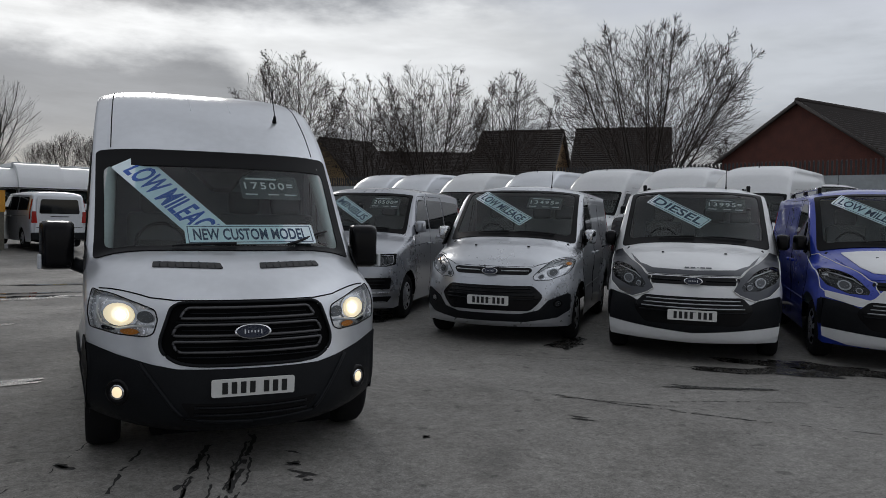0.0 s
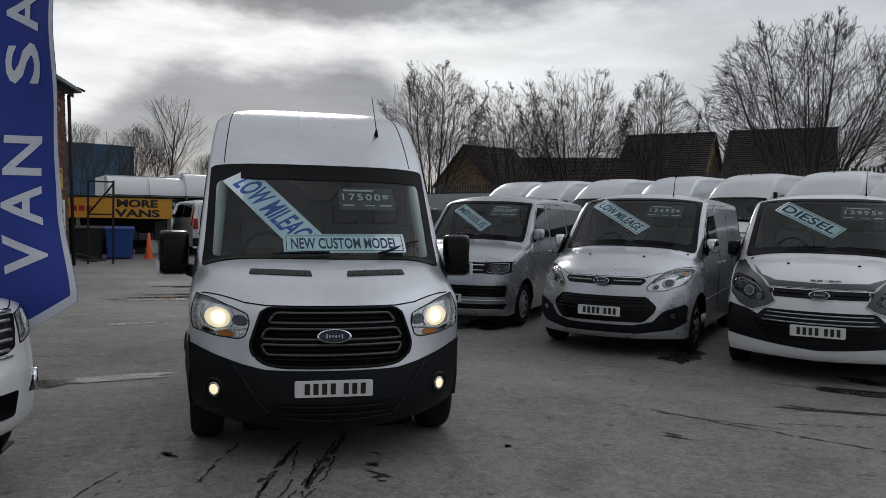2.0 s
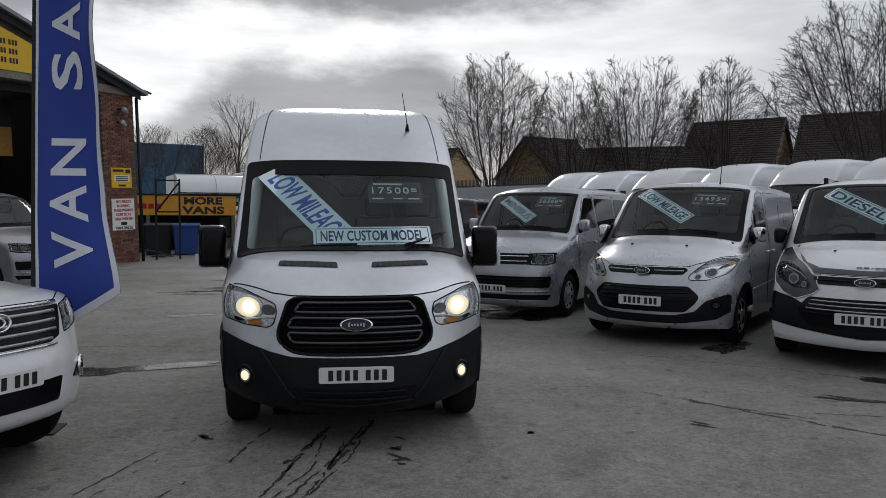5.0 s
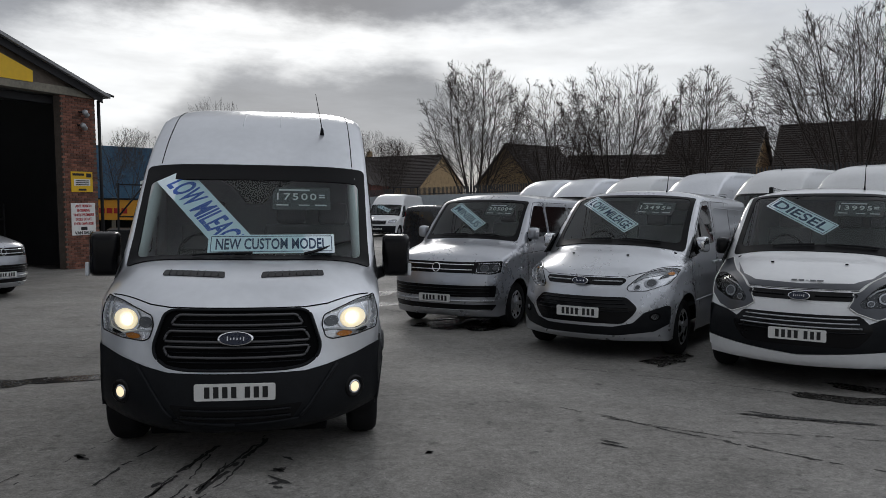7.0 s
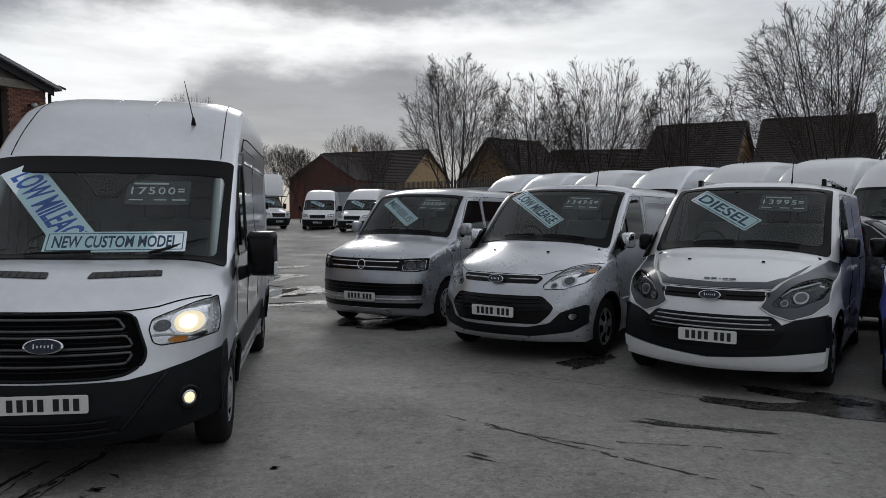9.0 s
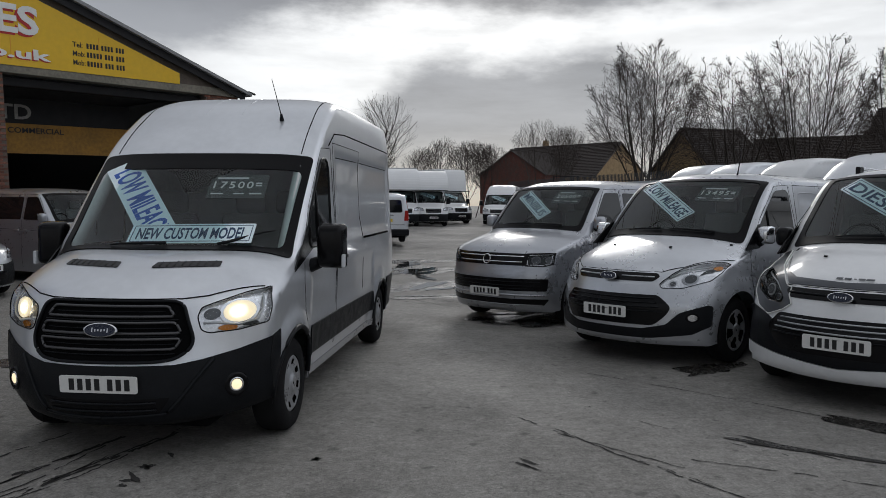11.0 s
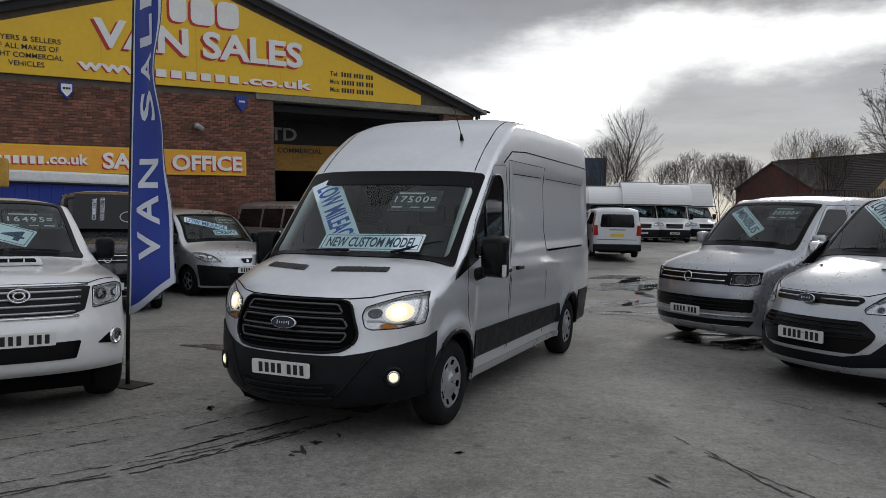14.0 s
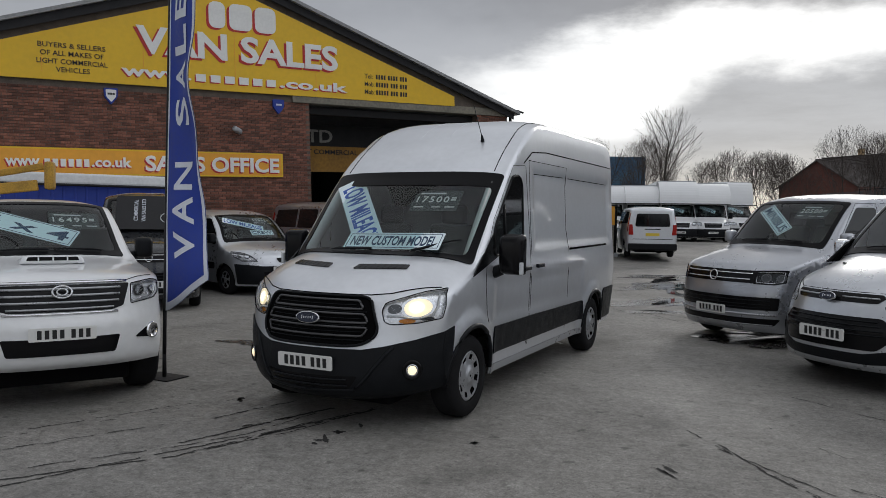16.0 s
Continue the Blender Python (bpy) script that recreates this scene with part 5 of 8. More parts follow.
HILUX = Shell(
    [(0.14, 0.36, 0.26, 0), (0.04, 0.42, 0.32, 0), (0.0, 0.55, 0.36, 0), (0.0, 0.72, 0.36, 0), (0.05, 0.86, 0.34, 0), (0.08, 0.98, 0.33, 0), (0.12, 1.09, 0.33, 0.02), (0.24, 1.16, 0.30, 0.05), (0.7, 1.22, 0.26, 0.08),
     (1.24, 1.27, 0.24, 0.08), (1.32, 1.30, 0.22, 0.05), (1.7, 1.58, 0.18, 0.03), (1.98, 1.76, 0.14, 0.04), (2.15, 1.82, 0.10, 0.06), (2.6, 1.845, 0.03, 0.08), (3.3, 1.83, 0.0, 0.09), (3.55, 1.72, -0.03, 0.05), (3.72, 1.3, -0.03, 0.02),
     (3.8, 1.16, 0.0, 0.0), (4.4, 1.16, 0, 0), (5.1, 1.15, 0, 0.0), (5.18, 1.0, -0.03, 0), (5.2, 0.55, -0.03, 0)],
    [(0.3, 0.85), (0.6, 0.89), (0.9, 0.90), (1.15, 0.885), (1.3, 0.82), (1.6, 0.74), (1.85, 0.67)],
    [(0.0, 0.90), (0.35, 0.95), (0.7, 0.99), (1.0, 1.0), (5.2, 0.99)],
    [(0.90, 0.40, 0.46), (3.98, 0.40, 0.46)], 0.42, power=2.8, bulge=0.035)
HILUX_WHEELS = wheel_meshes(0.385, 0.26, 0.22, "alloy")


def make_hilux(at):
    spec = dict(
        screen=(1.29, 1.80, 0.72, 0.62),
        front=[("grille", [(-0.56, 1.085), (0.56, 1.085), (0.50, 0.89), (0.40, 0.86), (-0.40, 0.86), (-0.50, 0.89)], GLOSSBLACK, 0.006, "black grille with chrome bars"),
               ("intake", [(-0.46, 0.645), (0.46, 0.645), (0.42, 0.50), (-0.42, 0.50)], GLOSSBLACK, 0.008, "black lower intake"),
               ("fog_recess", [(0.60, 0.60), (0.72, 0.68), (0.74, 0.58)], GLOSSBLACK, 0.008, "black fog recess"), ("fog_recess", [(-0.60, 0.60), (-0.74, 0.58), (-0.72, 0.68)], GLOSSBLACK, 0.008, "black fog recess")],
        bars=[("chrome_bar", 1.05, 0.55, 0.012, RIM, 0.014), ("chrome_bar", 0.995, 0.54, 0.012, RIM, 0.014), ("chrome_bar", 0.94, 0.53, 0.012, RIM, 0.014), ("chrome_bar", 0.885, 0.48, 0.010, RIM, 0.014), ("chrome_bar", 1.10, 0.62, 0.014, CHROME, 0.008), ("chrome_bar", 0.845, 0.52, 0.012, CHROME, 0.008)],
        lamp=[(0.57, 0.90), (0.575, 1.08), (0.80, 1.12), (0.88, 1.10), (0.885, 0.98), (0.80, 0.93)],
        flank=[("side_window", [(1.85, 1.30), (2.62, 1.31), (2.60, 1.72), (2.30, 1.71), (1.98, 1.45)], SIDEGLASS, 0.005, "dark side window"), ("side_window", [(2.70, 1.31), (3.45, 1.32), (3.32, 1.70), (2.70, 1.72)], SIDEGLASS, 0.005, "dark side window")],
        gaps=[[(1.55, 0.5), (1.55, 1.2), (1.95, 1.5), (2.3, 1.75), (2.64, 1.76), (2.66, 0.5)]], handles=[(2.5, 1.12)], handle_mat=CHROME,
        mirror=(1.0, 1.78, 1.33, 0.2, 0.24, PLASTIC), wheels=HILUX_WHEELS, track=0.77, wr=0.385, plate=(-0.024, 0.685))
    van, v0, v1 = make_vehicle("pickup_truck", at, HILUX, WHITE, "white double-cab pickup truck with a bonnet scoop", spec, "pickup truck", h=0.08)
    sh = HILUX
    b = part("badge", torus("badge", 0.075, 0.011, CHROME, 28, 6), van, "oval chrome badge", pose(0, 0.02, 1.035, -8) @ Matrix.Diagonal((1, 1, 0.68, 1)))
    part("inner_ring", torus("inner_ring", 0.04, 0.009, CHROME, 20, 6), b)
    for sg in (-1, 1):
        tv = sh.xz([(sg * 0.765, 0.635)])[0]
        p, n = sh.top(*tv), sh.top_n(*tv)
        mm = Matrix.Translation(p + n * 0.01) @ Vector((0, -1, 0)).rotation_difference(n).to_matrix().to_4x4() @ pose(0, 0, 0, 90)
        part("fog_lamp", lathe("fog_lamp", [(0.075, -0.01), (0.072, 0.012), (0.06, 0.012), (0.055, 0.0), (0.02, 0.006), (0.001, 0.006)], CHROME, 24, "z"), van, "round chrome fog lamp", mm)
    # scoop
    bm = bmesh.new()
    bmesh.ops.create_cube(bm, size=1.0, matrix=Matrix.Diagonal((0.56, 0.5, 0.075, 1)))
    for v in bm.verts:
        if v.co.y > 0:
            v.co.z -= 0.05
        if v.co.z > 0:
            v.co.x *= 0.86
    bmesh.ops.bevel(bm, geom=bm.edges[:], offset=0.03, segments=3, profile=0.6, affect="EDGES")
    sc = part("bonnet_scoop", bmesh_mesh("bonnet_scoop", bm, WHITE, True), van, "white bonnet air scoop", pose(0, 0.98, 1.262, -2))
    part("scoop_mouth", slab("scoop_mouth", rounded([(-0.22, -0.014), (0.22, -0.014), (0.205, 0.02), (-0.205, 0.02)], 0.01), 0.01, GLOSSBLACK), sc, "black scoop opening", pose(0, -0.255, 0.005))
    for x in (-0.12, 0, 0.12):
        part("scoop_bar", box("scoop_bar", (0.012, 0.012, 0.032), WHITE, 0.003), sc, m=pose(x, -0.257, 0.007))
    part("bonnet_gap", line_on_top(sh, "bonnet_gap", strip_between(sh.xz([(-0.80, 1.165), (-0.55, 1.115), (0.55, 1.115), (0.80, 1.165)]), 5), 0.004, VOID, 0.001), van)
    on_screen(van, sh, dealer_sign("4 x 4", 1.0, 0.28, CARDDARK, CARDDARK), -0.22, sh.vz(1.585), 27, 0.03, "pale four by four card behind a windscreen")
    on_screen(van, sh, price_card("16495"), 0.42, sh.vz(1.64), 0, 0.03, "black price card behind a windscreen", "price cards")
    return van


PARTNER = Shell(
    [(0.10, 0.20, 0.40, 0), (0.03, 0.26, 0.46, 0), (0.0, 0.40, 0.50, 0), (0.02, 0.58, 0.52, 0), (0.07, 0.74, 0.54, 0), (0.14, 0.86, 0.52, 0.02), (0.30, 0.95, 0.46, 0.06), (0.60, 1.04, 0.36, 0.10),
     (0.86, 1.10, 0.32, 0.08), (0.96, 1.15, 0.30, 0.05), (1.35, 1.46, 0.22, 0.03), (1.62, 1.64, 0.18, 0.04), (1.80, 1.72, 0.16, 0.06), (2.1, 1.78, 0.08, 0.08), (2.8, 1.80, 0, 0.09),
     (4.0, 1.79, 0, 0.09), (4.25, 1.72, -0.02, 0.06), (4.33, 1.3, -0.05, 0.01), (4.38, 0.8, -0.06, 0), (4.38, 0.32, -0.07, 0)],
    [(0.2, 0.86), (0.5, 0.895), (0.8, 0.905), (1.1, 0.89), (1.4, 0.82), (1.65, 0.76), (1.78, 0.72)],
    [(0.0, 0.84), (0.3, 0.89), (0.6, 0.95), (1.0, 1.0), (4.0, 1.0), (4.38, 0.96)],
    [(0.90, 0.31, 0.35), (3.62, 0.31, 0.35)], 0.22, power=2.3)
PARTNER_WHEELS = wheel_meshes(0.31, 0.19, 0.19, "alloy")


def make_partner(at, paint, label, sign=None, price=None, open_door=False, name="small_van", h=0.1):
    spec = dict(
        screen=(1.13, 1.68, 0.76, 0.66),
        front=[("front_bumper", [(-0.90, 0.66), (-0.40, 0.62), (0.40, 0.62), (0.90, 0.66), (0.88, 0.24), (-0.88, 0.24)], PLASTIC, 0.006, "black plastic bumper"),
               ("grille", [(-0.42, 0.50), (0.42, 0.50), (0.38, 0.36), (-0.38, 0.36)], GLOSSBLACK, 0.012, "black lower grille")],
        lamp=[(0.50, 0.72), (0.56, 0.80), (0.84, 0.97), (0.88, 0.94), (0.88, 0.82), (0.74, 0.72)],
        flank=[("side_window", [(1.30, 1.14), (2.14, 1.15), (2.10, 1.60), (1.75, 1.60), (1.38, 1.28)], SIDEGLASS, 0.005, "dark side window"), ("side_moulding", [(1.35, 0.52), (3.2, 0.52), (3.2, 0.66), (1.35, 0.66)], PLASTIC, 0.01, "black side moulding"),
               ("side_doorway" if open_door else "side_window", [(2.24, 0.40), (2.98, 0.40), (2.95, 1.66), (2.26, 1.66)] if open_door else [(2.26, 1.15), (3.0, 1.15), (2.98, 1.60), (2.26, 1.60)], VOID if open_door else SIDEGLASS, 0.006, "open sliding doorway" if open_door else "dark side window")],
        gaps=[[(1.25, 0.35), (1.22, 1.08), (1.36, 1.3), (1.76, 1.65), (2.14, 1.66), (2.2, 1.1), (2.2, 0.35)]], handles=[(2.05, 0.98)], mirror=(0.99, 1.32, 1.18, 0.18, 0.22, PLASTIC), wheels=PARTNER_WHEELS, track=0.79, wr=0.31, plate=(-0.02, 0.56))
    van, v0, v1 = make_vehicle(name, at, PARTNER, paint, label, spec, h=h)
    sh = PARTNER
    part("badge_field", slab("badge_field", rounded([(-0.14, 0.05), (0.14, 0.05), (0.08, -0.05), (-0.08, -0.05)], 0.015), 0.012, GLOSSBLACK), van, "black badge with a chrome emblem", pose(0, 0.06, 0.745, -15))
    part("badge", slab("badge", [(-0.03, -0.03), (0.02, -0.035), (0.035, 0.0), (0.02, 0.035), (-0.02, 0.03)], 0.01, CHROME), van, "chrome emblem", pose(0, 0.052, 0.745, -15))
    if open_door:
        # the door slid back along the flank
        part("sliding_door", sh.flank("sliding_door", densify(rounded([(3.02, 0.40), (3.80, 0.72), (3.78, 1.66), (3.04, 1.66)], 0.05), 0.1), paint, -1, 0.07, 0.04, 0.1), van, "silver sliding door pushed back")
    if sign:
        on_screen(van, sh, dealer_sign("LOW MILEAGE", 0.92, 0.19, CARDBLUE, None, 0.012), -0.22, sh.vz(1.50), 22, 0.03, "pale low mileage strip behind a windscreen")
        on_screen(van, sh, dealer_sign("CREW", 0.56, 0.16, CARDDARK, CARDDARK), 0.2, sh.vz(1.32), -2, 0.03, "pale crew card behind a windscreen")
        on_screen(van, sh, price_card(price), 0.45, sh.vz(1.58), 0, 0.03, "black price card behind a windscreen", "price cards")
    return van


# cargo vans parked farther off
CARGO = Shell(
    [(0.10, 0.26, 0.30, 0), (0.0, 0.36, 0.36, 0), (0.0, 0.55, 0.38, 0), (0.04, 0.80, 0.38, 0), (0.08, 1.0, 0.38, 0.0), (0.20, 1.10, 0.36, 0.04), (0.5, 1.22, 0.32, 0.09), (0.80, 1.33, 0.28, 0.09),
     (0.92, 1.42, 0.26, 0.05), (1.3, 1.85, 0.2, 0.03), (1.52, 2.10, 0.16, 0.04), (1.68, 2.28, 0.15, 0.06), (1.98, 2.55, 0.14, 0.07), (2.45, 2.75, 0.08, 0.09), (3.1, 2.82, 0, 0.10),
     (5.6, 2.82, 0, 0.10), (5.8, 2.76, -0.02, 0.08), (5.9, 2.4, -0.05, 0.02), (5.93, 1.0, -0.05, 0), (5.93, 0.36, -0.06, 0)],
    [(0.2, 0.94), (0.5, 0.98), (1.0, 1.0), (1.4, 0.985), (2.0, 0.93), (2.4, 0.88), (2.6, 0.83)],
    [(0.0, 0.90), (0.3, 0.94), (0.6, 0.98), (1.1, 1.0), (5.4, 1.0), (5.93, 0.96)],
    [(1.0, 0.36, 0.42), (4.6, 0.36, 0.42)], 0.28, power=2.6, cpower=5)


def make_cargo(at, paint, label, name="cargo_van", group="", h=0.13, sign=None, dark_nose=True):
    lampp = [(0.58, 0.92), (0.60, 1.06), (0.90, 1.16), (0.95, 1.10), (0.94, 0.95), (0.80, 0.90)]
    spec = dict(
        screen=(1.40, 2.06, 0.90, 0.87),
        front=[("front_bumper", [(-0.97, 0.72), (0.97, 0.72), (0.95, 0.28), (-0.95, 0.28)], PLASTIC, 0.008, "dark plastic bumper"), ("grille", [(-0.48, 1.04), (0.48, 1.04), (0.44, 0.80), (-0.44, 0.80)], GLOSSBLACK, 0.008, "black grille")],
        bars=[("grille_bar", 0.98, 0.46, 0.012, TRIM, 0.014), ("grille_bar", 0.90, 0.45, 0.012, TRIM, 0.014), ("grille_bar", 0.84, 0.44, 0.012, TRIM, 0.014)],
        lamp=lampp, flank=[("side_window", [(1.38, 1.40), (2.14, 1.42), (2.12, 2.02), (1.82, 2.02), (1.46, 1.56)], SIDEGLASS, 0.005, "dark cab window"), ("side_moulding", [(1.5, 0.55), (4.1, 0.55), (4.1, 0.70), (1.5, 0.70)], PLASTIC, 0.01, "dark side moulding"),
                           ("pressed_panel", [(2.5, 1.4), (5.5, 1.4), (5.45, 2.2), (2.5, 2.2)], paint, 0.006, "")],
        gaps=[[(1.28, 0.5), (1.28, 1.3), (1.8, 2.08), (2.18, 2.08), (2.22, 0.4)], [(3.6, 0.4), (3.6, 2.2), (2.3, 2.2)]], handles=[(2.1, 1.2)], mirror=(1.2, 1.4, 1.5, 0.22, 0.38, PLASTIC), wheels=TRANSIT_WHEELS, track=0.86, wr=0.355, plate=(-0.02, 0.52))
    van, v0, v1 = make_vehicle(name, at, CARGO, paint, label, spec, group=group, h=h)
    if sign:
        on_screen(van, CARGO, dealer_sign(sign, 0.9, 0.26, CARDDARK, CARDDARK), -0.1, CARGO.vz(1.85), 28, 0.03, "pale card sign behind a windscreen")
    va = CARGO.vy(2.4)
    p = CARGO.top(0.0, va)
    part("aerial", tube("aerial", [p, p + Vector((0, 0.03, 0.16))], 0.014, 0.004, PLASTIC, 6), van, "black roof aerial")
    return van


# ---- ground ----


def ground_mat():
    m = bpy.data.materials.new("yard_concrete")
    m.use_nodes = True
    nt = m.node_tree
    N, L = nt.nodes.new, nt.links.new
    b = nt.nodes["Principled BSDF"]
    tc = N("ShaderNodeTexCoord")

    def noise_(scale, detail=6, rough=0.6):
        n = N("ShaderNodeTexNoise"); n.inputs["Scale"].default_value, n.inputs["Detail"].default_value, n.inputs["Roughness"].default_value = scale, detail, rough
        L(tc.outputs["Object"], n.inputs["Vector"])
        return n.outputs[0]

    def ramp(src, *stops):
        r = N("ShaderNodeValToRGB")
        while len(r.color_ramp.elements) < len(stops):
            r.color_ramp.elements.new(0.5)
        for e, (p, c) in zip(r.color_ramp.elements, stops):
            e.position, e.color = p, (c, c, c, 1) if not isinstance(c, tuple) else (*c, 1)
        L(src, r.inputs[0])
        return r.outputs[0]

    def mixc(kind, fac, a, b_):
        x = N("ShaderNodeMix"); x.data_type = "RGBA"; x.blend_type = kind
        for sock, val in ((0, fac), (6, a), (7, b_)):
            if isinstance(val, (int, float)):
                x.inputs[sock].default_value = val
            else:
                L(val, x.inputs[sock])
        return x.outputs[2]
    base = ramp(noise_(0.35, 8), (0.28, (0.20, 0.19, 0.175)), (0.5, (0.255, 0.244, 0.226)), (0.72, (0.30, 0.288, 0.268)))
    mid = ramp(noise_(2.2, 8, 0.7), (0.3, 0.72), (0.65, 1.12))
    grit = ramp(noise_(75, 4, 0.8), (0.3, 0.6), (0.7, 1.34))
    col = mixc("MULTIPLY", 1.0, mixc("MULTIPLY", 0.8, base, mid), grit)
    grain = ramp(noise_(30, 5, 0.75), (0.33, 0.62), (0.68, 1.3))
    col = mixc("MULTIPLY", 0.9, col, grain)
    patches = ramp(noise_(11, 6, 0.7), (0.36, 0.72), (0.62, 1.14))
    col = mixc("MULTIPLY", 0.9, col, patches)
    spots = ramp(noise_(6, 2, 0.4), (0.69, 1.0), (0.74, 0.45))
    col = mixc("MULTIPLY", 0.8, col, spots)
    specks = ramp(noise_(26, 2, 0.5), (0.66, 1.0), (0.70, 0.42))
    col = mixc("MULTIPLY", 0.8, col, specks)
    stain = ramp(noise_(0.9, 3, 0.5), (0.58, 1.0), (0.76, 0.72))
    col = mixc("MULTIPLY", 1.0, col, stain)
    L(col, b.inputs["Base Color"])
    wet = ramp(noise_(0.5, 5), (0.35, 0.55), (0.65, 0.8))
    L(wet, b.inputs["Roughness"])
    bp = N("ShaderNodeBump"); bp.inputs["Strength"].default_value, bp.inputs["Distance"].default_value = 0.8, 0.008
    add = N("ShaderNodeMath"); add.operation = "ADD"; L(noise_(120, 4), add.inputs[0]); L(noise_(9, 4), add.inputs[1])
    L(add.outputs[0], bp.inputs["Height"]); L(bp.outputs[0], b.inputs["Normal"])
    return m


CONCRETE = ground_mat()


def ground_z(x, y):
    """The yard is flat and rises a little towards its far side."""
    k = min(max((0.9 * x + 0.35 * y - 12.5) / 7.0, 0), 1)
    g = min(max((y - 20) / 20.0, 0), 1) * min(max((x + 8 + 2 * max(0, y - 30)) / 4.0, 0), 1)
    return 0.62 * k * k * (3 - 2 * k) + 0.48 * g * g * (3 - 2 * g) * (1 - k)


def make_ground():
    xs = sorted({*np.arange(-30, 41, 1.0), -1500, -400, -120, -60, 60, 120, 400, 1500})
    ys = sorted({*np.arange(-14, 61, 1.0), -1500, -300, -60, 90, 160, 400, 1500})
    vs = [(x, y, ground_z(x, y)) for y in ys for x in xs]
    q = len(xs)
    fs = [(j * q + i, j * q + i + 1, (j + 1) * q + i + 1, (j + 1) * q + i) for j in range(len(ys) - 1) for i in range(q - 1)]
    g = new("ground", mesh_of("ground", vs, fs, CONCRETE, True))
    tagged(g, "worn stained concrete yard with cracks and damp patches", "ground", kind="structure")


make_ground()
TAR = pbr("crack_dirt", (0.022, 0.021, 0.02), 0.9, 0.0, 0.3, 20)
DAMP = pbr("damp_concrete", (0.045, 0.043, 0.040), 0.24, 0.0, 0.35, 4, bump=0.12, bscale=30, rvar=0.12)
WATER = pbr("puddle_water", (0.03, 0.03, 0.028), 0.04, 0.0, 0.1, 2, rvar=0.02)


def crack(pts, w, seed, gaps=0.25):
    """A broken dark line in the concrete, as ragged slivers."""
    rnd = random.Random(seed)
    P = [Vector((*p, 0)) for p in pts]
    vs, fs = [], []
    for a, b in zip(P, P[1:]):
        d = (b - a).normalized()
        n = Vector((-d.y, d.x, 0))
        k = max(2, int((b - a).length / 0.045))
        row = None
        for j in range(k + 1):
            c = a + (b - a) * (j / k) + n * rnd.uniform(-0.010, 0.010)
            if rnd.random() < gaps:
                row = None
                continue
            h = w * rnd.uniform(0.2, 0.75)
            s = len(vs)
            vs += [c + n * h + Vector((0, 0, 0.004)), c - n * h + Vector((0, 0, 0.004))]
            if row is not None:
                fs.append((row, row + 1, s + 1, s))
            row = s
    o = new("ground_crack", mesh_of("ground_crack", vs, fs, TAR, False))
    tagged(o, "dark dirt-filled crack in the concrete", "crack", "cracks in the yard", "structure")


for n, (w, pts) in enumerate((
        (0.011, [(-0.47, -0.35), (-0.41, -0.05), (-0.32, 0.16), (-0.22, 0.66)]), (0.016, [(-1.05, -2.0), (-0.71, -1.48), (-0.4, -1.04), (-0.16, -0.39), (-0.05, -0.1), (0.03, 0.24), (0.13, 0.9)]),
        (0.012, [(-1.2, -1.9), (-0.9, -1.4), (-0.55, -0.85), (-0.3, -0.3), (-0.22, 0.5)]), (0.010, [(-1.56, -1.51), (-1.31, -1.0), (-1.07, -0.45)]), (0.009, [(-1.9, -1.4), (-1.6, -0.7), (-1.3, 0.1), (-0.9, 1.2)]),
        (0.010, [(2.7, 1.5), (3.01, 1.12), (3.42, 0.62), (3.81, 0.19), (4.05, -0.15), (4.42, -0.5), (4.9, -1.0)]), (0.008, [(3.3, 1.9), (3.9, 1.25), (4.6, 0.7)]), (0.013, [(-0.08, 0.25), (-0.23, -0.48), (-0.38, -0.95)]),
        (0.02, [(0.5, 9.1), (1.16, 9.18), (2.2, 8.4), (2.9, 7.6)]), (0.012, [(-3.0, 8.0), (-0.5, 9.2), (0.5, 9.1)]), (0.016, [(2.99, 1.20), (3.38, 0.64), (3.74, 0.22), (3.96, -0.02), (4.18, -0.28)]),
        (0.012, [(3.42, 3.22), (4.09, 2.72), (4.65, 2.27), (5.23, 1.77), (5.79, 1.36)]),
        (0.011, [(3.87, 0.57), (4.52, 0.36), (5.06, 0.11)]),
        (0.012, [(-1.96, -1.24), (-1.72, -0.68), (-1.49, -0.06), (-1.34, 0.26)]),
        (0.012, [(-1.57, -1.50), (-1.39, -1.09), (-1.07, -0.45)]),
        (0.016, [(-0.87, -1.96), (-0.69, -1.45), (-0.44, -0.84), (-0.19, -0.19), (0.17, 0.75)]),
        (0.013, [(3.01, 1.08), (3.26, 0.85), (3.52, 0.62), (3.79, 0.39)]),
        (0.02, [(-0.86, -0.11), (-0.77, 0.28), (-0.63, 0.71)]),
        (0.03, [(-0.52, -0.28), (-0.35, 0.16), (-0.18, 0.66)]),
        (0.03, [(-0.21, -0.39), (-0.03, 0.16), (0.16, 0.81)]),
        (0.02, [(-0.59, -0.77), (-0.41, -0.12), (-0.23, 0.61)]),
        (0.02, [(-0.27, -0.61), (-0.11, 0.04), (0.13, 0.82)]),
        (0.012, [(-0.58, 11.05), (0.46, 9.62), (1.51, 8.28)]),
        (0.02, [(0.10, 9.50), (1.00, 8.57), (1.60, 8.35)]),
        (0.012, [(-5.0, 4.0), (-3.6, 4.6), (-2.0, 4.4)]))):
    crack(pts, w, 50 + n, 0.12 if w > 0.01 else 0.3)


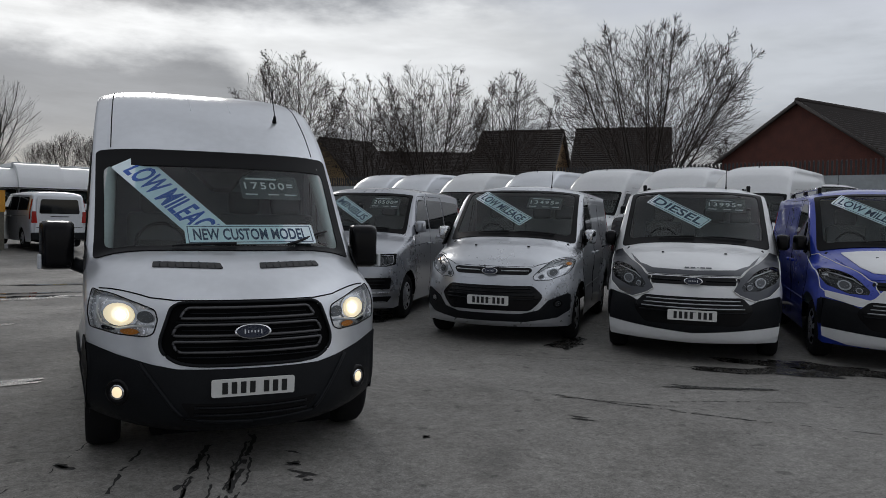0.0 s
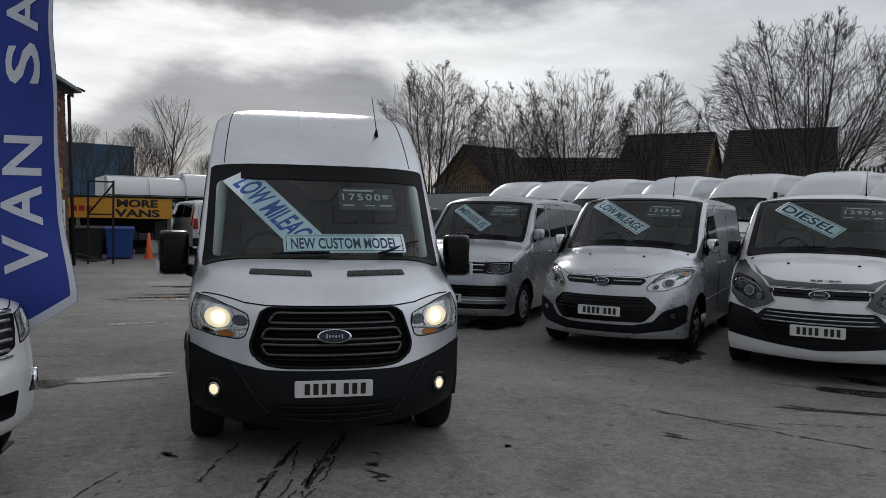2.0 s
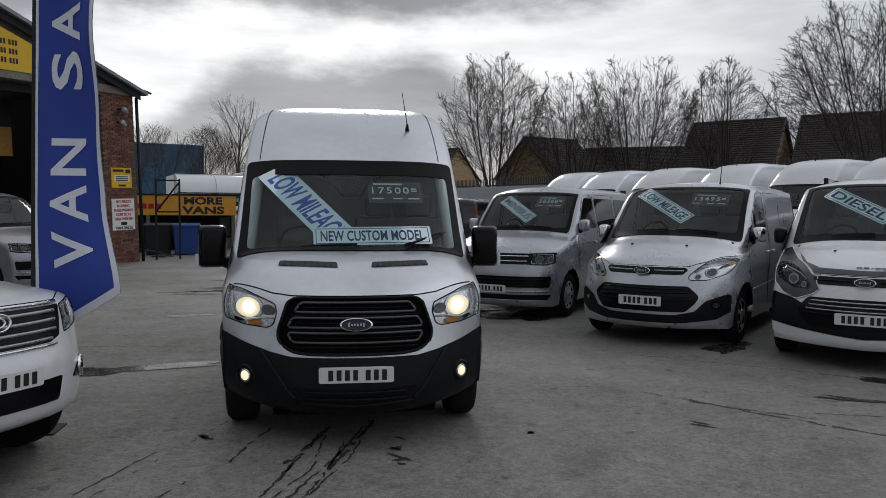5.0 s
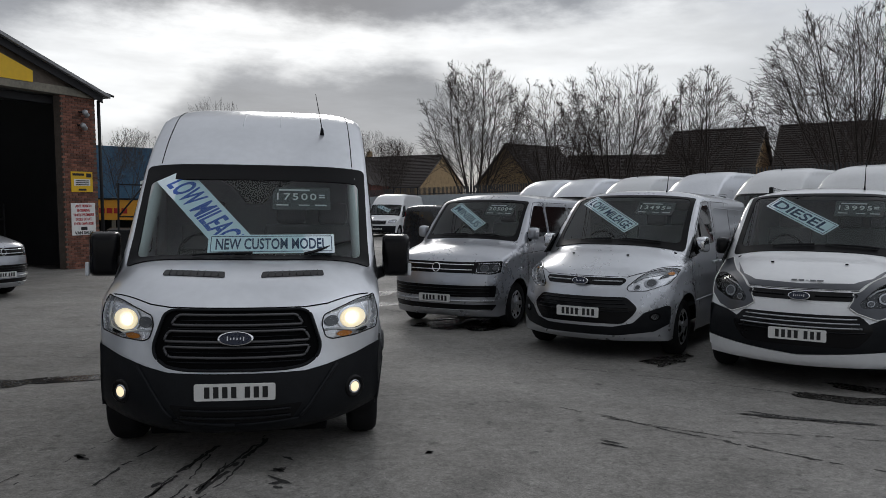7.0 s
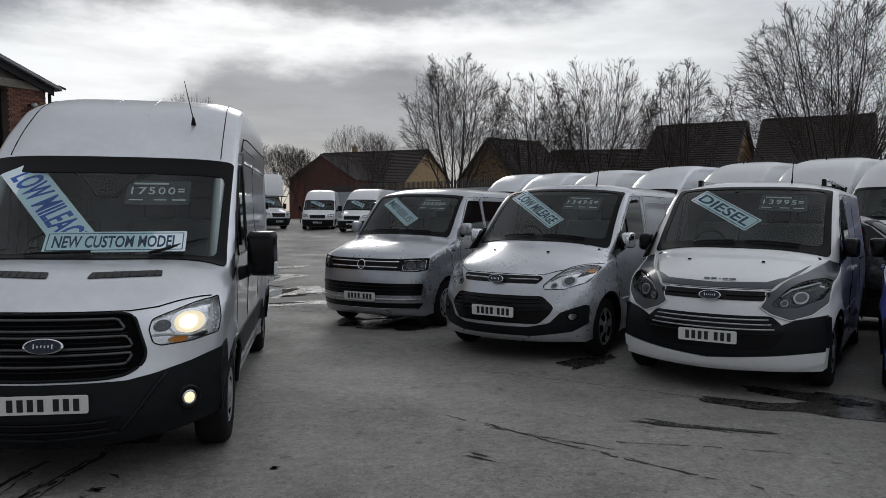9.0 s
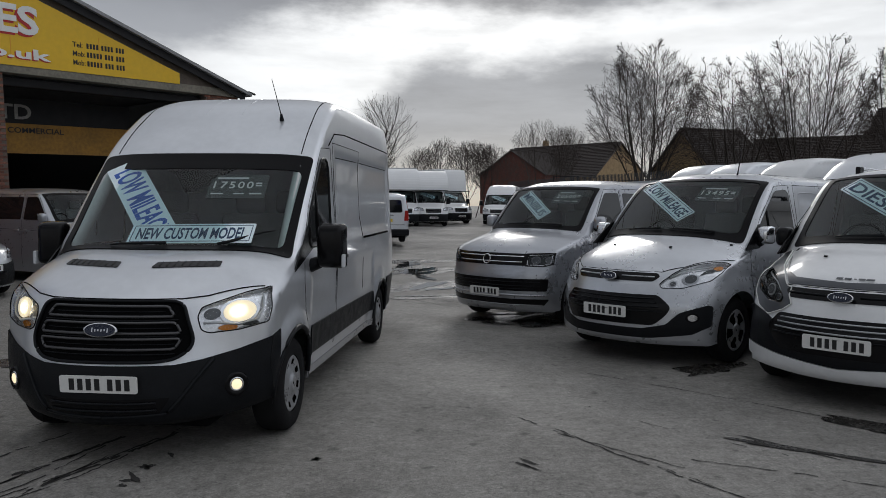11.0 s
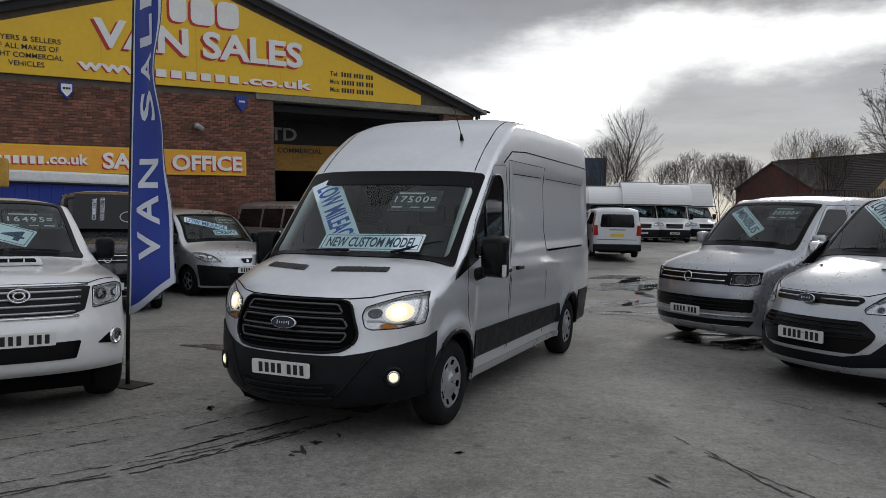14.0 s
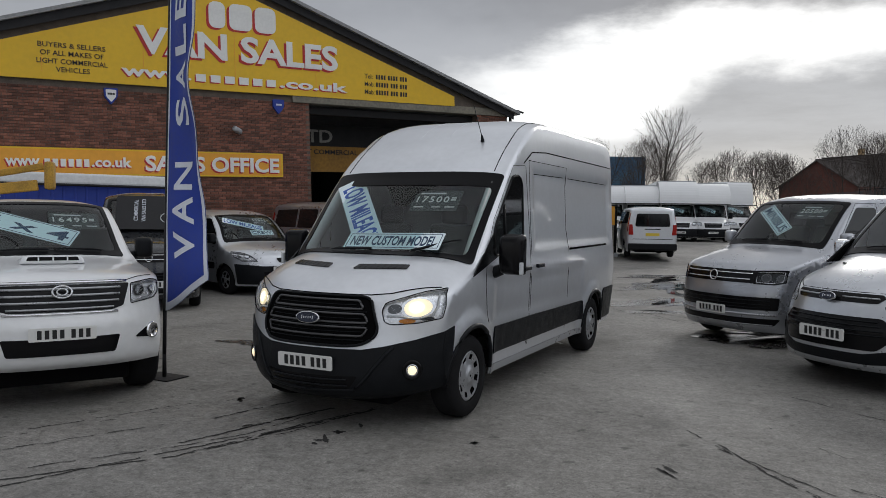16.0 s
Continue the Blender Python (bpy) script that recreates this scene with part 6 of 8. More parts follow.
def pool(name, c, a, b, turn, mat_, seed, z, label, cat):
    """An irregular film on the ground."""
    rnd = random.Random(seed)
    ph = [rnd.uniform(0, 6.28) for _ in range(6)]
    n = 56
    vs = [(c[0], c[1], z)]
    for k in range(n):
        g = 2 * math.pi * k / n
        r = 1 + 0.22 * math.sin(2 * g + ph[0]) + 0.18 * math.sin(3 * g + ph[1]) + 0.13 * math.sin(5 * g + ph[2]) + 0.09 * math.sin(9 * g + ph[3]) + 0.05 * math.sin(14 * g + ph[4])
        x, y = a * r * math.cos(g), b * r * math.sin(g)
        t = radians(turn)
        vs.append((c[0] + x * math.cos(t) - y * math.sin(t), c[1] + x * math.sin(t) + y * math.cos(t), z))
    o = new(name, mesh_of(name, vs, [(0, 1 + k, 1 + (k + 1) % n) for k in range(n)], mat_, False))
    tagged(o, label, cat, name + "s in the yard", "structure")


for n, (c, a, b, t) in enumerate((((6.6, 1.35), 0.8, 0.34, -50), ((4.75, 3.6), 0.45, 0.2, 48), ((2.9, 6.9), 0.5, 0.9, -42), ((0.9, 11.4), 1.7, 0.7, 60), ((0.1, 15.2), 1.8, 0.8, 75), ((1.4, 9.6), 0.9, 0.3, 20), ((-2.4, 10.8), 1.3, 0.3, 5), ((-2.45, 7.25), 0.35, 0.15, 10), ((2.93, 6.78), 0.6, 0.22, 50), ((5.96, 1.27), 0.75, 0.22, -35), ((-2.52, 3.07), 0.9, 0.22, 10), ((4.69, 0.87), 0.5, 0.05, -28), ((-0.3, 18.5), 1.4, 0.8, 40))):
    pool("damp_patch", c, a, b, t, DAMP, 80 + n, 0.003 + 0.0004 * n, "dark damp patch on the concrete", "damp patch")
for n, (c, a, b, t) in enumerate((((6.55, 1.45), 0.17, 0.10, -40), ((0.9, 11.6), 0.75, 0.22, 68), ((0.2, 15.2), 1.0, 0.28, 80), ((1.3, 11.0), 0.5, 0.12, 40), ((-0.3, 17.0), 0.8, 0.25, 70), ((3.0, 7.1), 0.14, 0.25, -30), ((1.0, 9.6), 0.5, 0.06, 15), ((-2.3, 11.0), 0.7, 0.1, 5), ((-0.37, 18.12), 0.55, 0.14, 70), ((-0.17, 15.37), 0.4, 0.08, 40), ((0.47, 14.57), 0.6, 0.16, 75), ((2.89, 6.87), 0.3, 0.12, 50), ((2.56, 7.47), 0.16, 0.08, 20), ((2.94, 6.75), 0.25, 0.1, 35), ((-1.99, 13.34), 0.9, 0.1, 5), ((-2.08, 11.60), 1.1, 0.06, 8), ((6.40, 1.37), 0.1, 0.06, -40), ((0.6, 13.3), 0.6, 0.14, 110))):
    pool("puddle", c, a, b, t, WATER, 120 + n, 0.009 + 0.0004 * n, "shallow puddle reflecting the sky", "puddle")
for n, (c, a, b) in enumerate((((0.28, 0.06), 0.06, 0.025), ((0.27, -0.2), 0.04, 0.02), ((1.34, 0.32), 0.035, 0.02), ((2.75, 0.33), 0.11, 0.014), ((-1.1, 0.48), 0.07, 0.025), ((0.33, 0.3), 0.06, 0.015), ((0.30, -0.15), 0.1, 0.02), ((1.34, 0.32), 0.03, 0.02), ((2.77, 0.41), 0.09, 0.015), ((0.28, 0.05), 0.05, 0.02), ((1.34, 0.30), 0.02, 0.015), ((-1.12, 0.52), 0.06, 0.03), ((0.29, -0.28), 0.03, 0.02), ((2.75, 0.34), 0.05, 0.01), ((4.6, 0.95), 0.32, 0.018))):
    pool("oil_spot", c, a, b, -45 if n > 2 else 20, TAR, 150 + n, 0.0046, "dark oily spot on the concrete", "stain")
for n in range(12):
    rnd = random.Random(200 + n)
    o = new("paper_scrap", slab("paper_scrap", [(0, 0), (0.07, 0.01), (0.06, 0.05), (0.01, 0.04)], 0.002, PLATEW))
    o.matrix_basis = pose(0.15 + rnd.uniform(-0.1, 0.5), 4.7 + rnd.uniform(-0.5, 0.8), 0.006, -90 + rnd.uniform(-6, 6), 0, rnd.uniform(0, 360))
    tagged(o, "small white paper scrap on the ground", "litter", "paper scraps")

# ---- the sales building ----
WALL_D = Vector((0.4995, 0.8658, 0.0298)).normalized()
WALL_N = WALL_D.cross(UP).normalized()
WALL_AT = Matrix((WALL_D, -WALL_N, UP)).transposed().to_4x4()
WALL_AT.translation = Vector((-6.35, 20.42, 0.0))      # foot of the building's right-hand corner; x runs along the wall, y into it
EAVE, SPAN, RISE = 5.42, 18.6, 3.22




def brick_mat():
    m = pbr("red_brick", (0.175, 0.074, 0.05), 0.85, 0.0, 0.45, 3.0, bump=0.4, bscale=90, island=True)
    return m


BRICK = brick_mat()


def brick_mass():
    m = pbr("red_brick_mass", (0.175, 0.074, 0.05), 0.85, 0.0, 0.4, 3.0, bump=0.4, bscale=90)
    nt = m.node_tree
    geo = nt.nodes.new("ShaderNodeNewGeometry")
    hsv = nt.nodes.new("ShaderNodeHueSaturation")
    mr = nt.nodes.new("ShaderNodeMapRange")
    mr.inputs[3].default_value, mr.inputs[4].default_value = 0.55, 1.4
    nt.links.new(geo.outputs["Random Per Island"], mr.inputs[0])
    nt.links.new(mr.outputs[0], hsv.inputs["Value"])
    b = nt.nodes["Principled BSDF"]
    src = b.inputs["Base Color"].links[0].from_socket
    nt.links.new(src, hsv.inputs["Color"])
    nt.links.new(hsv.outputs[0], b.inputs["Base Color"])
    return m


BRICKS = brick_mass()
MORTAR = pbr("mortar", (0.12, 0.098, 0.082), 0.95, 0.0, 0.25, 5, bump=0.3, bscale=120)
YELLOW = pbr("sign_yellow", (0.76, 0.47, 0.012), 0.45, 0.0, 0.05, 0.8, rvar=0.08)
ORANGE = pbr("sign_amber", (0.78, 0.36, 0.03), 0.45, 0.0, 0.06, 0.8)
SIGNWHITE = pbr("sign_white", (0.78, 0.78, 0.76), 0.5, 0.0, 0.05, 1.5)
# inner sign: faded amber and white, lowered further to stand for bay shade
SHADEDAMBER = pbr("faded_shaded_amber", (0.36, 0.19, 0.035), 0.7, 0.0, 0.25, 1.2, bump=0.1)
SHADEDWHITE = pbr("shaded_white", (0.30, 0.29, 0.27), 0.7, 0.0, 0.25, 2)
SIGNRED = pbr("sign_red", (0.45, 0.02, 0.02), 0.5, 0.0, 0.1, 2)
ROOFEDGE = pbr("roof_sheet", (0.27, 0.275, 0.28), 0.6, 0.2, 0.2, 2, bump=0.1)
LINTEL = pbr("concrete_lintel", (0.20, 0.185, 0.15), 0.85, 0.0, 0.25, 1.5, bump=0.3)
# dark steel; the bay walls share it, near black for the shade inside
DARKWOOD = pbr("dark_steel_and_bay_shade", (0.024, 0.024, 0.026), 0.6, 0.2, 0.3, 3, spec=0.25)
# floor colour darkened to carry the bay's interior shade
SHADEDFLOOR = pbr("shaded_floor", (0.04, 0.036, 0.032), 0.6, 0.0, 0.3, 1.5)
NAVY = pbr("banner_blue", (0.018, 0.045, 0.30), 0.65, 0.0, 0.10, 3, bump=0.15, bscale=20)
BANNERWHITE = pbr("banner_white", (0.66, 0.69, 0.76), 0.7, 0.0, 0.06, 3)
STEEL = pbr("galvanised", (0.42, 0.44, 0.46), 0.5, 0.6, 0.15, 4)
BLUEBIN = pbr("blue_bin", (0.015, 0.06, 0.26), 0.45, 0.0, 0.12, 4)
BLACKBIN = pbr("black_bin", (0.02, 0.022, 0.024), 0.5, 0.0, 0.12, 4)
CONE = pbr("cone_orange", (0.75, 0.12, 0.02), 0.5, 0.0, 0.08, 5)
APEX = -9.6


def web_address(sign, x0, x1, z, h, drop):
    """The web address: its common ends lettered, the trade name between as plain bars."""
    w = x1 - x0
    for mt, y, q in ((SIGNRED, -0.006, drop), (SIGNWHITE, -0.014, 0.0)):
        for text, a, b, hh, dz in (("www.", 0.0, 0.275, 0.74, -0.13), (".co.uk", 0.665, 1.0, 1.0, 0.0)):
            part("lettering", words("lettering", text, mt, (b - a) * w, h * hh, 0.004, 0.03), sign, "white letters edged red", pose(x0 + (a + b) / 2 * w - q, y, z + dz * h - q))
        for k in range(6):
            part("address_bar", bars("address_bar", [(0, 0, 0.042 * w, h * 0.74)], mt, 0.004), sign, m=pose(x0 + (0.315 + 0.062 * k) * w - q, y, z - 0.13 * h - q))


def make_building():
    b = new("sales_building")
    b.matrix_basis = WALL_AT
    tagged(b, "red-brick workshop with yellow gable sign and open bay", "building")
    left, D = -19.2, 16.0
    # mortar backing: left block, right pier, gable above the bay
    def wall(nm, poly):
        part(nm, slab(nm, poly, 0.3, MORTAR), b, "mortared wall core")
    top = lambda s: EAVE + RISE * (1 - abs(s - APEX) / 9.6)
    wall("wall", [(left, -0.4), (-7.5, -0.4), (-7.5, EAVE - 0.1), (left, EAVE - 0.1)])
    wall("wall", [(-1.28, -0.4), (0, -0.4), (0, EAVE - 0.1), (-1.28, EAVE - 0.1)])
    wall("gable", [(left, EAVE - 0.1), (0, EAVE - 0.1), (0, EAVE), (APEX, EAVE + RISE), (left, EAVE)])
    # side and back walls near black: the unlit bay put into their colour
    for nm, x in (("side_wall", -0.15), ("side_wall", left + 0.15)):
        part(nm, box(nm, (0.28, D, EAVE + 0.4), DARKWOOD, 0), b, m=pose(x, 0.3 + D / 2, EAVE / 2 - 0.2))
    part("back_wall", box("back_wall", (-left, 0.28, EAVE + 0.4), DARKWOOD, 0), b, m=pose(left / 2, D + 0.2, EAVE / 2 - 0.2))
    part("bay_floor", box("bay_floor", (-left - 0.6, D - 0.5, 0.04), SHADEDFLOOR, 0), b, "workshop floor with the bay shade in its colour", pose(left / 2, D / 2 + 0.2, 0.03))
    # roof sheets with overhanging barge
    for sg, x1 in ((1, 0.35), (-1, left - 0.35)):
        vs, n = [], 40
        run = (x1 - APEX)
        slope = RISE / 9.6
        for k in range(n + 1):
            x = APEX + run * k / n
            z = EAVE + RISE + 0.10 - slope * abs(x - APEX)
            vs += [(x, -0.32, z), (x, D + 0.4, z), (x, -0.32, z - 0.10), (x, D + 0.4, z - 0.10)]
        fs = []
        for k in range(n):
            a, c = 4 * k, 4 * (k + 1)
            fs += [(a, c, c + 1, a + 1), (a + 2, a + 3, c + 3, c + 2), (a, a + 2, c + 2, c)]
        fs += [(4 * n, 4 * n + 2, 4 * n + 3, 4 * n + 1)]
        part("roof", mesh_of("roof", vs, fs, ROOFEDGE, False), b, "grey sheet roof")
        x0 = 0.15 if sg > 0 else left - 0.15
        pts = [(APEX, 0), (x0, 0)]
        part("bargeboard", slab("bargeboard", [(APEX, EAVE + RISE + 0.02), (APEX, EAVE + RISE - 0.24), (x0, EAVE - 0.24 - slope * 0.1), (x0, EAVE + 0.02 - slope * 0.1)], 0.04, DARKWOOD), b, "dark bargeboard under the roof edge", pose(0, -0.2, 0))
    # lintel over the bay and a steel beam under it
    part("lintel", box("lintel", (7.9, 0.36, 0.24), LINTEL, 0.01), b, "weathered concrete lintel", pose(-4.1, 0.10, EAVE - 0.05))
    part("shutter_box", box("shutter_box", (6.4, 0.3, 0.22), DARKWOOD, 0.02), b, "dark roller shutter box", pose(-4.48, 0.45, EAVE - 0.33))
    # gable sign, in panels
    sl = RISE / 9.6
    pan = [(-16.9, -0.03), (-2.3, 0.05), (-2.3, 0.37), (APEX, 2.80), (-16.9, 0.37)]
    sgn = part("gable_sign", slab("gable_sign", [(x, EAVE + z) for x, z in pan], 0.05, YELLOW), b, "yellow gable sign with white and dark lettering", pose(0, -0.10, 0))
    for x in (-14.6, -12.2, -9.75, -7.3, -4.9):
        hh = 2.3 * (1 - abs(x - APEX) / 7.6)
        part("panel_joint", box("panel_joint", (0.012, 0.01, hh), ORANGE, 0), sgn, m=pose(x, -0.003, EAVE + 0.16 + hh / 2))

    def shadowed(text, s, h, w, ht, weight=0.035, dx=0.07):
        a = part("lettering_shadow", words("lettering_shadow", text, SIGNRED, w, ht, 0.006, weight), sgn, "red letter shadow", pose(s - dx, -0.008, EAVE + h - dx * 0.8))
        a = part("lettering", words("lettering", text, SIGNWHITE, w, ht, 0.008, weight), sgn, "white letters", pose(s, -0.02, EAVE + h))
    shadowed("VAN SALES", -9.47, 1.20, 5.8, 0.74, 0.03)
    # the trade name above, as plain shapes
    for s, w in ((-10.22, 0.46), (-9.55, 0.66), (-8.83, 0.62)):
        for mt, d, dx in ((SIGNRED, -0.006, -0.07), (SIGNWHITE, -0.016, 0.0)):
            part("name_block", slab("name_block", rounded([(-w / 2, -0.36), (w / 2, -0.36), (w / 2, 0.36), (-w / 2, 0.36)], 0.2, 5), 0.01, mt), sgn, "plain trade name shape", pose(s + dx, d, EAVE + 2.08 + dx * 0.8))
    # web address, as plain bars
    web_address(sgn, -12.76, -6.27, EAVE + 0.35, 0.27, 0.03)
    for k, tx in enumerate(("BUYERS & SELLERS", "OF ALL MAKES OF", "LIGHT COMMERCIAL", "VEHICLES")):
        part("lettering", words("lettering", tx, INK, (1.55, 1.45, 1.62, 0.78)[k], 0.125, 0.004, 0.004), sgn, "dark letters", pose(-13.9, -0.008, EAVE + 0.84 - 0.20 * k))
    for k in range(3):
        z = EAVE + 0.78 - 0.24 * k
        part("lettering", words("lettering", ("Tel:", "Mob:")[k > 0], INK, (0.28, 0.34)[k > 0], 0.14, 0.004, 0.004), sgn, "dark letters", pose(-5.5 - 0.03 * (k == 0), -0.008, z))
        bar_row("phone_bar", [(-5.24 + 0.094 * n + 0.06 * (n > 3 + (k > 0)) + 0.06 * (n > 7), z, 0.06, 0.14) for n in range(11)], INK, sgn, pose(0, -0.004, 0))
    # office sign
    osn = part("office_sign", slab("office_sign", [(-17.6, -0.34), (-8.40, -0.34), (-8.40, 0.34), (-17.6, 0.34)], 0.05, ORANGE), b, "amber office sign with white letters", pose(0, -0.07, 3.385))
    part("sign_edge", bars("sign_edge", [(-13.0, 0.32, 9.1, 0.04), (-13.0, -0.32, 9.1, 0.04), (-8.43, 0, 0.04, 0.66)], YELLOW), osn, m=pose(0, -0.004, 0))
    for mt, d, dx in ((SIGNRED, -0.004, -0.035), (SIGNWHITE, -0.012, 0.0)):
        part("lettering", words("lettering", "SALES OFFICE", mt, 3.72, 0.42, 0.006, 0.03), osn, "white letters edged red", pose(-10.38 + dx, d, -0.01 + dx))
    web_address(osn, -15.48, -12.58, 0.0, 0.26, 0.03)
    # sign hung inside the bay, its amber and white darkened for the shade there
    ins = part("inner_sign", slab("inner_sign", [(-7.6, 0), (-2.6, 0), (-2.6, 1.55), (-7.6, 1.55)], 0.04, SHADEDAMBER), b, "faded amber trade sign, darkened for the shade inside the bay", pose(0, 2.2, 3.35))
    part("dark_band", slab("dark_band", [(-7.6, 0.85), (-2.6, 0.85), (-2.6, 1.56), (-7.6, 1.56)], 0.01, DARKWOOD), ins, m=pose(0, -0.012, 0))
    part("lettering", words("lettering", "LTD", SHADEDWHITE, 1.25, 0.42, 0.004, 0.02), ins, "pale letters", pose(-6.35, -0.02, 1.18))
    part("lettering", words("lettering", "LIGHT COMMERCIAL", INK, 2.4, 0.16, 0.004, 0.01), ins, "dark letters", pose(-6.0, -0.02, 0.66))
    # notices on the pier
    yn = part("camera_notice", slab("camera_notice", [(-0.41, -0.31), (0.41, -0.31), (0.41, 0.31), (-0.41, 0.31)], 0.02, YELLOW), b, "yellow camera warning notice", pose(-0.63, -0.03, 2.68))
    part("notice_panel", bars("notice_panel", [(0, 0.0, 0.62, 0.2)], SIGNWHITE), yn, m=pose(0, -0.004, -0.02))
    part("notice_bars", bars("notice_bars", [(-0.14, 0.22, 0.44, 0.07), (0.26, 0.2, 0.2, 0.12), (0, 0.03, 0.5, 0.03), (0, -0.03, 0.5, 0.03), (0, -0.09, 0.5, 0.03), (0, -0.24, 0.3, 0.06)], INK), yn, m=pose(0, -0.008, 0))
    wn = part("entry_notice", slab("entry_notice", [(-0.46, -0.49), (0.46, -0.49), (0.46, 0.49), (-0.46, 0.49)], 0.02, SIGNWHITE), b, "white entry notice with red letters", pose(-0.62, -0.03, 1.54))
    for k, tx in enumerate(("ANY PERSON", "ENTERING", "THESE PREMISES", "DOES SO AT", "THEIR OWN RISK")):
        part("lettering", words("lettering", tx, SIGNRED, (0.62, 0.5, 0.8, 0.62, 0.78)[k], 0.085, 0.003, 0.02), wn, "red letters", pose(0, -0.004, 0.40 - 0.135 * k))
    part("lettering", words("lettering", "VAN SALES", INK, 0.72, 0.1, 0.003, 0.02), wn, "dark letters", pose(0, -0.004, -0.42))
    part("name_bar", bars("name_bar", [(0, -0.29, 0.24, 0.1)], INK), wn, m=pose(0, -0.004, 0))
    # alarm boxes and cameras
    for s, mt in ((-13.03, SIGNWHITE), (-8.49, NAVY)):
        sp = slab("alarm_box", rounded([(-0.17, 0.2), (0.17, 0.2), (0.16, -0.02), (0, -0.22), (-0.16, -0.02)], 0.03), 0.09, NAVY)
        a = part("alarm_box", sp, b, "shield-shaped alarm box", pose(s, -0.10, EAVE - 0.33))
        part("face", slab("face", rounded([(-0.13, 0.16), (0.13, 0.16), (0.12, -0.02), (0, -0.16), (-0.12, -0.02)], 0.03), 0.01, mt), a, m=pose(0, -0.008, 0))
        part("face_bar", bars("face_bar", [(-0.06, 0.05, 0.05, 0.05), (0, 0.05, 0.05, 0.05), (0.06, 0.05, 0.05, 0.05)], INK if mt is SIGNWHITE else BANNERWHITE), a, m=pose(0, -0.012, 0))
    for s, hh, out in ((-9.75, 4.35, 0.05), (-0.55, 4.75, 0.12), (-0.62, 4.35, 0.1)):
        c = part("security_camera", lathe("security_camera", [(0.001, -0.14), (0.07, -0.14), (0.08, -0.1), (0.08, 0.12), (0.06, 0.15), (0.001, 0.15)], STEEL, 16), b, "pale security camera", pose(s, -out - 0.08, hh, 0, 20, 30))
        part("bracket", tube("bracket", [(0, 0, 0), (0, 0.12, 0.05), (0, 0.22, 0.06)], 0.025, 0.03, DARKWOOD, 6), c)
    part("eave_arm", tube("eave_arm", [(0.0, -0.1, EAVE - 0.1), (0.3, -0.25, EAVE + 0.02), (0.5, -0.3, EAVE - 0.04)], 0.05, 0.035, DARKWOOD, 8), b, "dark camera arm at the eaves")
    part("downpipe", tube("downpipe", [(0.1, -0.06, 0.0), (0.1, -0.06, EAVE - 0.2)], 0.05, 0.05, DARKWOOD, 8), b, "dark downpipe at the corner")
    return b


building = make_building()


def shelf_rack(at):
    r = new("tool_rack")
    r.matrix_basis = at
    tagged(r, "cluttered steel tool rack inside the workshop bay", "rack")
    for x in (-1.2, 1.2):
        for y in (0, 0.5):
            part("post", box("post", (0.05, 0.05, 2.0), DARKWOOD, 0.005), r, m=pose(x, y, 1.0))
    rnd = random.Random(4)
    for z in (0.35, 0.95, 1.5):
        part("shelf", box("shelf", (2.5, 0.55, 0.04), DARKWOOD, 0.005), r, m=pose(0, 0.25, z))
        for k in range(9):
            w, hh = rnd.uniform(0.12, 0.28), rnd.uniform(0.12, 0.34)
            part("box", box("box", (w, 0.3, hh), rnd.choice((BLUEBIN, STEEL, SIGNRED, LINTEL, DARKWOOD, CARDBLUE)), 0.01), r, "stored tin or box", pose(-1.05 + 0.26 * k, 0.2, z + 0.02 + hh / 2))


shelf_rack(WALL_AT @ pose(-2.6, 2.4, 0.05))
shelf_rack(WALL_AT @ pose(-5.4, 2.6, 0.05))




# ---- the van in the middle of the yard ----
hero = make_transit(True)
low = dealer_sign("LOW MILEAGE", 1.10, 0.285, CARDBLUE, None, 0.02, 0.84)
on_screen(hero, TRANSIT, low, -0.395, TRANSIT.vz(1.765), 54, 0.03, "long pale low mileage strip slanted behind a windscreen")
new_model = dealer_sign("NEW CUSTOM MODEL", 0.98, 0.215, CARDDARK, CARDDARK, 0.016)
on_screen(hero, TRANSIT, new_model, 0.17, TRANSIT.vz(1.50), -2, 0.012, "pale framed card lettered new custom model")
on_screen(hero, TRANSIT, price_card("17500"), 0.40, TRANSIT.vz(1.885), -2, 0.03, "black price card behind a windscreen", "price cards")

# ---- the row for sale ----
make_t6(pose(2.27, 6.38, 0, 0, 0, -38) @ Matrix.Diagonal((1.03, 1.03, 1.08, 1)), SILVER_DEEP)
make_custom(pose(3.68, 3.86, 0, 0, 0, -42), SILVER_MID, "silver compact van with a low mileage sign", "LOW MILEAGE", "13495")
make_custom(pose(5.37, 1.98, 0, 0, 0, -42), WHITE, "white compact van with dark grey livery panels", "DIESEL", "13995", GREY, WHITE, True)
blue_van = make_custom(pose(7.42, 0.55, 0, 0, 0, -40), BLUE, "blue compact van with a white bonnet and lip", "LOW MILEAGE", "13995", BLUE, WHITE, True)
part("bonnet_panel", CUSTOM.patch("bonnet_panel", densify(rounded(CUSTOM.xz([(-0.66, 1.235), (0.66, 1.235), (0.56, 1.08), (0.46, 1.015), (0.0, 1.0), (-0.46, 1.015), (-0.56, 1.08)]), 0.02), 0.05), WHITE, 0.010, 0.008, 0.05), blue_van, "white bonnet panel")
part("nose_panel", CUSTOM.patch("nose_panel", densify(rounded(CUSTOM.xz([(-0.40, 0.84), (0.40, 0.84), (0.50, 0.73), (0.90, 0.80), (0.90, 0.73), (0.62, 0.66), (-0.62, 0.66), (-0.90, 0.73), (-0.90, 0.80), (-0.50, 0.73)]), 0.01), 0.05), WHITE, 0.011, 0.008, 0.05), blue_van, "white nose panel")

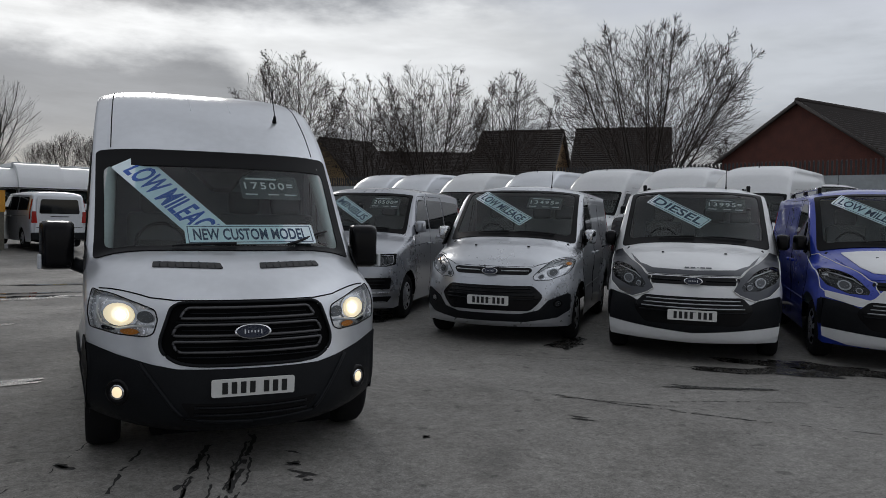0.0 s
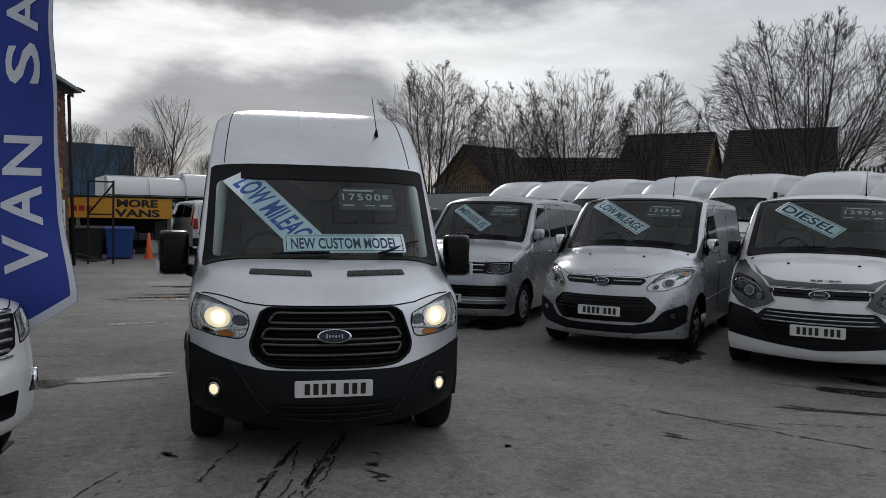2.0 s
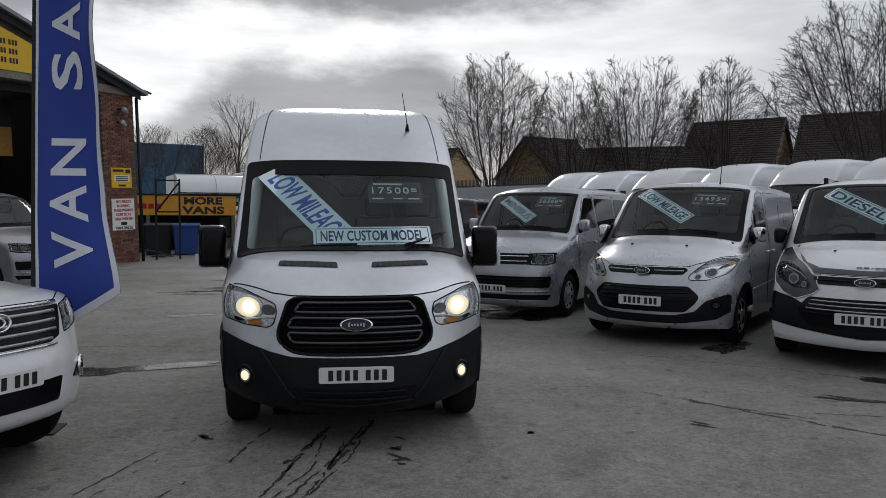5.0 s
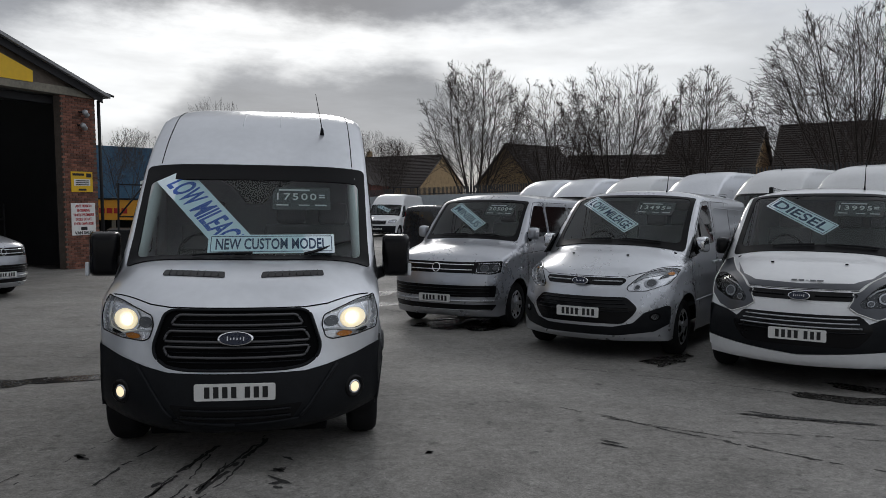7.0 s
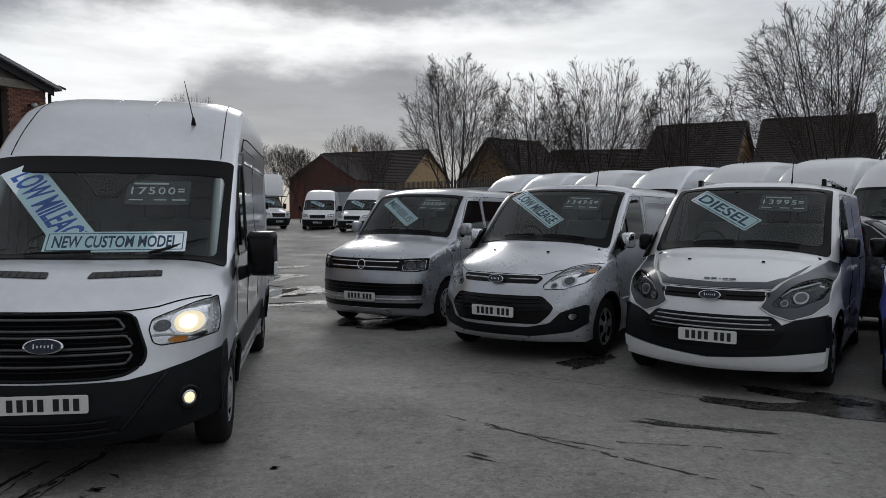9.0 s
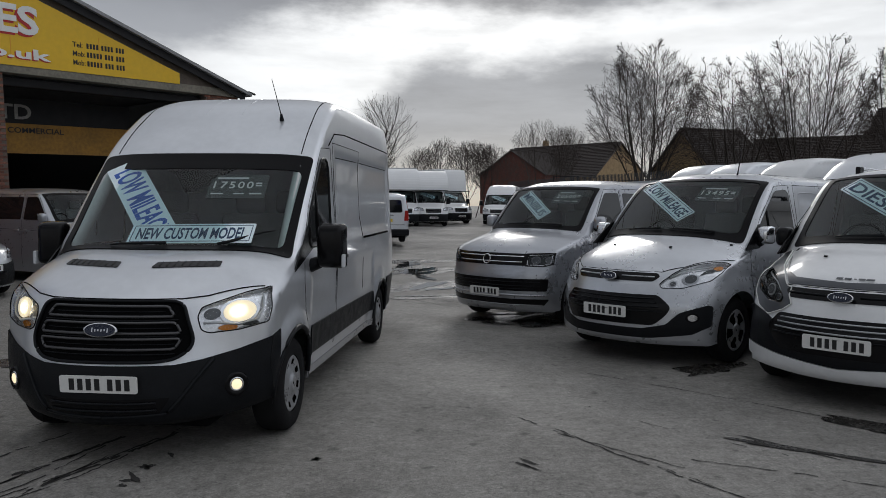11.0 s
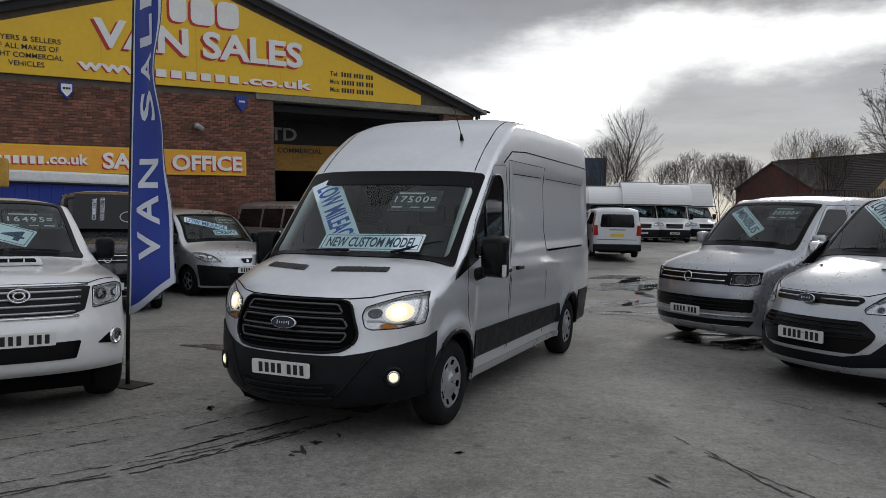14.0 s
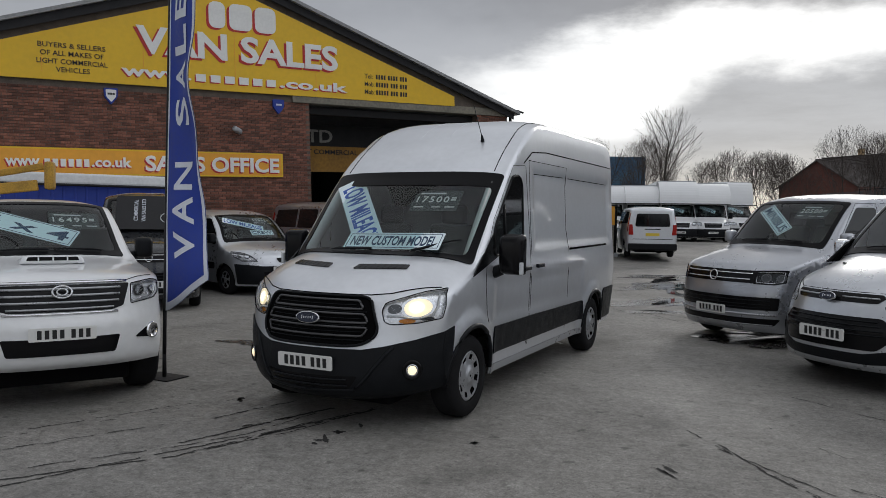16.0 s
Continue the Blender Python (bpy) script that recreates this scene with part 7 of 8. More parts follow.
# ---- on the far side of the van ----
make_hilux(pose(-2.06, -0.62, 0, 0, 0, 59))
make_partner(pose(-6.53, 8.0, 0, 0, 0, 70), SILVER_MID, "silver small crew van with its sliding door open", True, "13995", True)
dark_van = make_t6(pose(-6.62, 4.46, 0, 0, 0, 47) @ Matrix.Diagonal((0.95, 1, 1.06, 1)), DARK, "black van with a chrome badge and a printed windscreen cover", 0.09, False)
dark_van.name = "dark_van"
make_t6(pose(-5.6, 11.05, 0, 0, 0, 65) @ Matrix.Diagonal((1, 1, 1.04, 1)), SILVER_DEEP, "dull silver people carrier with dark side windows", 0.1, False)


def feather_flag():
    f = new("feather_flag")
    f.matrix_basis = pose(-2.43, 0.84, 0)
    tagged(f, "tall blue feather flag with white van sales lettering", "flag")
    part("base_plate", box("base_plate", (0.42, 0.3, 0.012), DARKWOOD, 0.004), f, "flat black drive-on base", pose(-0.02, 0.0, 0.008))
    part("spindle", tube("spindle", [(0, 0, 0.01), (0, 0, 0.35)], 0.022, 0.018, DARKWOOD), f)
    top = 5.1

    def px(z):
        k = max(0.0, z - 0.3) / (top - 0.3)
        return 0.10 * k + 0.02 * k**3
    part("pole", tube("pole", [(px(z), 0, z) for z in np.linspace(0.25, top, 16)], 0.02, 0.011, DARKWOOD), f, "black flexible pole")
    d = Vector((0.985, -0.17, 0)).normalized()
    nrm = Vector((0.17, 0.985, 0)).normalized()

    def width(z):
        k = min(max((1.75 - z) / 0.7, 0), 1)
        w = 0.50 + 0.15 * k * k * (3 - 2 * k)
        return w * max(0.05, 1 - ((z - 4.2) / 0.9)**2) if z > 4.2 else w

    def hem(u):
        return 0.70 + 0.36 * u**1.3

    def cloth(u, z):
        ripple = 0.05 * math.sin(2.6 * z + 3.2 * u) * u + 0.07 * u * u * math.sin(1.1 * z + 0.6) + 0.02 * math.sin(7 * z - 4 * u) * u
        return Vector((px(z), 0, z)) + d * (u * width(z)) + nrm * ripple

    def sheet(nm, u0, u1, a, b, mat_, lift, lab=""):
        """A band of cloth between the shares a and b of its height, seen from both faces."""
        nu, nz = 12, 80
        vs, fs = [], []
        for sd in (1, -1):
            s = len(vs)
            for j in range(nz + 1):
                for i in range(nu + 1):
                    u = u0 + (u1 - u0) * i / nu
                    z = hem(u) + (top - 0.02 - hem(u)) * (a + (b - a) * j / nz)
                    vs.append(cloth(u, z) + nrm * (sd * lift))
            for j in range(nz):
                for i in range(nu):
                    q = s + j * (nu + 1) + i
                    q = (q, q + 1, q + nu + 2, q + nu + 1)
                    fs.append(q if sd < 0 else q[::-1])
        return part(nm, mesh_of(nm, vs, fs, mat_), f, lab)
    cl = sheet("cloth", 0.0, 1.0, 0.0, 1.0, NAVY, 0.002, "blue rippling cloth")
    sheet("white_edge", 0.94, 1.0, 0.0, 1.0, BANNERWHITE, 0.005)
    sheet("white_edge", 0.03, 0.07, 0.0, 1.0, BANNERWHITE, 0.005)
    sheet("white_hem", 0.03, 1.0, 0.0, 0.018, BANNERWHITE, 0.006)
    # lettering runs up the cloth
    for k, ch in enumerate("VAN SALES"):
        if ch == " ":
            continue
        for sd in (1, -1):
            bm = bmesh.new()
            bm.from_mesh(words("letter", ch, BANNERWHITE, 0.28, 0.25, 0.001, 0.02))
            bmesh.ops.delete(bm, geom=[g for g in bm.faces if g.normal.y > -0.5], context="FACES")
            for n in range(-2, 3):
                bmesh.ops.bisect_plane(bm, geom=bm.verts[:] + bm.edges[:] + bm.faces[:], plane_co=(0.055 * n, 0, 0), plane_no=(1, 0, 0))
                bmesh.ops.bisect_plane(bm, geom=bm.verts[:] + bm.edges[:] + bm.faces[:], plane_co=(0, 0, 0.046 * n), plane_no=(0, 0, 1))
            for v in bm.verts:
                v.co = cloth(0.52 - v.co.z / 0.50, 1.39 + 0.35 * k - 0.06 * (k > 3) + v.co.x) + nrm * (-sd * 0.008)
            part("letter", bmesh_mesh("letter", bm, BANNERWHITE), cl, "white letter")
    return f


feather_flag()


def screen_cover():
    """A black printed cover over the dark van's windscreen; its words run upwards."""
    b = new("windscreen_cover")
    tagged(b, "black windscreen cover with white lettering running upwards", "cover")
    part("panel", slab("panel", rounded([(-0.60, -0.44), (0.60, -0.44), (0.60, 0.46), (-0.60, 0.46)], 0.08), 0.012, DARKWOOD), b)
    for k, tx in enumerate(("COMMERCIAL", "VAN SALES LTD")):
        part("lettering", words("lettering", tx, BANNERWHITE, 0.56 + 0.04 * k, 0.075, 0.002, 0.004), b, "pale letters", pose(-0.24 + 0.14 * k, -0.004, 0.06) @ pose(0, 0, 0, 0, -90, 0))
    part("emblem", torus("emblem", 0.13, 0.012, STEEL, 24, 5), b, "pale curved emblem", pose(0.34, -0.006, -0.14))
    on_screen(dark_van, T6, b, 0.0, T6.vz(1.59), 0, -0.03, "black windscreen cover with white lettering running upwards", "")
    b["category"] = "cover"


screen_cover()


PALE = pbr("pale_roof_sheet", (0.78, 0.79, 0.80), 0.6, 0.0, 0.08, 2)


def blue_cabin():
    c = new("site_cabin")
    c.matrix_basis = pose(-12.15, 7.85, 0, 0, 0, 60)
    tagged(c, "blue steel cabin with a pale grey roof edge", "cabin")
    part("wall", box("wall", (4.0, 0.8, 2.35), NAVY, 0.02), c, "blue painted wall", pose(0, 0.5, 1.18))
    for k in range(16):
        part("rib", box("rib", (0.05, 0.03, 2.25), NAVY, 0.01), c, m=pose(-1.9 + 0.25 * k, 0.09, 1.18))
    part("roof_edge", box("roof_edge", (4.15, 0.95, 0.26), PALE, 0.05), c, "pale grey roof edge", pose(0, 0.5, 2.49))
    part("gutter", tube("gutter", [(-2.07, -0.02, 2.34), (2.07, -0.02, 2.34)], 0.03, 0.03, DARKWOOD), c)


blue_cabin()


OCHRE = pbr("weathered_yellow", (0.42, 0.24, 0.03), 0.6, 0.0, 0.3, 5, bump=0.2)


def boom_lift():
    b = new("boom_lift")
    b.matrix_basis = pose(-7.7, 2.0, 0, 0, 0, 48)
    tagged(b, "yellow folded access boom on a dark chassis", "access platform")
    part("chassis", box("chassis", (2.2, 1.4, 0.7), DARKWOOD, 0.05), b, m=pose(0, 0, 0.65))
    for x in (-0.8, 0.8):
        for y in (-0.65, 0.65):
            part("wheel", lathe("wheel", [(0.05, -0.1), (0.34, -0.1), (0.36, 0), (0.34, 0.1), (0.05, 0.1)], TYRE, 24, "x"), b, m=pose(x, y, 0.36, 0, 0, 90))
    part("turret", box("turret", (0.8, 0.8, 0.9), OCHRE, 0.06), b, "yellow turret", pose(-0.6, 0, 1.4))
    for a, c, w in (((-1.3, -0.2, 1.78), (1.0, -0.2, 2.10), 0.16), ((-1.2, 0.1, 1.92), (1.05, 0.1, 2.40), 0.10)):
        A, B = Vector(a), Vector(c)
        m = Matrix.Translation((A + B) / 2) @ Vector((1, 0, 0)).rotation_difference(B - A).to_matrix().to_4x4()
        s = part("boom_section", box("boom_section", ((B - A).length, w * 0.8, w), OCHRE, 0.02), b, "yellow boom section", m)
        if w == 0.16:
            part("lettering_bars", bars("lettering_bars", [(-0.5 + 0.1 * k, 0, 0.07, 0.06) for k in range(12)], INK, 0.002), s, m=pose(0, -w * 0.4 - 0.002, 0))
    part("knuckle", box("knuckle", (0.13, 0.34, 0.42), OCHRE, 0.04), b, "yellow knuckle joint", pose(1.15, -0.05, 2.25))
    part("ram", tube("ram", [(-0.9, -0.2, 1.5), (0.5, -0.2, 1.95)], 0.05, 0.04, STEEL), b)


boom_lift()


# ---- second row, behind the vans for sale ----
base = make_cargo(pose(0, 0, 0), WHITE, "white high-roof van parked in the second row", group="second row of vans", h=0.085)
silver_base = make_cargo(pose(0, 0, 0), SILVER, "silver high-roof van parked in the second row", group="second row of vans", h=0.085)
ROW2 = [(7.5, 24.2, 1), (8.25, 21.65, 1), (9.2, 18.85, 0), (10.25, 16.1, 1), (11.1, 13.4, 0), (11.75, 10.85, 0), (12.1, 8.4, 0)]
done = {0: False, 1: False}
for x, y, k in ROW2:
    src = silver_base if k else base
    m = pose(x, y, ground_z(x + 1.5, y + 1.7), 0, 0, -62)
    if not done[k]:
        src.matrix_basis = m
        done[k] = True
    else:
        copy_thing(src, m)
make_custom(pose(15.6, 8.9, ground_z(17, 10), 0, 0, -52), WHITE, "white compact van with a diesel sign", "DIESEL", None, h=0.085)
make_partner(pose(11.7, 4.87, 0, 0, 0, 48), DARK, "dark grey estate van parked across the row", name="dark_van", h=0.1)
make_t6(pose(6.9, 28.2, ground_z(6, 26), 0, 0, 150), DARK, "black people carrier with its tail to the yard", 0.09, False)




# ---- far side of the yard ----
LUTONWHITE = pbr("box_body_white", (0.74, 0.75, 0.75), 0.5, 0.0, 0.08, 0.7, rvar=0.1)
CONTBLUE = pbr("container_blue", (0.035, 0.12, 0.24), 0.6, 0.1, 0.3, 0.9, bump=0.1, tint=(0.075, 0.15, 0.22))


def box_van(at, label, cab=None, dome=True, w=2.2, hgt=3.3):
    """A box-bodied van: cab with a deep windscreen, box behind and over it."""
    v = make_cargo(at, WHITE, label, "box_van", "box vans across the yard", 0.17, "DIESEL")
    b = part("box_body", box("box_body", (w, 4.2, hgt - 0.75), LUTONWHITE, 0.03), v, "white box body", pose(0, 4.3, (hgt + 0.75) / 2))
    for x in (-w / 2, w / 2):
        part("corner_post", box("corner_post", (0.05, 0.05, hgt - 0.75), STEEL, 0.01), b, m=pose(x, -2.1, 0))
    part("top_rail", box("top_rail", (w + 0.03, 0.05, 0.06), STEEL, 0.01), b, m=pose(0, -2.1, (hgt - 0.75) / 2))
    # rounded pod above the cab
    vs, fs, n = [], [], 12
    for x in (-w / 2 + 0.02, w / 2 - 0.02):
        for k in range(n + 1):
            a = math.pi / 2 * k / n
            yy = 2.20 - (1.35 if dome else 0.75) * math.cos(a)
            zz = 2.15 + (hgt - 2.17) * (math.sin(a) if dome else min(1, math.sin(a) * 1.3))
            vs.append((x, yy, zz))
        vs.append((x, 2.20, 2.15))
    q = n + 2
    for k in range(n):
        fs.append((k, k + 1, q + k + 1, q + k))
    fs += [tuple(range(q))[::-1], tuple(q + k for k in range(q)), (0, q, 2 * q - 1, q - 1)]
    part("roof_pod", mesh_of("roof_pod", vs, fs, WHITE, False), v, "white rounded roof pod")
    part("pod_seam", box("pod_seam", (w - 0.02, 0.05, 0.05), PLASTIC, 0.01), v, "dark seam under the pod", pose(0, 1.05, 2.14))
    part("box_edge", box("box_edge", (w + 0.05, 0.06, hgt - 0.75), STEEL, 0.01), v, "grey box front edge", pose(0, 2.17, (hgt + 0.75) / 2 - 0.02))
    return v


def low_roof(x, y, rz):
    """A pose on the yard for the lower-roofed trucks."""
    return yard(x, y, rz) @ Matrix.Diagonal((1, 1, 0.88, 1))


def yard(x, y, rz):
    """A pose standing on the yard."""
    return pose(x, y, ground_z(x, y), 0, 0, rz)


box_van(yard(-5.34, 38.61, 18), "white box van with a rounded roof pod", hgt=3.2)
box_van(yard(-3.47, 38.99, 18), "white box van with a deep rounded roof pod", hgt=3.45)
box_van(yard(-1.86, 39.79, 18), "white box van with a sloping roof pod", hgt=3.35)
box_van(yard(-0.54, 44.92, 33), "white square box van with a flat pod", dome=False, w=2.25, hgt=3.6)
box_van(yard(-7.37, 38.15, 18), "white box van behind the shelter", hgt=3.2)
box_van(yard(-13.6, 38.6, 26), "white box van behind the shelter", hgt=3.1)
box_van(yard(-17.0, 38.0, 22), "white box van behind the shelter", hgt=3.1)


def tipper(at, label):
    v = make_cargo(at, WHITE, label, "dropside_truck", "trucks across the yard", 0.17, "DIESEL")
    for sg in (-1, 1):
        for y in (2.6, 5.6):
            part("rack_post", box("rack_post", (0.05, 0.05, 1.1), DARKWOOD, 0.01), v, m=pose(sg * 0.9, y, 3.0))
    part("rack_rail", box("rack_rail", (1.9, 0.05, 0.05), DARKWOOD, 0.01), v, "dark ladder rack rail", pose(0, 2.6, 3.5))
    return v


make_cargo(low_roof(1.80, 41.66, -6), WHITE, "white van with sale signs across the yard", "cargo_van", "trucks across the yard", 0.17, "DIESEL")
make_cargo(low_roof(3.60, 37.26, -24), WHITE, "white crew van with sale signs across the yard", "cargo_van", "trucks across the yard", 0.17, "LOW MILEAGE")
tipper(low_roof(4.96, 45.14, -30), "white truck with a dark ladder rack")


def tail_van(at):
    """A van seen from behind: tailgate, glass, lamps, yellow plate."""
    v = make_t6(at, SILVER, "silver passenger van with tinted rear window", 0.09, False)
    v.name = "passenger_van"
    L = 4.9
    tg = part("tailgate", slab("tailgate", rounded([(-0.80, 0.50), (0.80, 0.50), (0.70, 1.80), (-0.70, 1.80)], 0.06), 0.03, SILVER), v, "silver tailgate", pose(0, L + 0.03, 0, 0, 0, 180))
    part("rear_window", slab("rear_window", rounded([(-0.66, 1.20), (0.66, 1.20), (0.60, 1.70), (-0.60, 1.70)], 0.08), 0.02, SIDEGLASS), tg, "dark rear window", pose(0, -0.012, 0))
    part("number_plate", slab("number_plate", [(-0.26, 0.84), (0.26, 0.84), (0.26, 0.95), (-0.26, 0.95)], 0.01, PLATEY), tg, "yellow number plate", pose(0, -0.01, 0))
    part("step_line", bars("step_line", [(0, 0.72, 1.5, 0.02), (0, 1.1, 0.6, 0.03)], PLASTIC), tg, m=pose(0, -0.006, 0))
    for sg in (-1, 1):
        part("tail_lamp", slab("tail_lamp", rounded([(sg * 0.72, 0.88), (sg * 0.90, 0.88), (sg * 0.88, 1.28), (sg * 0.76, 1.28)], 0.03), 0.06, REDLENS), v, "red tail lamp", pose(0, L + 0.04, 0, 0, 0, 180))
    part("rear_bumper", box("rear_bumper", (1.84, 0.16, 0.26), PLASTIC, 0.05), v, "dark rear bumper", pose(0, L + 0.03, 0.42))
    return v


tail_van(yard(-3.85, 29.6, 199))


def shelter():
    s = new("storage_shelter")
    A, B = Vector((-10.5, 25.1, 0)), Vector((-4.15, 26.3, 0))
    d = (B - A).normalized()
    s.matrix_basis = Matrix.Translation(B) @ pose(0, 0, 0, 0, 0, math.degrees(math.atan2(d.y, d.x)))
    tagged(s, "open storage shelter under a yellow more vans board", "shelter")
    for x in (-6.4, -3.2, 0.0):
        part("post", box("post", (0.14, 0.14, 2.3), LINTEL, 0.01), s, "pale shelter post", pose(x, 0, 1.15))
    bd = part("board", slab("board", [(-6.45, 1.45), (0.1, 1.45), (0.1, 2.22), (-6.45, 2.22)], 0.05, ORANGE), s, "yellow board with dark letters", pose(0, -0.1, 0))
    part("lettering", words("lettering", "MORE", INK, 1.45, 0.30, 0.004, 0.04), bd, "dark letters", pose(-1.15, -0.008, 2.02))
    part("lettering", words("lettering", "VANS", INK, 1.6, 0.30, 0.004, 0.04), bd, "dark letters", pose(-1.15, -0.008, 1.65))
    part("address_bars", bars("address_bars", [(-4.9 + 0.26 * k, 1.8, 0.2, 0.2) for k in range(9)], SIGNRED, 0.003), bd, "red plain bars", pose(0, -0.006, 0))
    part("back", box("back", (6.6, 0.06, 2.2), DARKWOOD, 0), s, "dark back sheet", pose(-3.2, 1.6, 1.1))
    part("roof", box("roof", (6.8, 2.0, 0.05), DARKWOOD, 0), s, "dark roof sheet", pose(-3.2, 0.85, 2.26))
    rnd = random.Random(7)
    for k in range(12):
        w, hh = rnd.uniform(0.3, 0.7), rnd.uniform(0.2, 0.9)
        part("stored_part", box("stored_part", (w, 0.4, hh), rnd.choice((DARKWOOD, STEEL, LINTEL, WHITE, GREY, BLACKBIN)), 0.03), s, "stored vehicle part", pose(-1.8 + rnd.uniform(-0.1, 0.1) + 0.16 * k, 0.7 + rnd.uniform(-0.2, 0.3), hh / 2 + (0.6 if k % 3 == 0 else 0)))


shelter()


def wheelie_bin(at, mat_, label):
    b = new("wheelie_bin")
    b.matrix_basis = at
    tagged(b, label, "bin", "bins by the shelter")
    bm = bmesh.new()
    bmesh.ops.create_cube(bm, size=1.0, matrix=Matrix.Translation((0, 0, 0.55)) @ Matrix.Diagonal((0.95, 0.8, 1.0, 1)))
    for v in bm.verts:
        if v.co.z < 0.5:
            v.co.x *= 0.82
            v.co.y *= 0.8
    bmesh.ops.bevel(bm, geom=bm.edges[:], offset=0.04, segments=2, profile=0.6, affect="EDGES")
    part("tub", bmesh_mesh("tub", bm, mat_), b)
    part("lid", box("lid", (1.0, 0.86, 0.1), mat_, 0.04), b, m=pose(0, 0, 1.1, 4))
    part("handle", tube("handle", [(-0.4, 0.46, 1.08), (0.4, 0.46, 1.08)], 0.02, 0.02, mat_, 6), b)
    for x in (-0.38, 0.38):
        part("wheel", lathe("wheel", [(0.01, -0.03), (0.1, -0.03), (0.1, 0.03), (0.01, 0.03)], TYRE, 16), b, m=pose(x, 0.32, 0.1))


wheelie_bin(pose(-5.55, 24.0, 0, 0, 0, 10), BLUEBIN, "blue plastic wheelie bin by the shelter")
wheelie_bin(pose(-6.6, 24.2, 0, 0, 0, 8), BLACKBIN, "black plastic wheelie bin by the shelter")


def traffic_cone(at):
    c = new("traffic_cone")
    c.matrix_basis = at
    tagged(c, "orange traffic cone on the yard", "cone")
    part("base", box("base", (0.4, 0.4, 0.04), CONE, 0.01), c, m=pose(0, 0, 0.02))
    part("cone_body", lathe("cone_body", [(0.16, 0.04), (0.13, 0.2), (0.035, 0.96), (0.001, 0.97)], CONE, 24, "z"), c)


traffic_cone(pose(-4.55, 23.9, 0))
hose = part("hose", tube("hose", [(-6.6 + 0.45 * math.cos(a) + 0.06 * a, 22.6 + 0.3 * math.sin(a), 0.03 + 0.25 * max(0, math.sin(a * 0.5))) for a in np.linspace(0, 11, 40)], 0.02, 0.02, BLACKBIN, 6))
tagged(hose, "coiled black rubber hose on the concrete", "hose")


def steel_frame(at):
    f = new("steel_frame")
    f.matrix_basis = at
    tagged(f, "dark braced steel frame against the corner", "frame")
    for x in (0, 0.75):
        part("upright", box("upright", (0.06, 0.06, 2.7), DARKWOOD, 0.005), f, m=pose(x, 0, 1.35))
    for z in (1.6, 2.65):
        part("rail", box("rail", (0.8, 0.05, 0.05), DARKWOOD, 0.005), f, m=pose(0.37, 0, z))
    part("brace", tube("brace", [(0, 0, 1.6), (0.75, 0, 2.6)], 0.03, 0.03, DARKWOOD, 6), f)


steel_frame(pose(-6.0, 21.2, 0, 0, 0, 20))


def container(at, label):
    c = new("shipping_container")
    c.matrix_basis = at
    tagged(c, label, "container", "stacked containers")
    L, H, D = 6.06, 2.59, 2.44
    vs, fs, n = [], [], 44
    for k in range(n + 1):
        ph = k % 4
        y = 0.0 if ph in (0, 1) else 0.045
        x = -L / 2 + 0.1 + (L - 0.2) * k / n
        vs += [(x, y, 0.12), (x, y, H - 0.12)]
    for k in range(n):
        fs.append((2 * k, 2 * k + 2, 2 * k + 3, 2 * k + 1))
    part("side_panel", mesh_of("side_panel", vs, fs, CONTBLUE, False), c, "corrugated blue side", pose(0, 0.02, 0))
    part("core", box("core", (L - 0.12, D - 0.2, H - 0.1), CONTBLUE, 0.0), c, m=pose(0, D / 2 + 0.05, H / 2))
    for z in (0.07, H - 0.07):
        part("rail", box("rail", (L, 0.08, 0.14), CONTBLUE, 0.01), c, m=pose(0, 0.03, z))
    for x in (-L / 2 + 0.05, L / 2 - 0.05):
        part("corner_post", box("corner_post", (0.1, 0.1, H), CONTBLUE, 0.01), c, m=pose(x, 0.03, H / 2))
    return c


LONG = Matrix.Diagonal((2.0, 1, 1.06, 1))
low_c = container(pose(-18.95, 74.4, 0, 0, 0, 25) @ LONG, "long blue rusty shipping container in a stack")
for z in (2.75, 5.5):
    copy_thing(low_c, pose(-18.95, 74.4, z, 0, 0, 25))

# ---- boundary: sheet hoarding and palisade fence ----
HOARD = pbr("hoarding_grey", (0.36, 0.39, 0.41), 0.6, 0.1, 0.12, 0.8, rvar=0.1)
PALISADE = pbr("palisade_steel", (0.05, 0.05, 0.052), 0.6, 0.3, 0.3, 3)
FENCE = [Vector(p) for p in ((27.5, 2.0, 0), (23.4, 12.8, 0), (20.6, 19.0, 0), (17.6, 25.0, 0), (11.6, 38.5, 0), (6.0, 50.0, 0), (2.0, 60.0, 0))]


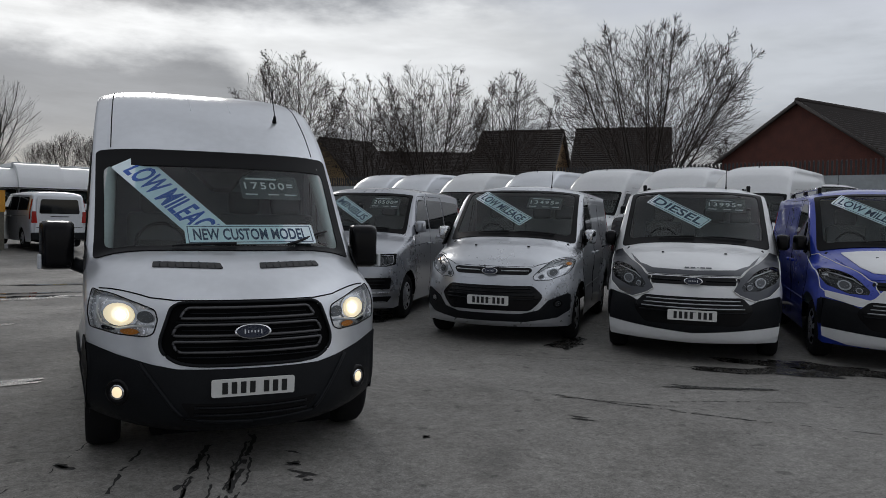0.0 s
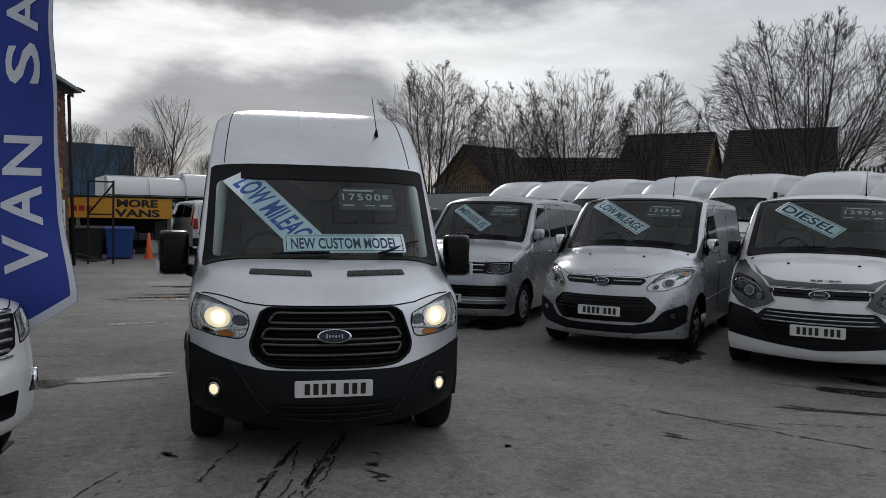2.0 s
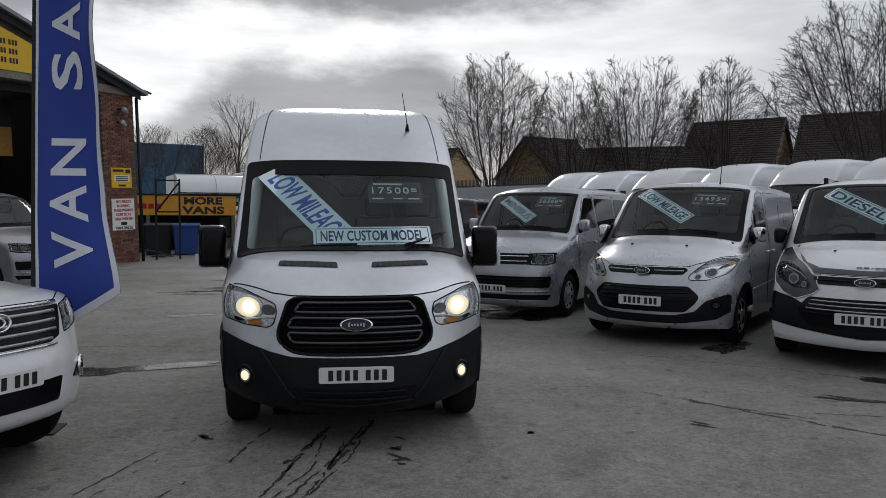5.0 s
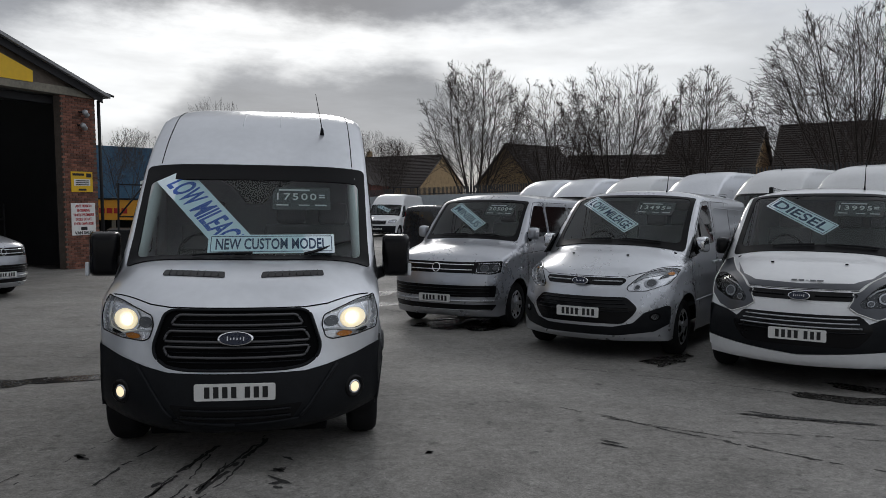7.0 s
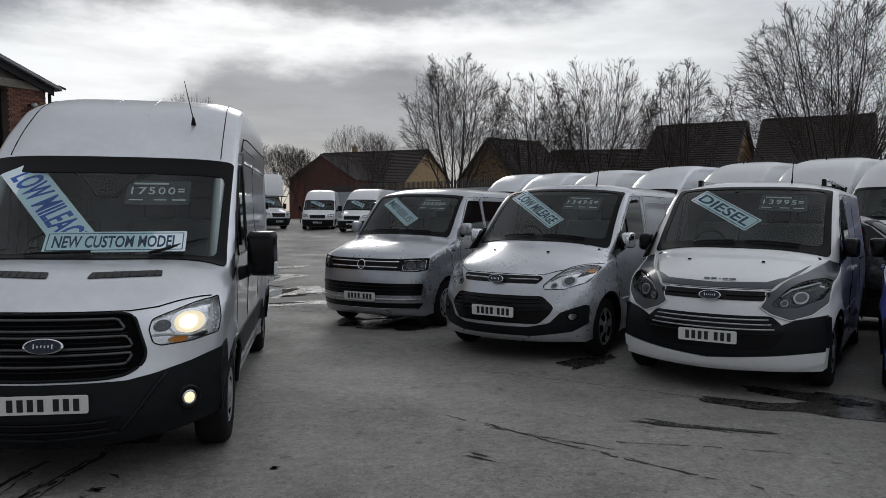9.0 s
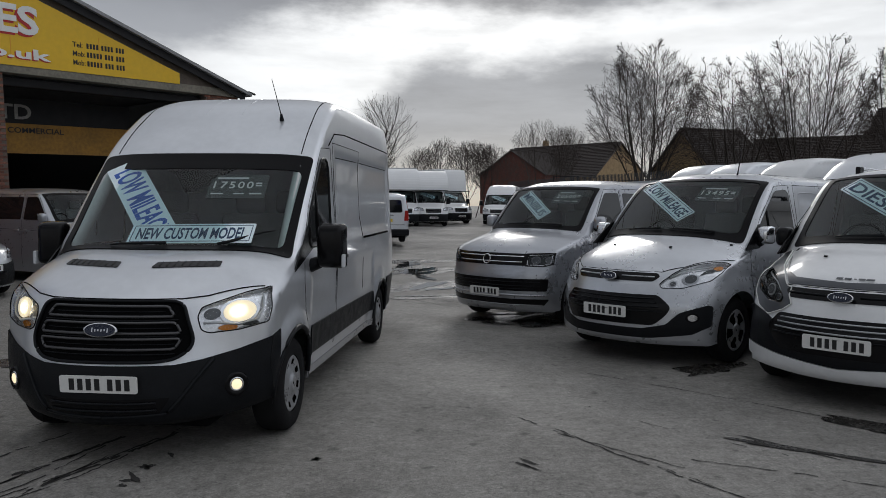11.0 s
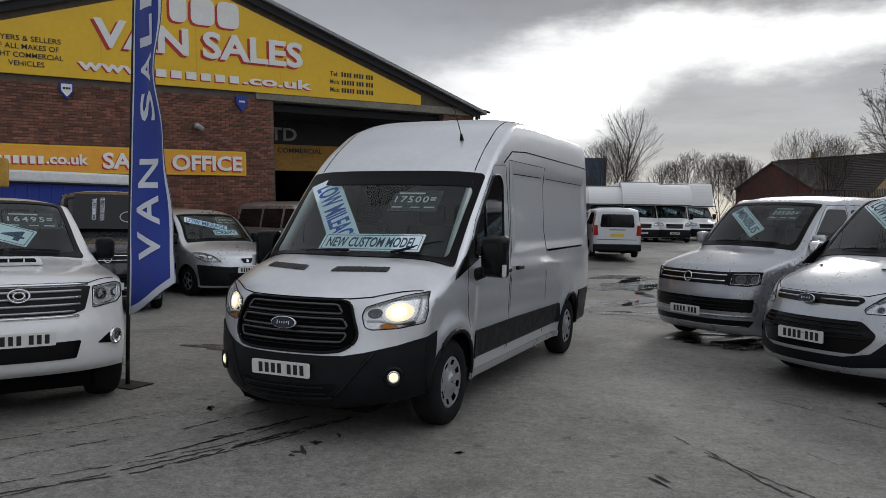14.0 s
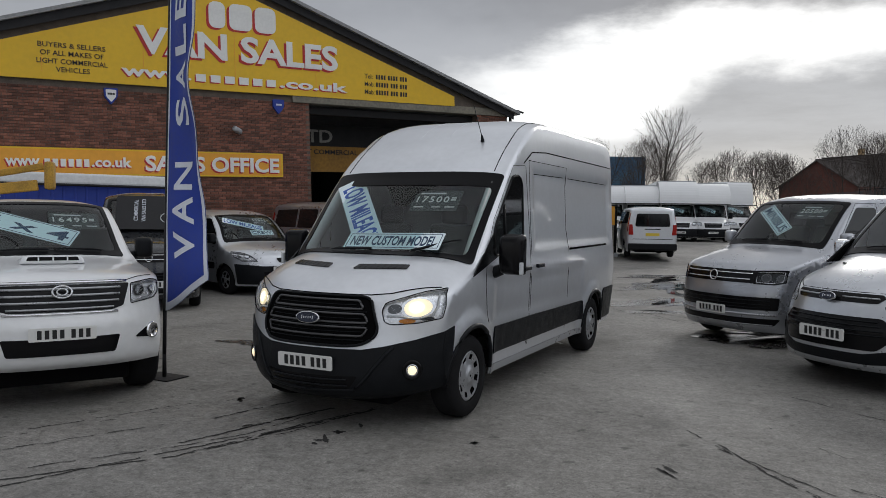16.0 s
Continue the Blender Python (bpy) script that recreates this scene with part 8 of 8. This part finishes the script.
def boundary():
    for n, (a, b) in enumerate(zip(FENCE, FENCE[1:])):
        d, L = (b - a).normalized(), (b - a).length
        yaw = math.degrees(math.atan2(d.y, d.x))
        top = 3.35 if n < 3 else 3.2
        w = new("hoarding", slab("hoarding", [(0, -0.1), (L, -0.1), (L, top), (0, top)], 0.08, HOARD))
        w.matrix_basis = Matrix.Translation(a) @ pose(0, 0, 0, 0, 0, yaw)
        tagged(w, "pale grey sheet hoarding round the yard", "fence", "boundary hoarding", "structure")
        # palisade behind it: pales with split pointed heads
        vs, fs = [], []
        x = 0.05
        while x < L:
            s = len(vs)
            z = 3.95 if n < 3 else 3.75
            for y in (-0.44, -0.42):
                vs += [(x, y, 0.0), (x + 0.07, y, 0.0), (x + 0.07, y, z - 0.1), (x + 0.06, y, z), (x + 0.035, y, z - 0.07), (x + 0.01, y, z), (x, y, z - 0.1)]
            fs += [tuple(s + k for k in range(7)), tuple(s + 13 - k for k in range(7))]
            fs += [(s + k, s + (k + 1) % 7, s + 7 + (k + 1) % 7, s + 7 + k) for k in range(7)]
            x += 0.155
        p = new("palisade_fence", mesh_of("palisade_fence", vs, fs, PALISADE, False))
        p.matrix_basis = w.matrix_basis
        tagged(p, "dark steel palisade fence with pointed pales", "fence", kind="stuff")
        for z in (0.6, 3.3):
            r = part("fence_rail", box("fence_rail", (L, 0.05, 0.05), PALISADE, 0.0), p, m=pose(L / 2, -0.47, z))


boundary()

# ---- houses beyond ----
ROOFTILE = pbr("roof_tiles", (0.045, 0.037, 0.034), 0.85, 0.0, 0.3, 1.5, bump=0.3, bscale=20)
REDWALL = pbr("house_red_brick", (0.12, 0.046, 0.036), 0.9, 0.0, 0.25, 2.0, bump=0.3, bscale=40)
BUFFWALL = pbr("house_buff_brick", (0.34, 0.24, 0.13), 0.9, 0.0, 0.25, 2.0, bump=0.3, bscale=40)
FASCIA = pbr("fascia", (0.08, 0.07, 0.065), 0.7, 0.0, 0.1, 3)


def house(a, b, depth, ridge, eave, wall, label, chimney=False):
    """A house under a ridge from a to b; gables at the ends. The roof carries rows of lapped tiles."""
    A, B = Vector((*a, 0)), Vector((*b, 0))
    d, L = (B - A).normalized(), (B - A).length
    hs = new("house")
    hs.matrix_basis = Matrix((d, UP.cross(d).normalized(), UP)).transposed().to_4x4()
    hs.matrix_basis.translation = A
    m = hs.matrix_basis.copy()
    m.translation = A
    hs.matrix_basis = m
    tagged(hs, label, "house", "houses beyond the fence")
    h = depth / 2
    for x, nm in ((0.0, "gable_wall"), (L - 0.25, "gable_wall")):
        vs = [(x, -h, -3), (x, h, -3), (x, h, eave), (x, 0, ridge - 0.05), (x, -h, eave)]
        vs += [(q[0] + 0.25, q[1], q[2]) for q in vs]
        part(nm, mesh_of(nm, vs, [(4, 3, 2, 1, 0), (5, 6, 7, 8, 9)] + [(k, (k + 1) % 5, 5 + (k + 1) % 5, 5 + k) for k in range(5)], wall, False), hs, "brick gable wall")
    for sg in (-1, 1):
        part("wall", box("wall", (L - 0.5, 0.25, eave + 3), wall, 0), hs, m=pose(L / 2, sg * (h - 0.13), (eave - 3) / 2))
        # lapped courses
        vs, fs, n = [], [], 22
        o = 0.35
        for k in range(n):
            y0, z0 = sg * (h + o) * (1 - k / n), eave - o * (ridge - eave) / h + (ridge - eave) * (1 + o / h) * k / n
            y1, z1 = sg * (h + o) * (1 - (k + 1) / n), eave - o * (ridge - eave) / h + (ridge - eave) * (1 + o / h) * (k + 1) / n
            vs += [(-0.3, y0, z0 + 0.08), (L + 0.3, y0, z0 + 0.08), (-0.3, y1, z1), (L + 0.3, y1, z1)]
        for k in range(2 * n - 1):
            fs.append((2 * k, 2 * k + 1, 2 * k + 3, 2 * k + 2))
        part("roof", mesh_of("roof", vs, fs, ROOFTILE, False), hs, "dark tiled roof slope")
        for x in (-0.28, L + 0.28):
            A2, B2 = Vector((x, sg * (h + o), eave - o * (ridge - eave) / h - 0.06)), Vector((x, 0, ridge - 0.04))
            part("bargeboard", tube("bargeboard", [A2, B2], 0.09, 0.09, FASCIA, 4), hs)
    part("ridge_tiles", tube("ridge_tiles", [(-0.3, 0, ridge + 0.04), (L + 0.3, 0, ridge + 0.04)], 0.12, 0.12, ROOFTILE, 6), hs)
    if chimney:
        ch = part("chimney", box("chimney", (0.7, 0.6, 1.4), wall, 0.02), hs, "brick chimney", pose(L * 0.3, 0.3, ridge + 0.3))
        part("chimney_pot", lathe("chimney_pot", [(0.1, 0), (0.12, 0.3), (0.001, 0.3)], FASCIA, 12, "z"), ch, m=pose(0, 0, 0.7))
    return hs


house((32.3, 60.0), (37.5, 55.0), 9, 9.54, 5.54, BUFFWALL, "buff brick house with a dark tiled roof")
house((39.9, 55.6), (45.9, 50.4), 9, 9.85, 5.85, BUFFWALL, "buff brick house with a dark tiled roof")
house((17.4, 63.7), (23.0, 66.8), 8, 8.40, 4.80, BUFFWALL, "buff brick house with its gable to the yard")
house((27.0, 74.2), (36.2, 70.4), 8, 8.30, 5.30, BUFFWALL, "low dark-roofed house behind the trees")
house((29.1, 21.5), (40.5, 23.9), 8.0, 7.35, 4.75, REDWALL, "red brick house with its gable to the yard")
house((3.5, 118.2), (18.2, 107.0), 14.4, 10.72, 6.00, BUFFWALL, "long brick house with a dark roof", True)
house((2.7, 99.6), (9.8, 115.0), 9.6, 9.20, 6.00, REDWALL, "red brick house with its gable to the yard")

# ---- bare trees ----
BARK = pbr("bare_bark", (0.045, 0.038, 0.032), 0.9, 0.0, 0.3, 6, bump=0.4, bscale=30)
TWIG = pbr("bare_twigs", (0.055, 0.042, 0.036), 0.9, 0.0, 0.3, 3)


def bare_tree(name, at, base_z, height, spread, seed, stems=1, levels=5, label="bare leafless tree beyond the fence", thin=1.0):
    rnd = random.Random(seed)
    t = new(name)
    t.matrix_basis = pose(at[0], at[1], base_z)
    tagged(t, label, "tree", "bare trees")
    acc = {0: ([], []), 1: ([], [])}

    def limb(p, q, r0, r1, k, sides):
        vs, fs = acc[k]
        d = (q - p).normalized()
        a = d.orthogonal().normalized()
        b = d.cross(a)
        s = len(vs)
        for c, r in ((p, r0), (q, r1)):
            vs.extend([c + (a * math.cos(2 * math.pi * j / sides) + b * math.sin(2 * math.pi * j / sides)) * r for j in range(sides)])
        fs.extend([(s + j, s + (j + 1) % sides, s + sides + (j + 1) % sides, s + sides + j) for j in range(sides)])

    R, zc, zr = height * 0.40 * spread, height * 0.58, height * 0.46

    def grow(p, d, length, r, lev):
        n = 5 if lev < 2 else 4
        seg = length / n
        for k in range(n):
            d = (d + Vector((rnd.uniform(-1, 1), rnd.uniform(-1, 1), rnd.uniform(-0.5, 0.8))) * 0.10 + Vector((0, 0, 0.035))).normalized()
            q = p + d * seg * rnd.uniform(0.85, 1.15)
            if lev > 0 and (q.x**2 + q.y**2) / R**2 + ((q.z - zc) / zr)**2 > rnd.uniform(0.8, 1.1):
                return
            r2 = max(0.0045 * thin, r * 0.87)
            limb(p, q, r, r2, 0 if lev < 2 else 1, 6 if lev < 2 else 3)
            if lev < levels and (k > 0 or lev > 0):
                for _ in range((2, 2, rnd.choice((1, 2)), rnd.choice((0, 1, 1)))[min(lev, 3)]):
                    ax = d.orthogonal().normalized()
                    ax.rotate(Matrix.Rotation(rnd.uniform(0, 6.283), 3, d))
                    e = d.copy()
                    e.rotate(Matrix.Rotation(radians(rnd.uniform(20, 50)), 3, ax))
                    e = (e + Vector((0, 0, 0.12))).normalized()
                    grow(q, e, length * rnd.uniform(0.5, 0.8), r2 * rnd.uniform(0.42, 0.6), lev + 1)
            p, r = q, r2
    for s in range(stems):
        a = 6.283 * s / max(1, stems) + rnd.uniform(-0.4, 0.4)
        lean = 0.05 if stems == 1 else rnd.uniform(0.15, 0.5) * spread
        d = Vector((math.cos(a) * lean, math.sin(a) * lean, 1)).normalized()
        grow(Vector((math.cos(a), math.sin(a), 0)) * (0.0 if stems == 1 else 0.25), d, height * rnd.uniform(0.72, 0.92), height * (0.011 if stems == 1 else 0.0065), 0)
    part("trunk", mesh_of("trunk", *acc[0], BARK), t, "dark trunk and limbs")
    part("crown", mesh_of("crown", *acc[1], TWIG), t, "fine bare twigs")
    return t


def fan_tree(at, height, spread, seed, stems=11, label="bare many-stemmed tree beyond the fence"):
    """Stems fanning up from one stool, each with steep side branches and fine twigs."""
    rnd = random.Random(seed)
    t = new("bare_tree")
    t.matrix_basis = pose(at[0], at[1], 0)
    tagged(t, label, "tree", "bare trees")
    acc = {0: ([], []), 1: ([], [])}

    def limb(p, q, r0, r1, k, sides):
        vs, fs = acc[k]
        d = (q - p).normalized()
        a = d.orthogonal().normalized()
        b = d.cross(a)
        s = len(vs)
        for c, r in ((p, r0), (q, r1)):
            vs.extend([c + (a * math.cos(2 * math.pi * j / sides) + b * math.sin(2 * math.pi * j / sides)) * r for j in range(sides)])
        fs.extend([(s + j, s + (j + 1) % sides, s + sides + (j + 1) % sides, s + sides + j) for j in range(sides)])
    zc, zr = height * 0.55, height * 0.45

    def reach(p, d):
        """How far a twig may run before it leaves the crown."""
        n = 0.0
        while n < height:
            q = p + d * (n + 0.3)
            if (q.x**2 + q.y**2) / spread**2 + ((q.z - zc) / zr)**2 > 1.0:
                break
            n += 0.3
        return n

    def run(p, d, length, r, n, lev):
        """A slightly wandering branch that bends upwards; gives its nodes."""
        nodes = []
        for k in range(n):
            d = (d + Vector((rnd.uniform(-1, 1), rnd.uniform(-1, 1), rnd.uniform(-0.7, 0.9))) * (0.06, 0.10, 0.15, 0.2)[lev] + Vector((0, 0, (0.04, 0.035, 0.01, 0.0)[lev]))).normalized()
            q = p + d * (length / n)
            r2 = max(0.011, r * (0.86, 0.82, 0.75, 0.7)[lev])
            limb(p, q, r, r2, 0 if lev == 0 else 1, 6 if lev == 0 else 3)
            nodes.append((q, d, r2))
            p, r = q, r2
        return nodes

    def away(p, d, lo, hi):
        ax = d.orthogonal().normalized()
        ax.rotate(Matrix.Rotation(rnd.uniform(0, 6.283), 3, d))
        e = d.copy()
        e.rotate(Matrix.Rotation(radians(rnd.uniform(lo, hi)), 3, ax))
        out = Vector((p.x, p.y, 0.0))
        if out.length > 0.1:
            e = e + out.normalized() * 0.22
        return (e + Vector((0, 0, 0.04))).normalized()
    for s in range(stems):
        a = 2.4 * s + rnd.uniform(-0.3, 0.3)
        f = math.sqrt((s + 0.4) / stems) * rnd.uniform(0.9, 1.0)
        root = Vector((0, 0, height * rnd.uniform(0.02, 0.16))) + Vector((math.cos(a), math.sin(a), 0)) * 0.2
        tip = Vector((math.cos(a) * spread * f, math.sin(a) * spread * f, zc + zr * math.sqrt(max(0.0, 1 - f * f)) * 0.95))
        d = (tip - root).normalized()
        d = (d + Vector((d.x, d.y, 0)) * 0.3 - Vector((0, 0, 0.1))).normalized()
        for k, (p, e, r) in enumerate(run(root, d, (tip - root).length, height * rnd.uniform(0.006, 0.009), 11, 0)):
            if k < 2:
                continue
            for _ in range(2):
                w = away(p, e, 28, 58)
                ln = min(reach(p, w), height * 0.34) * rnd.uniform(0.65, 1.0)
                if ln < 0.5:
                    ln = rnd.uniform(0.4, 0.8)
                for p2, e2, r2 in run(p, w, ln, r * 0.5, 6, 1):
                    for _ in range(rnd.choice((1, 2))):
                        w2 = away(p2, e2, 24, 54)
                        l2 = min(max(reach(p2, w2), 0.5), height * 0.14) * rnd.uniform(0.6, 1.05)
                        for m, (p3, e3, r3) in enumerate(run(p2, w2, l2, r2 * 0.55, 3, 2)):
                            if m < 2 and rnd.random() < 0.6:
                                run(p3, away(p3, e3, 22, 50), l2 * rnd.uniform(0.35, 0.7), 0.012, 2, 3)
    part("trunk", mesh_of("trunk", *acc[0], BARK), t, "dark slender stems")
    part("crown", mesh_of("crown", *acc[1], TWIG), t, "fine bare twigs")


for at, ht, sp, seed, stems in (((13.7, 60.8), 15.9, 5.02, 1, 12), ((19.6, 55.9), 13.5, 4.70, 2, 10), ((24.1, 54.1), 14.7, 5.35, 3, 12), ((28.0, 47.2), 13.4, 3.40, 4, 8), ((32.6, 36.7), 15.5, 6.97, 6, 18), ((36.1, 31.9), 7.2, 2.59, 8, 5)):
    fan_tree(at, ht * 0.95, sp, seed, stems)
bare_tree("bare_tree", (-7.4, 54.5), 0.0, 10.2, 0.9, 9, 1, 4)
for x, y, ht, seed in ((-2.9, 60, 7.2, 21), (-1.0, 65, 7.4, 22), (-5.0, 62, 6.6, 23), (0.6, 66, 7.2, 24), (5.7, 74, 10.2, 25), (8.0, 76, 9.8, 26), (-16.0, 66, 9.2, 27), (-9.5, 60, 6.8, 28), (-12.0, 70, 9.4, 29)):
    bare_tree("bare_tree", (x, y), 0.0, ht, 1.0, seed, 3, 4, "small bare tree far beyond the yard", 1.6)




# ---- bricks of the sales building ----


def brick_mesh():
    bm = bmesh.new()
    w, h, d, e = 0.107, 0.0325, 0.014, 0.004
    o = [bm.verts.new(p) for p in ((-w, 0, -h), (w, 0, -h), (w, 0, h), (-w, 0, h))]
    f = [bm.verts.new(p) for p in ((-w + e, -d, -h + e), (w - e, -d, -h + e), (w - e, -d, h - e), (-w + e, -d, h - e))]
    bm.faces.new(f)
    for i in range(4):
        bm.faces.new((o[i], o[(i + 1) % 4], f[(i + 1) % 4], f[i]))
    return bmesh_mesh("brick", bm, BRICK)


def lay_bricks():
    me = brick_mesh()
    rnd = random.Random(11)
    vs, fs, single = [], [], 0
    w, h, d, e = 0.107, 0.0325, 0.014, 0.004
    for s0, s1 in ((-17.4, -7.5), (-1.28, 0.0)):
        for c in range(int((EAVE - 0.12) / 0.075)):
            z = 0.04 + 0.075 * c
            s = s1 - (0.1075 if c % 2 else 0.22)
            while s > s0:
                y = rnd.uniform(-0.002, 0.002)
                if s > -11.3 and s0 < -7 and 3.82 < z and single < 300:
                    part("brick", me, building, m=pose(s, y - 0.001, z))
                    single += 1
                else:
                    k = len(vs)
                    vs += [(s + a, y + b, z + g) for a, b, g in ((-w, 0, -h), (w, 0, -h), (w, 0, h), (-w, 0, h), (-w + e, -d, -h + e), (w - e, -d, -h + e), (w - e, -d, h - e), (-w + e, -d, h - e))]
                    fs += [(k + 4, k + 5, k + 6, k + 7), (k, k + 1, k + 5, k + 4), (k + 1, k + 2, k + 6, k + 5), (k + 2, k + 3, k + 7, k + 6), (k + 3, k, k + 4, k + 7)]
                s -= 0.225
    b = part("brickwork", mesh_of("brickwork", vs, fs, BRICKS, False), building, "red brown brickwork")
    b["kind"] = "stuff"


lay_bricks()
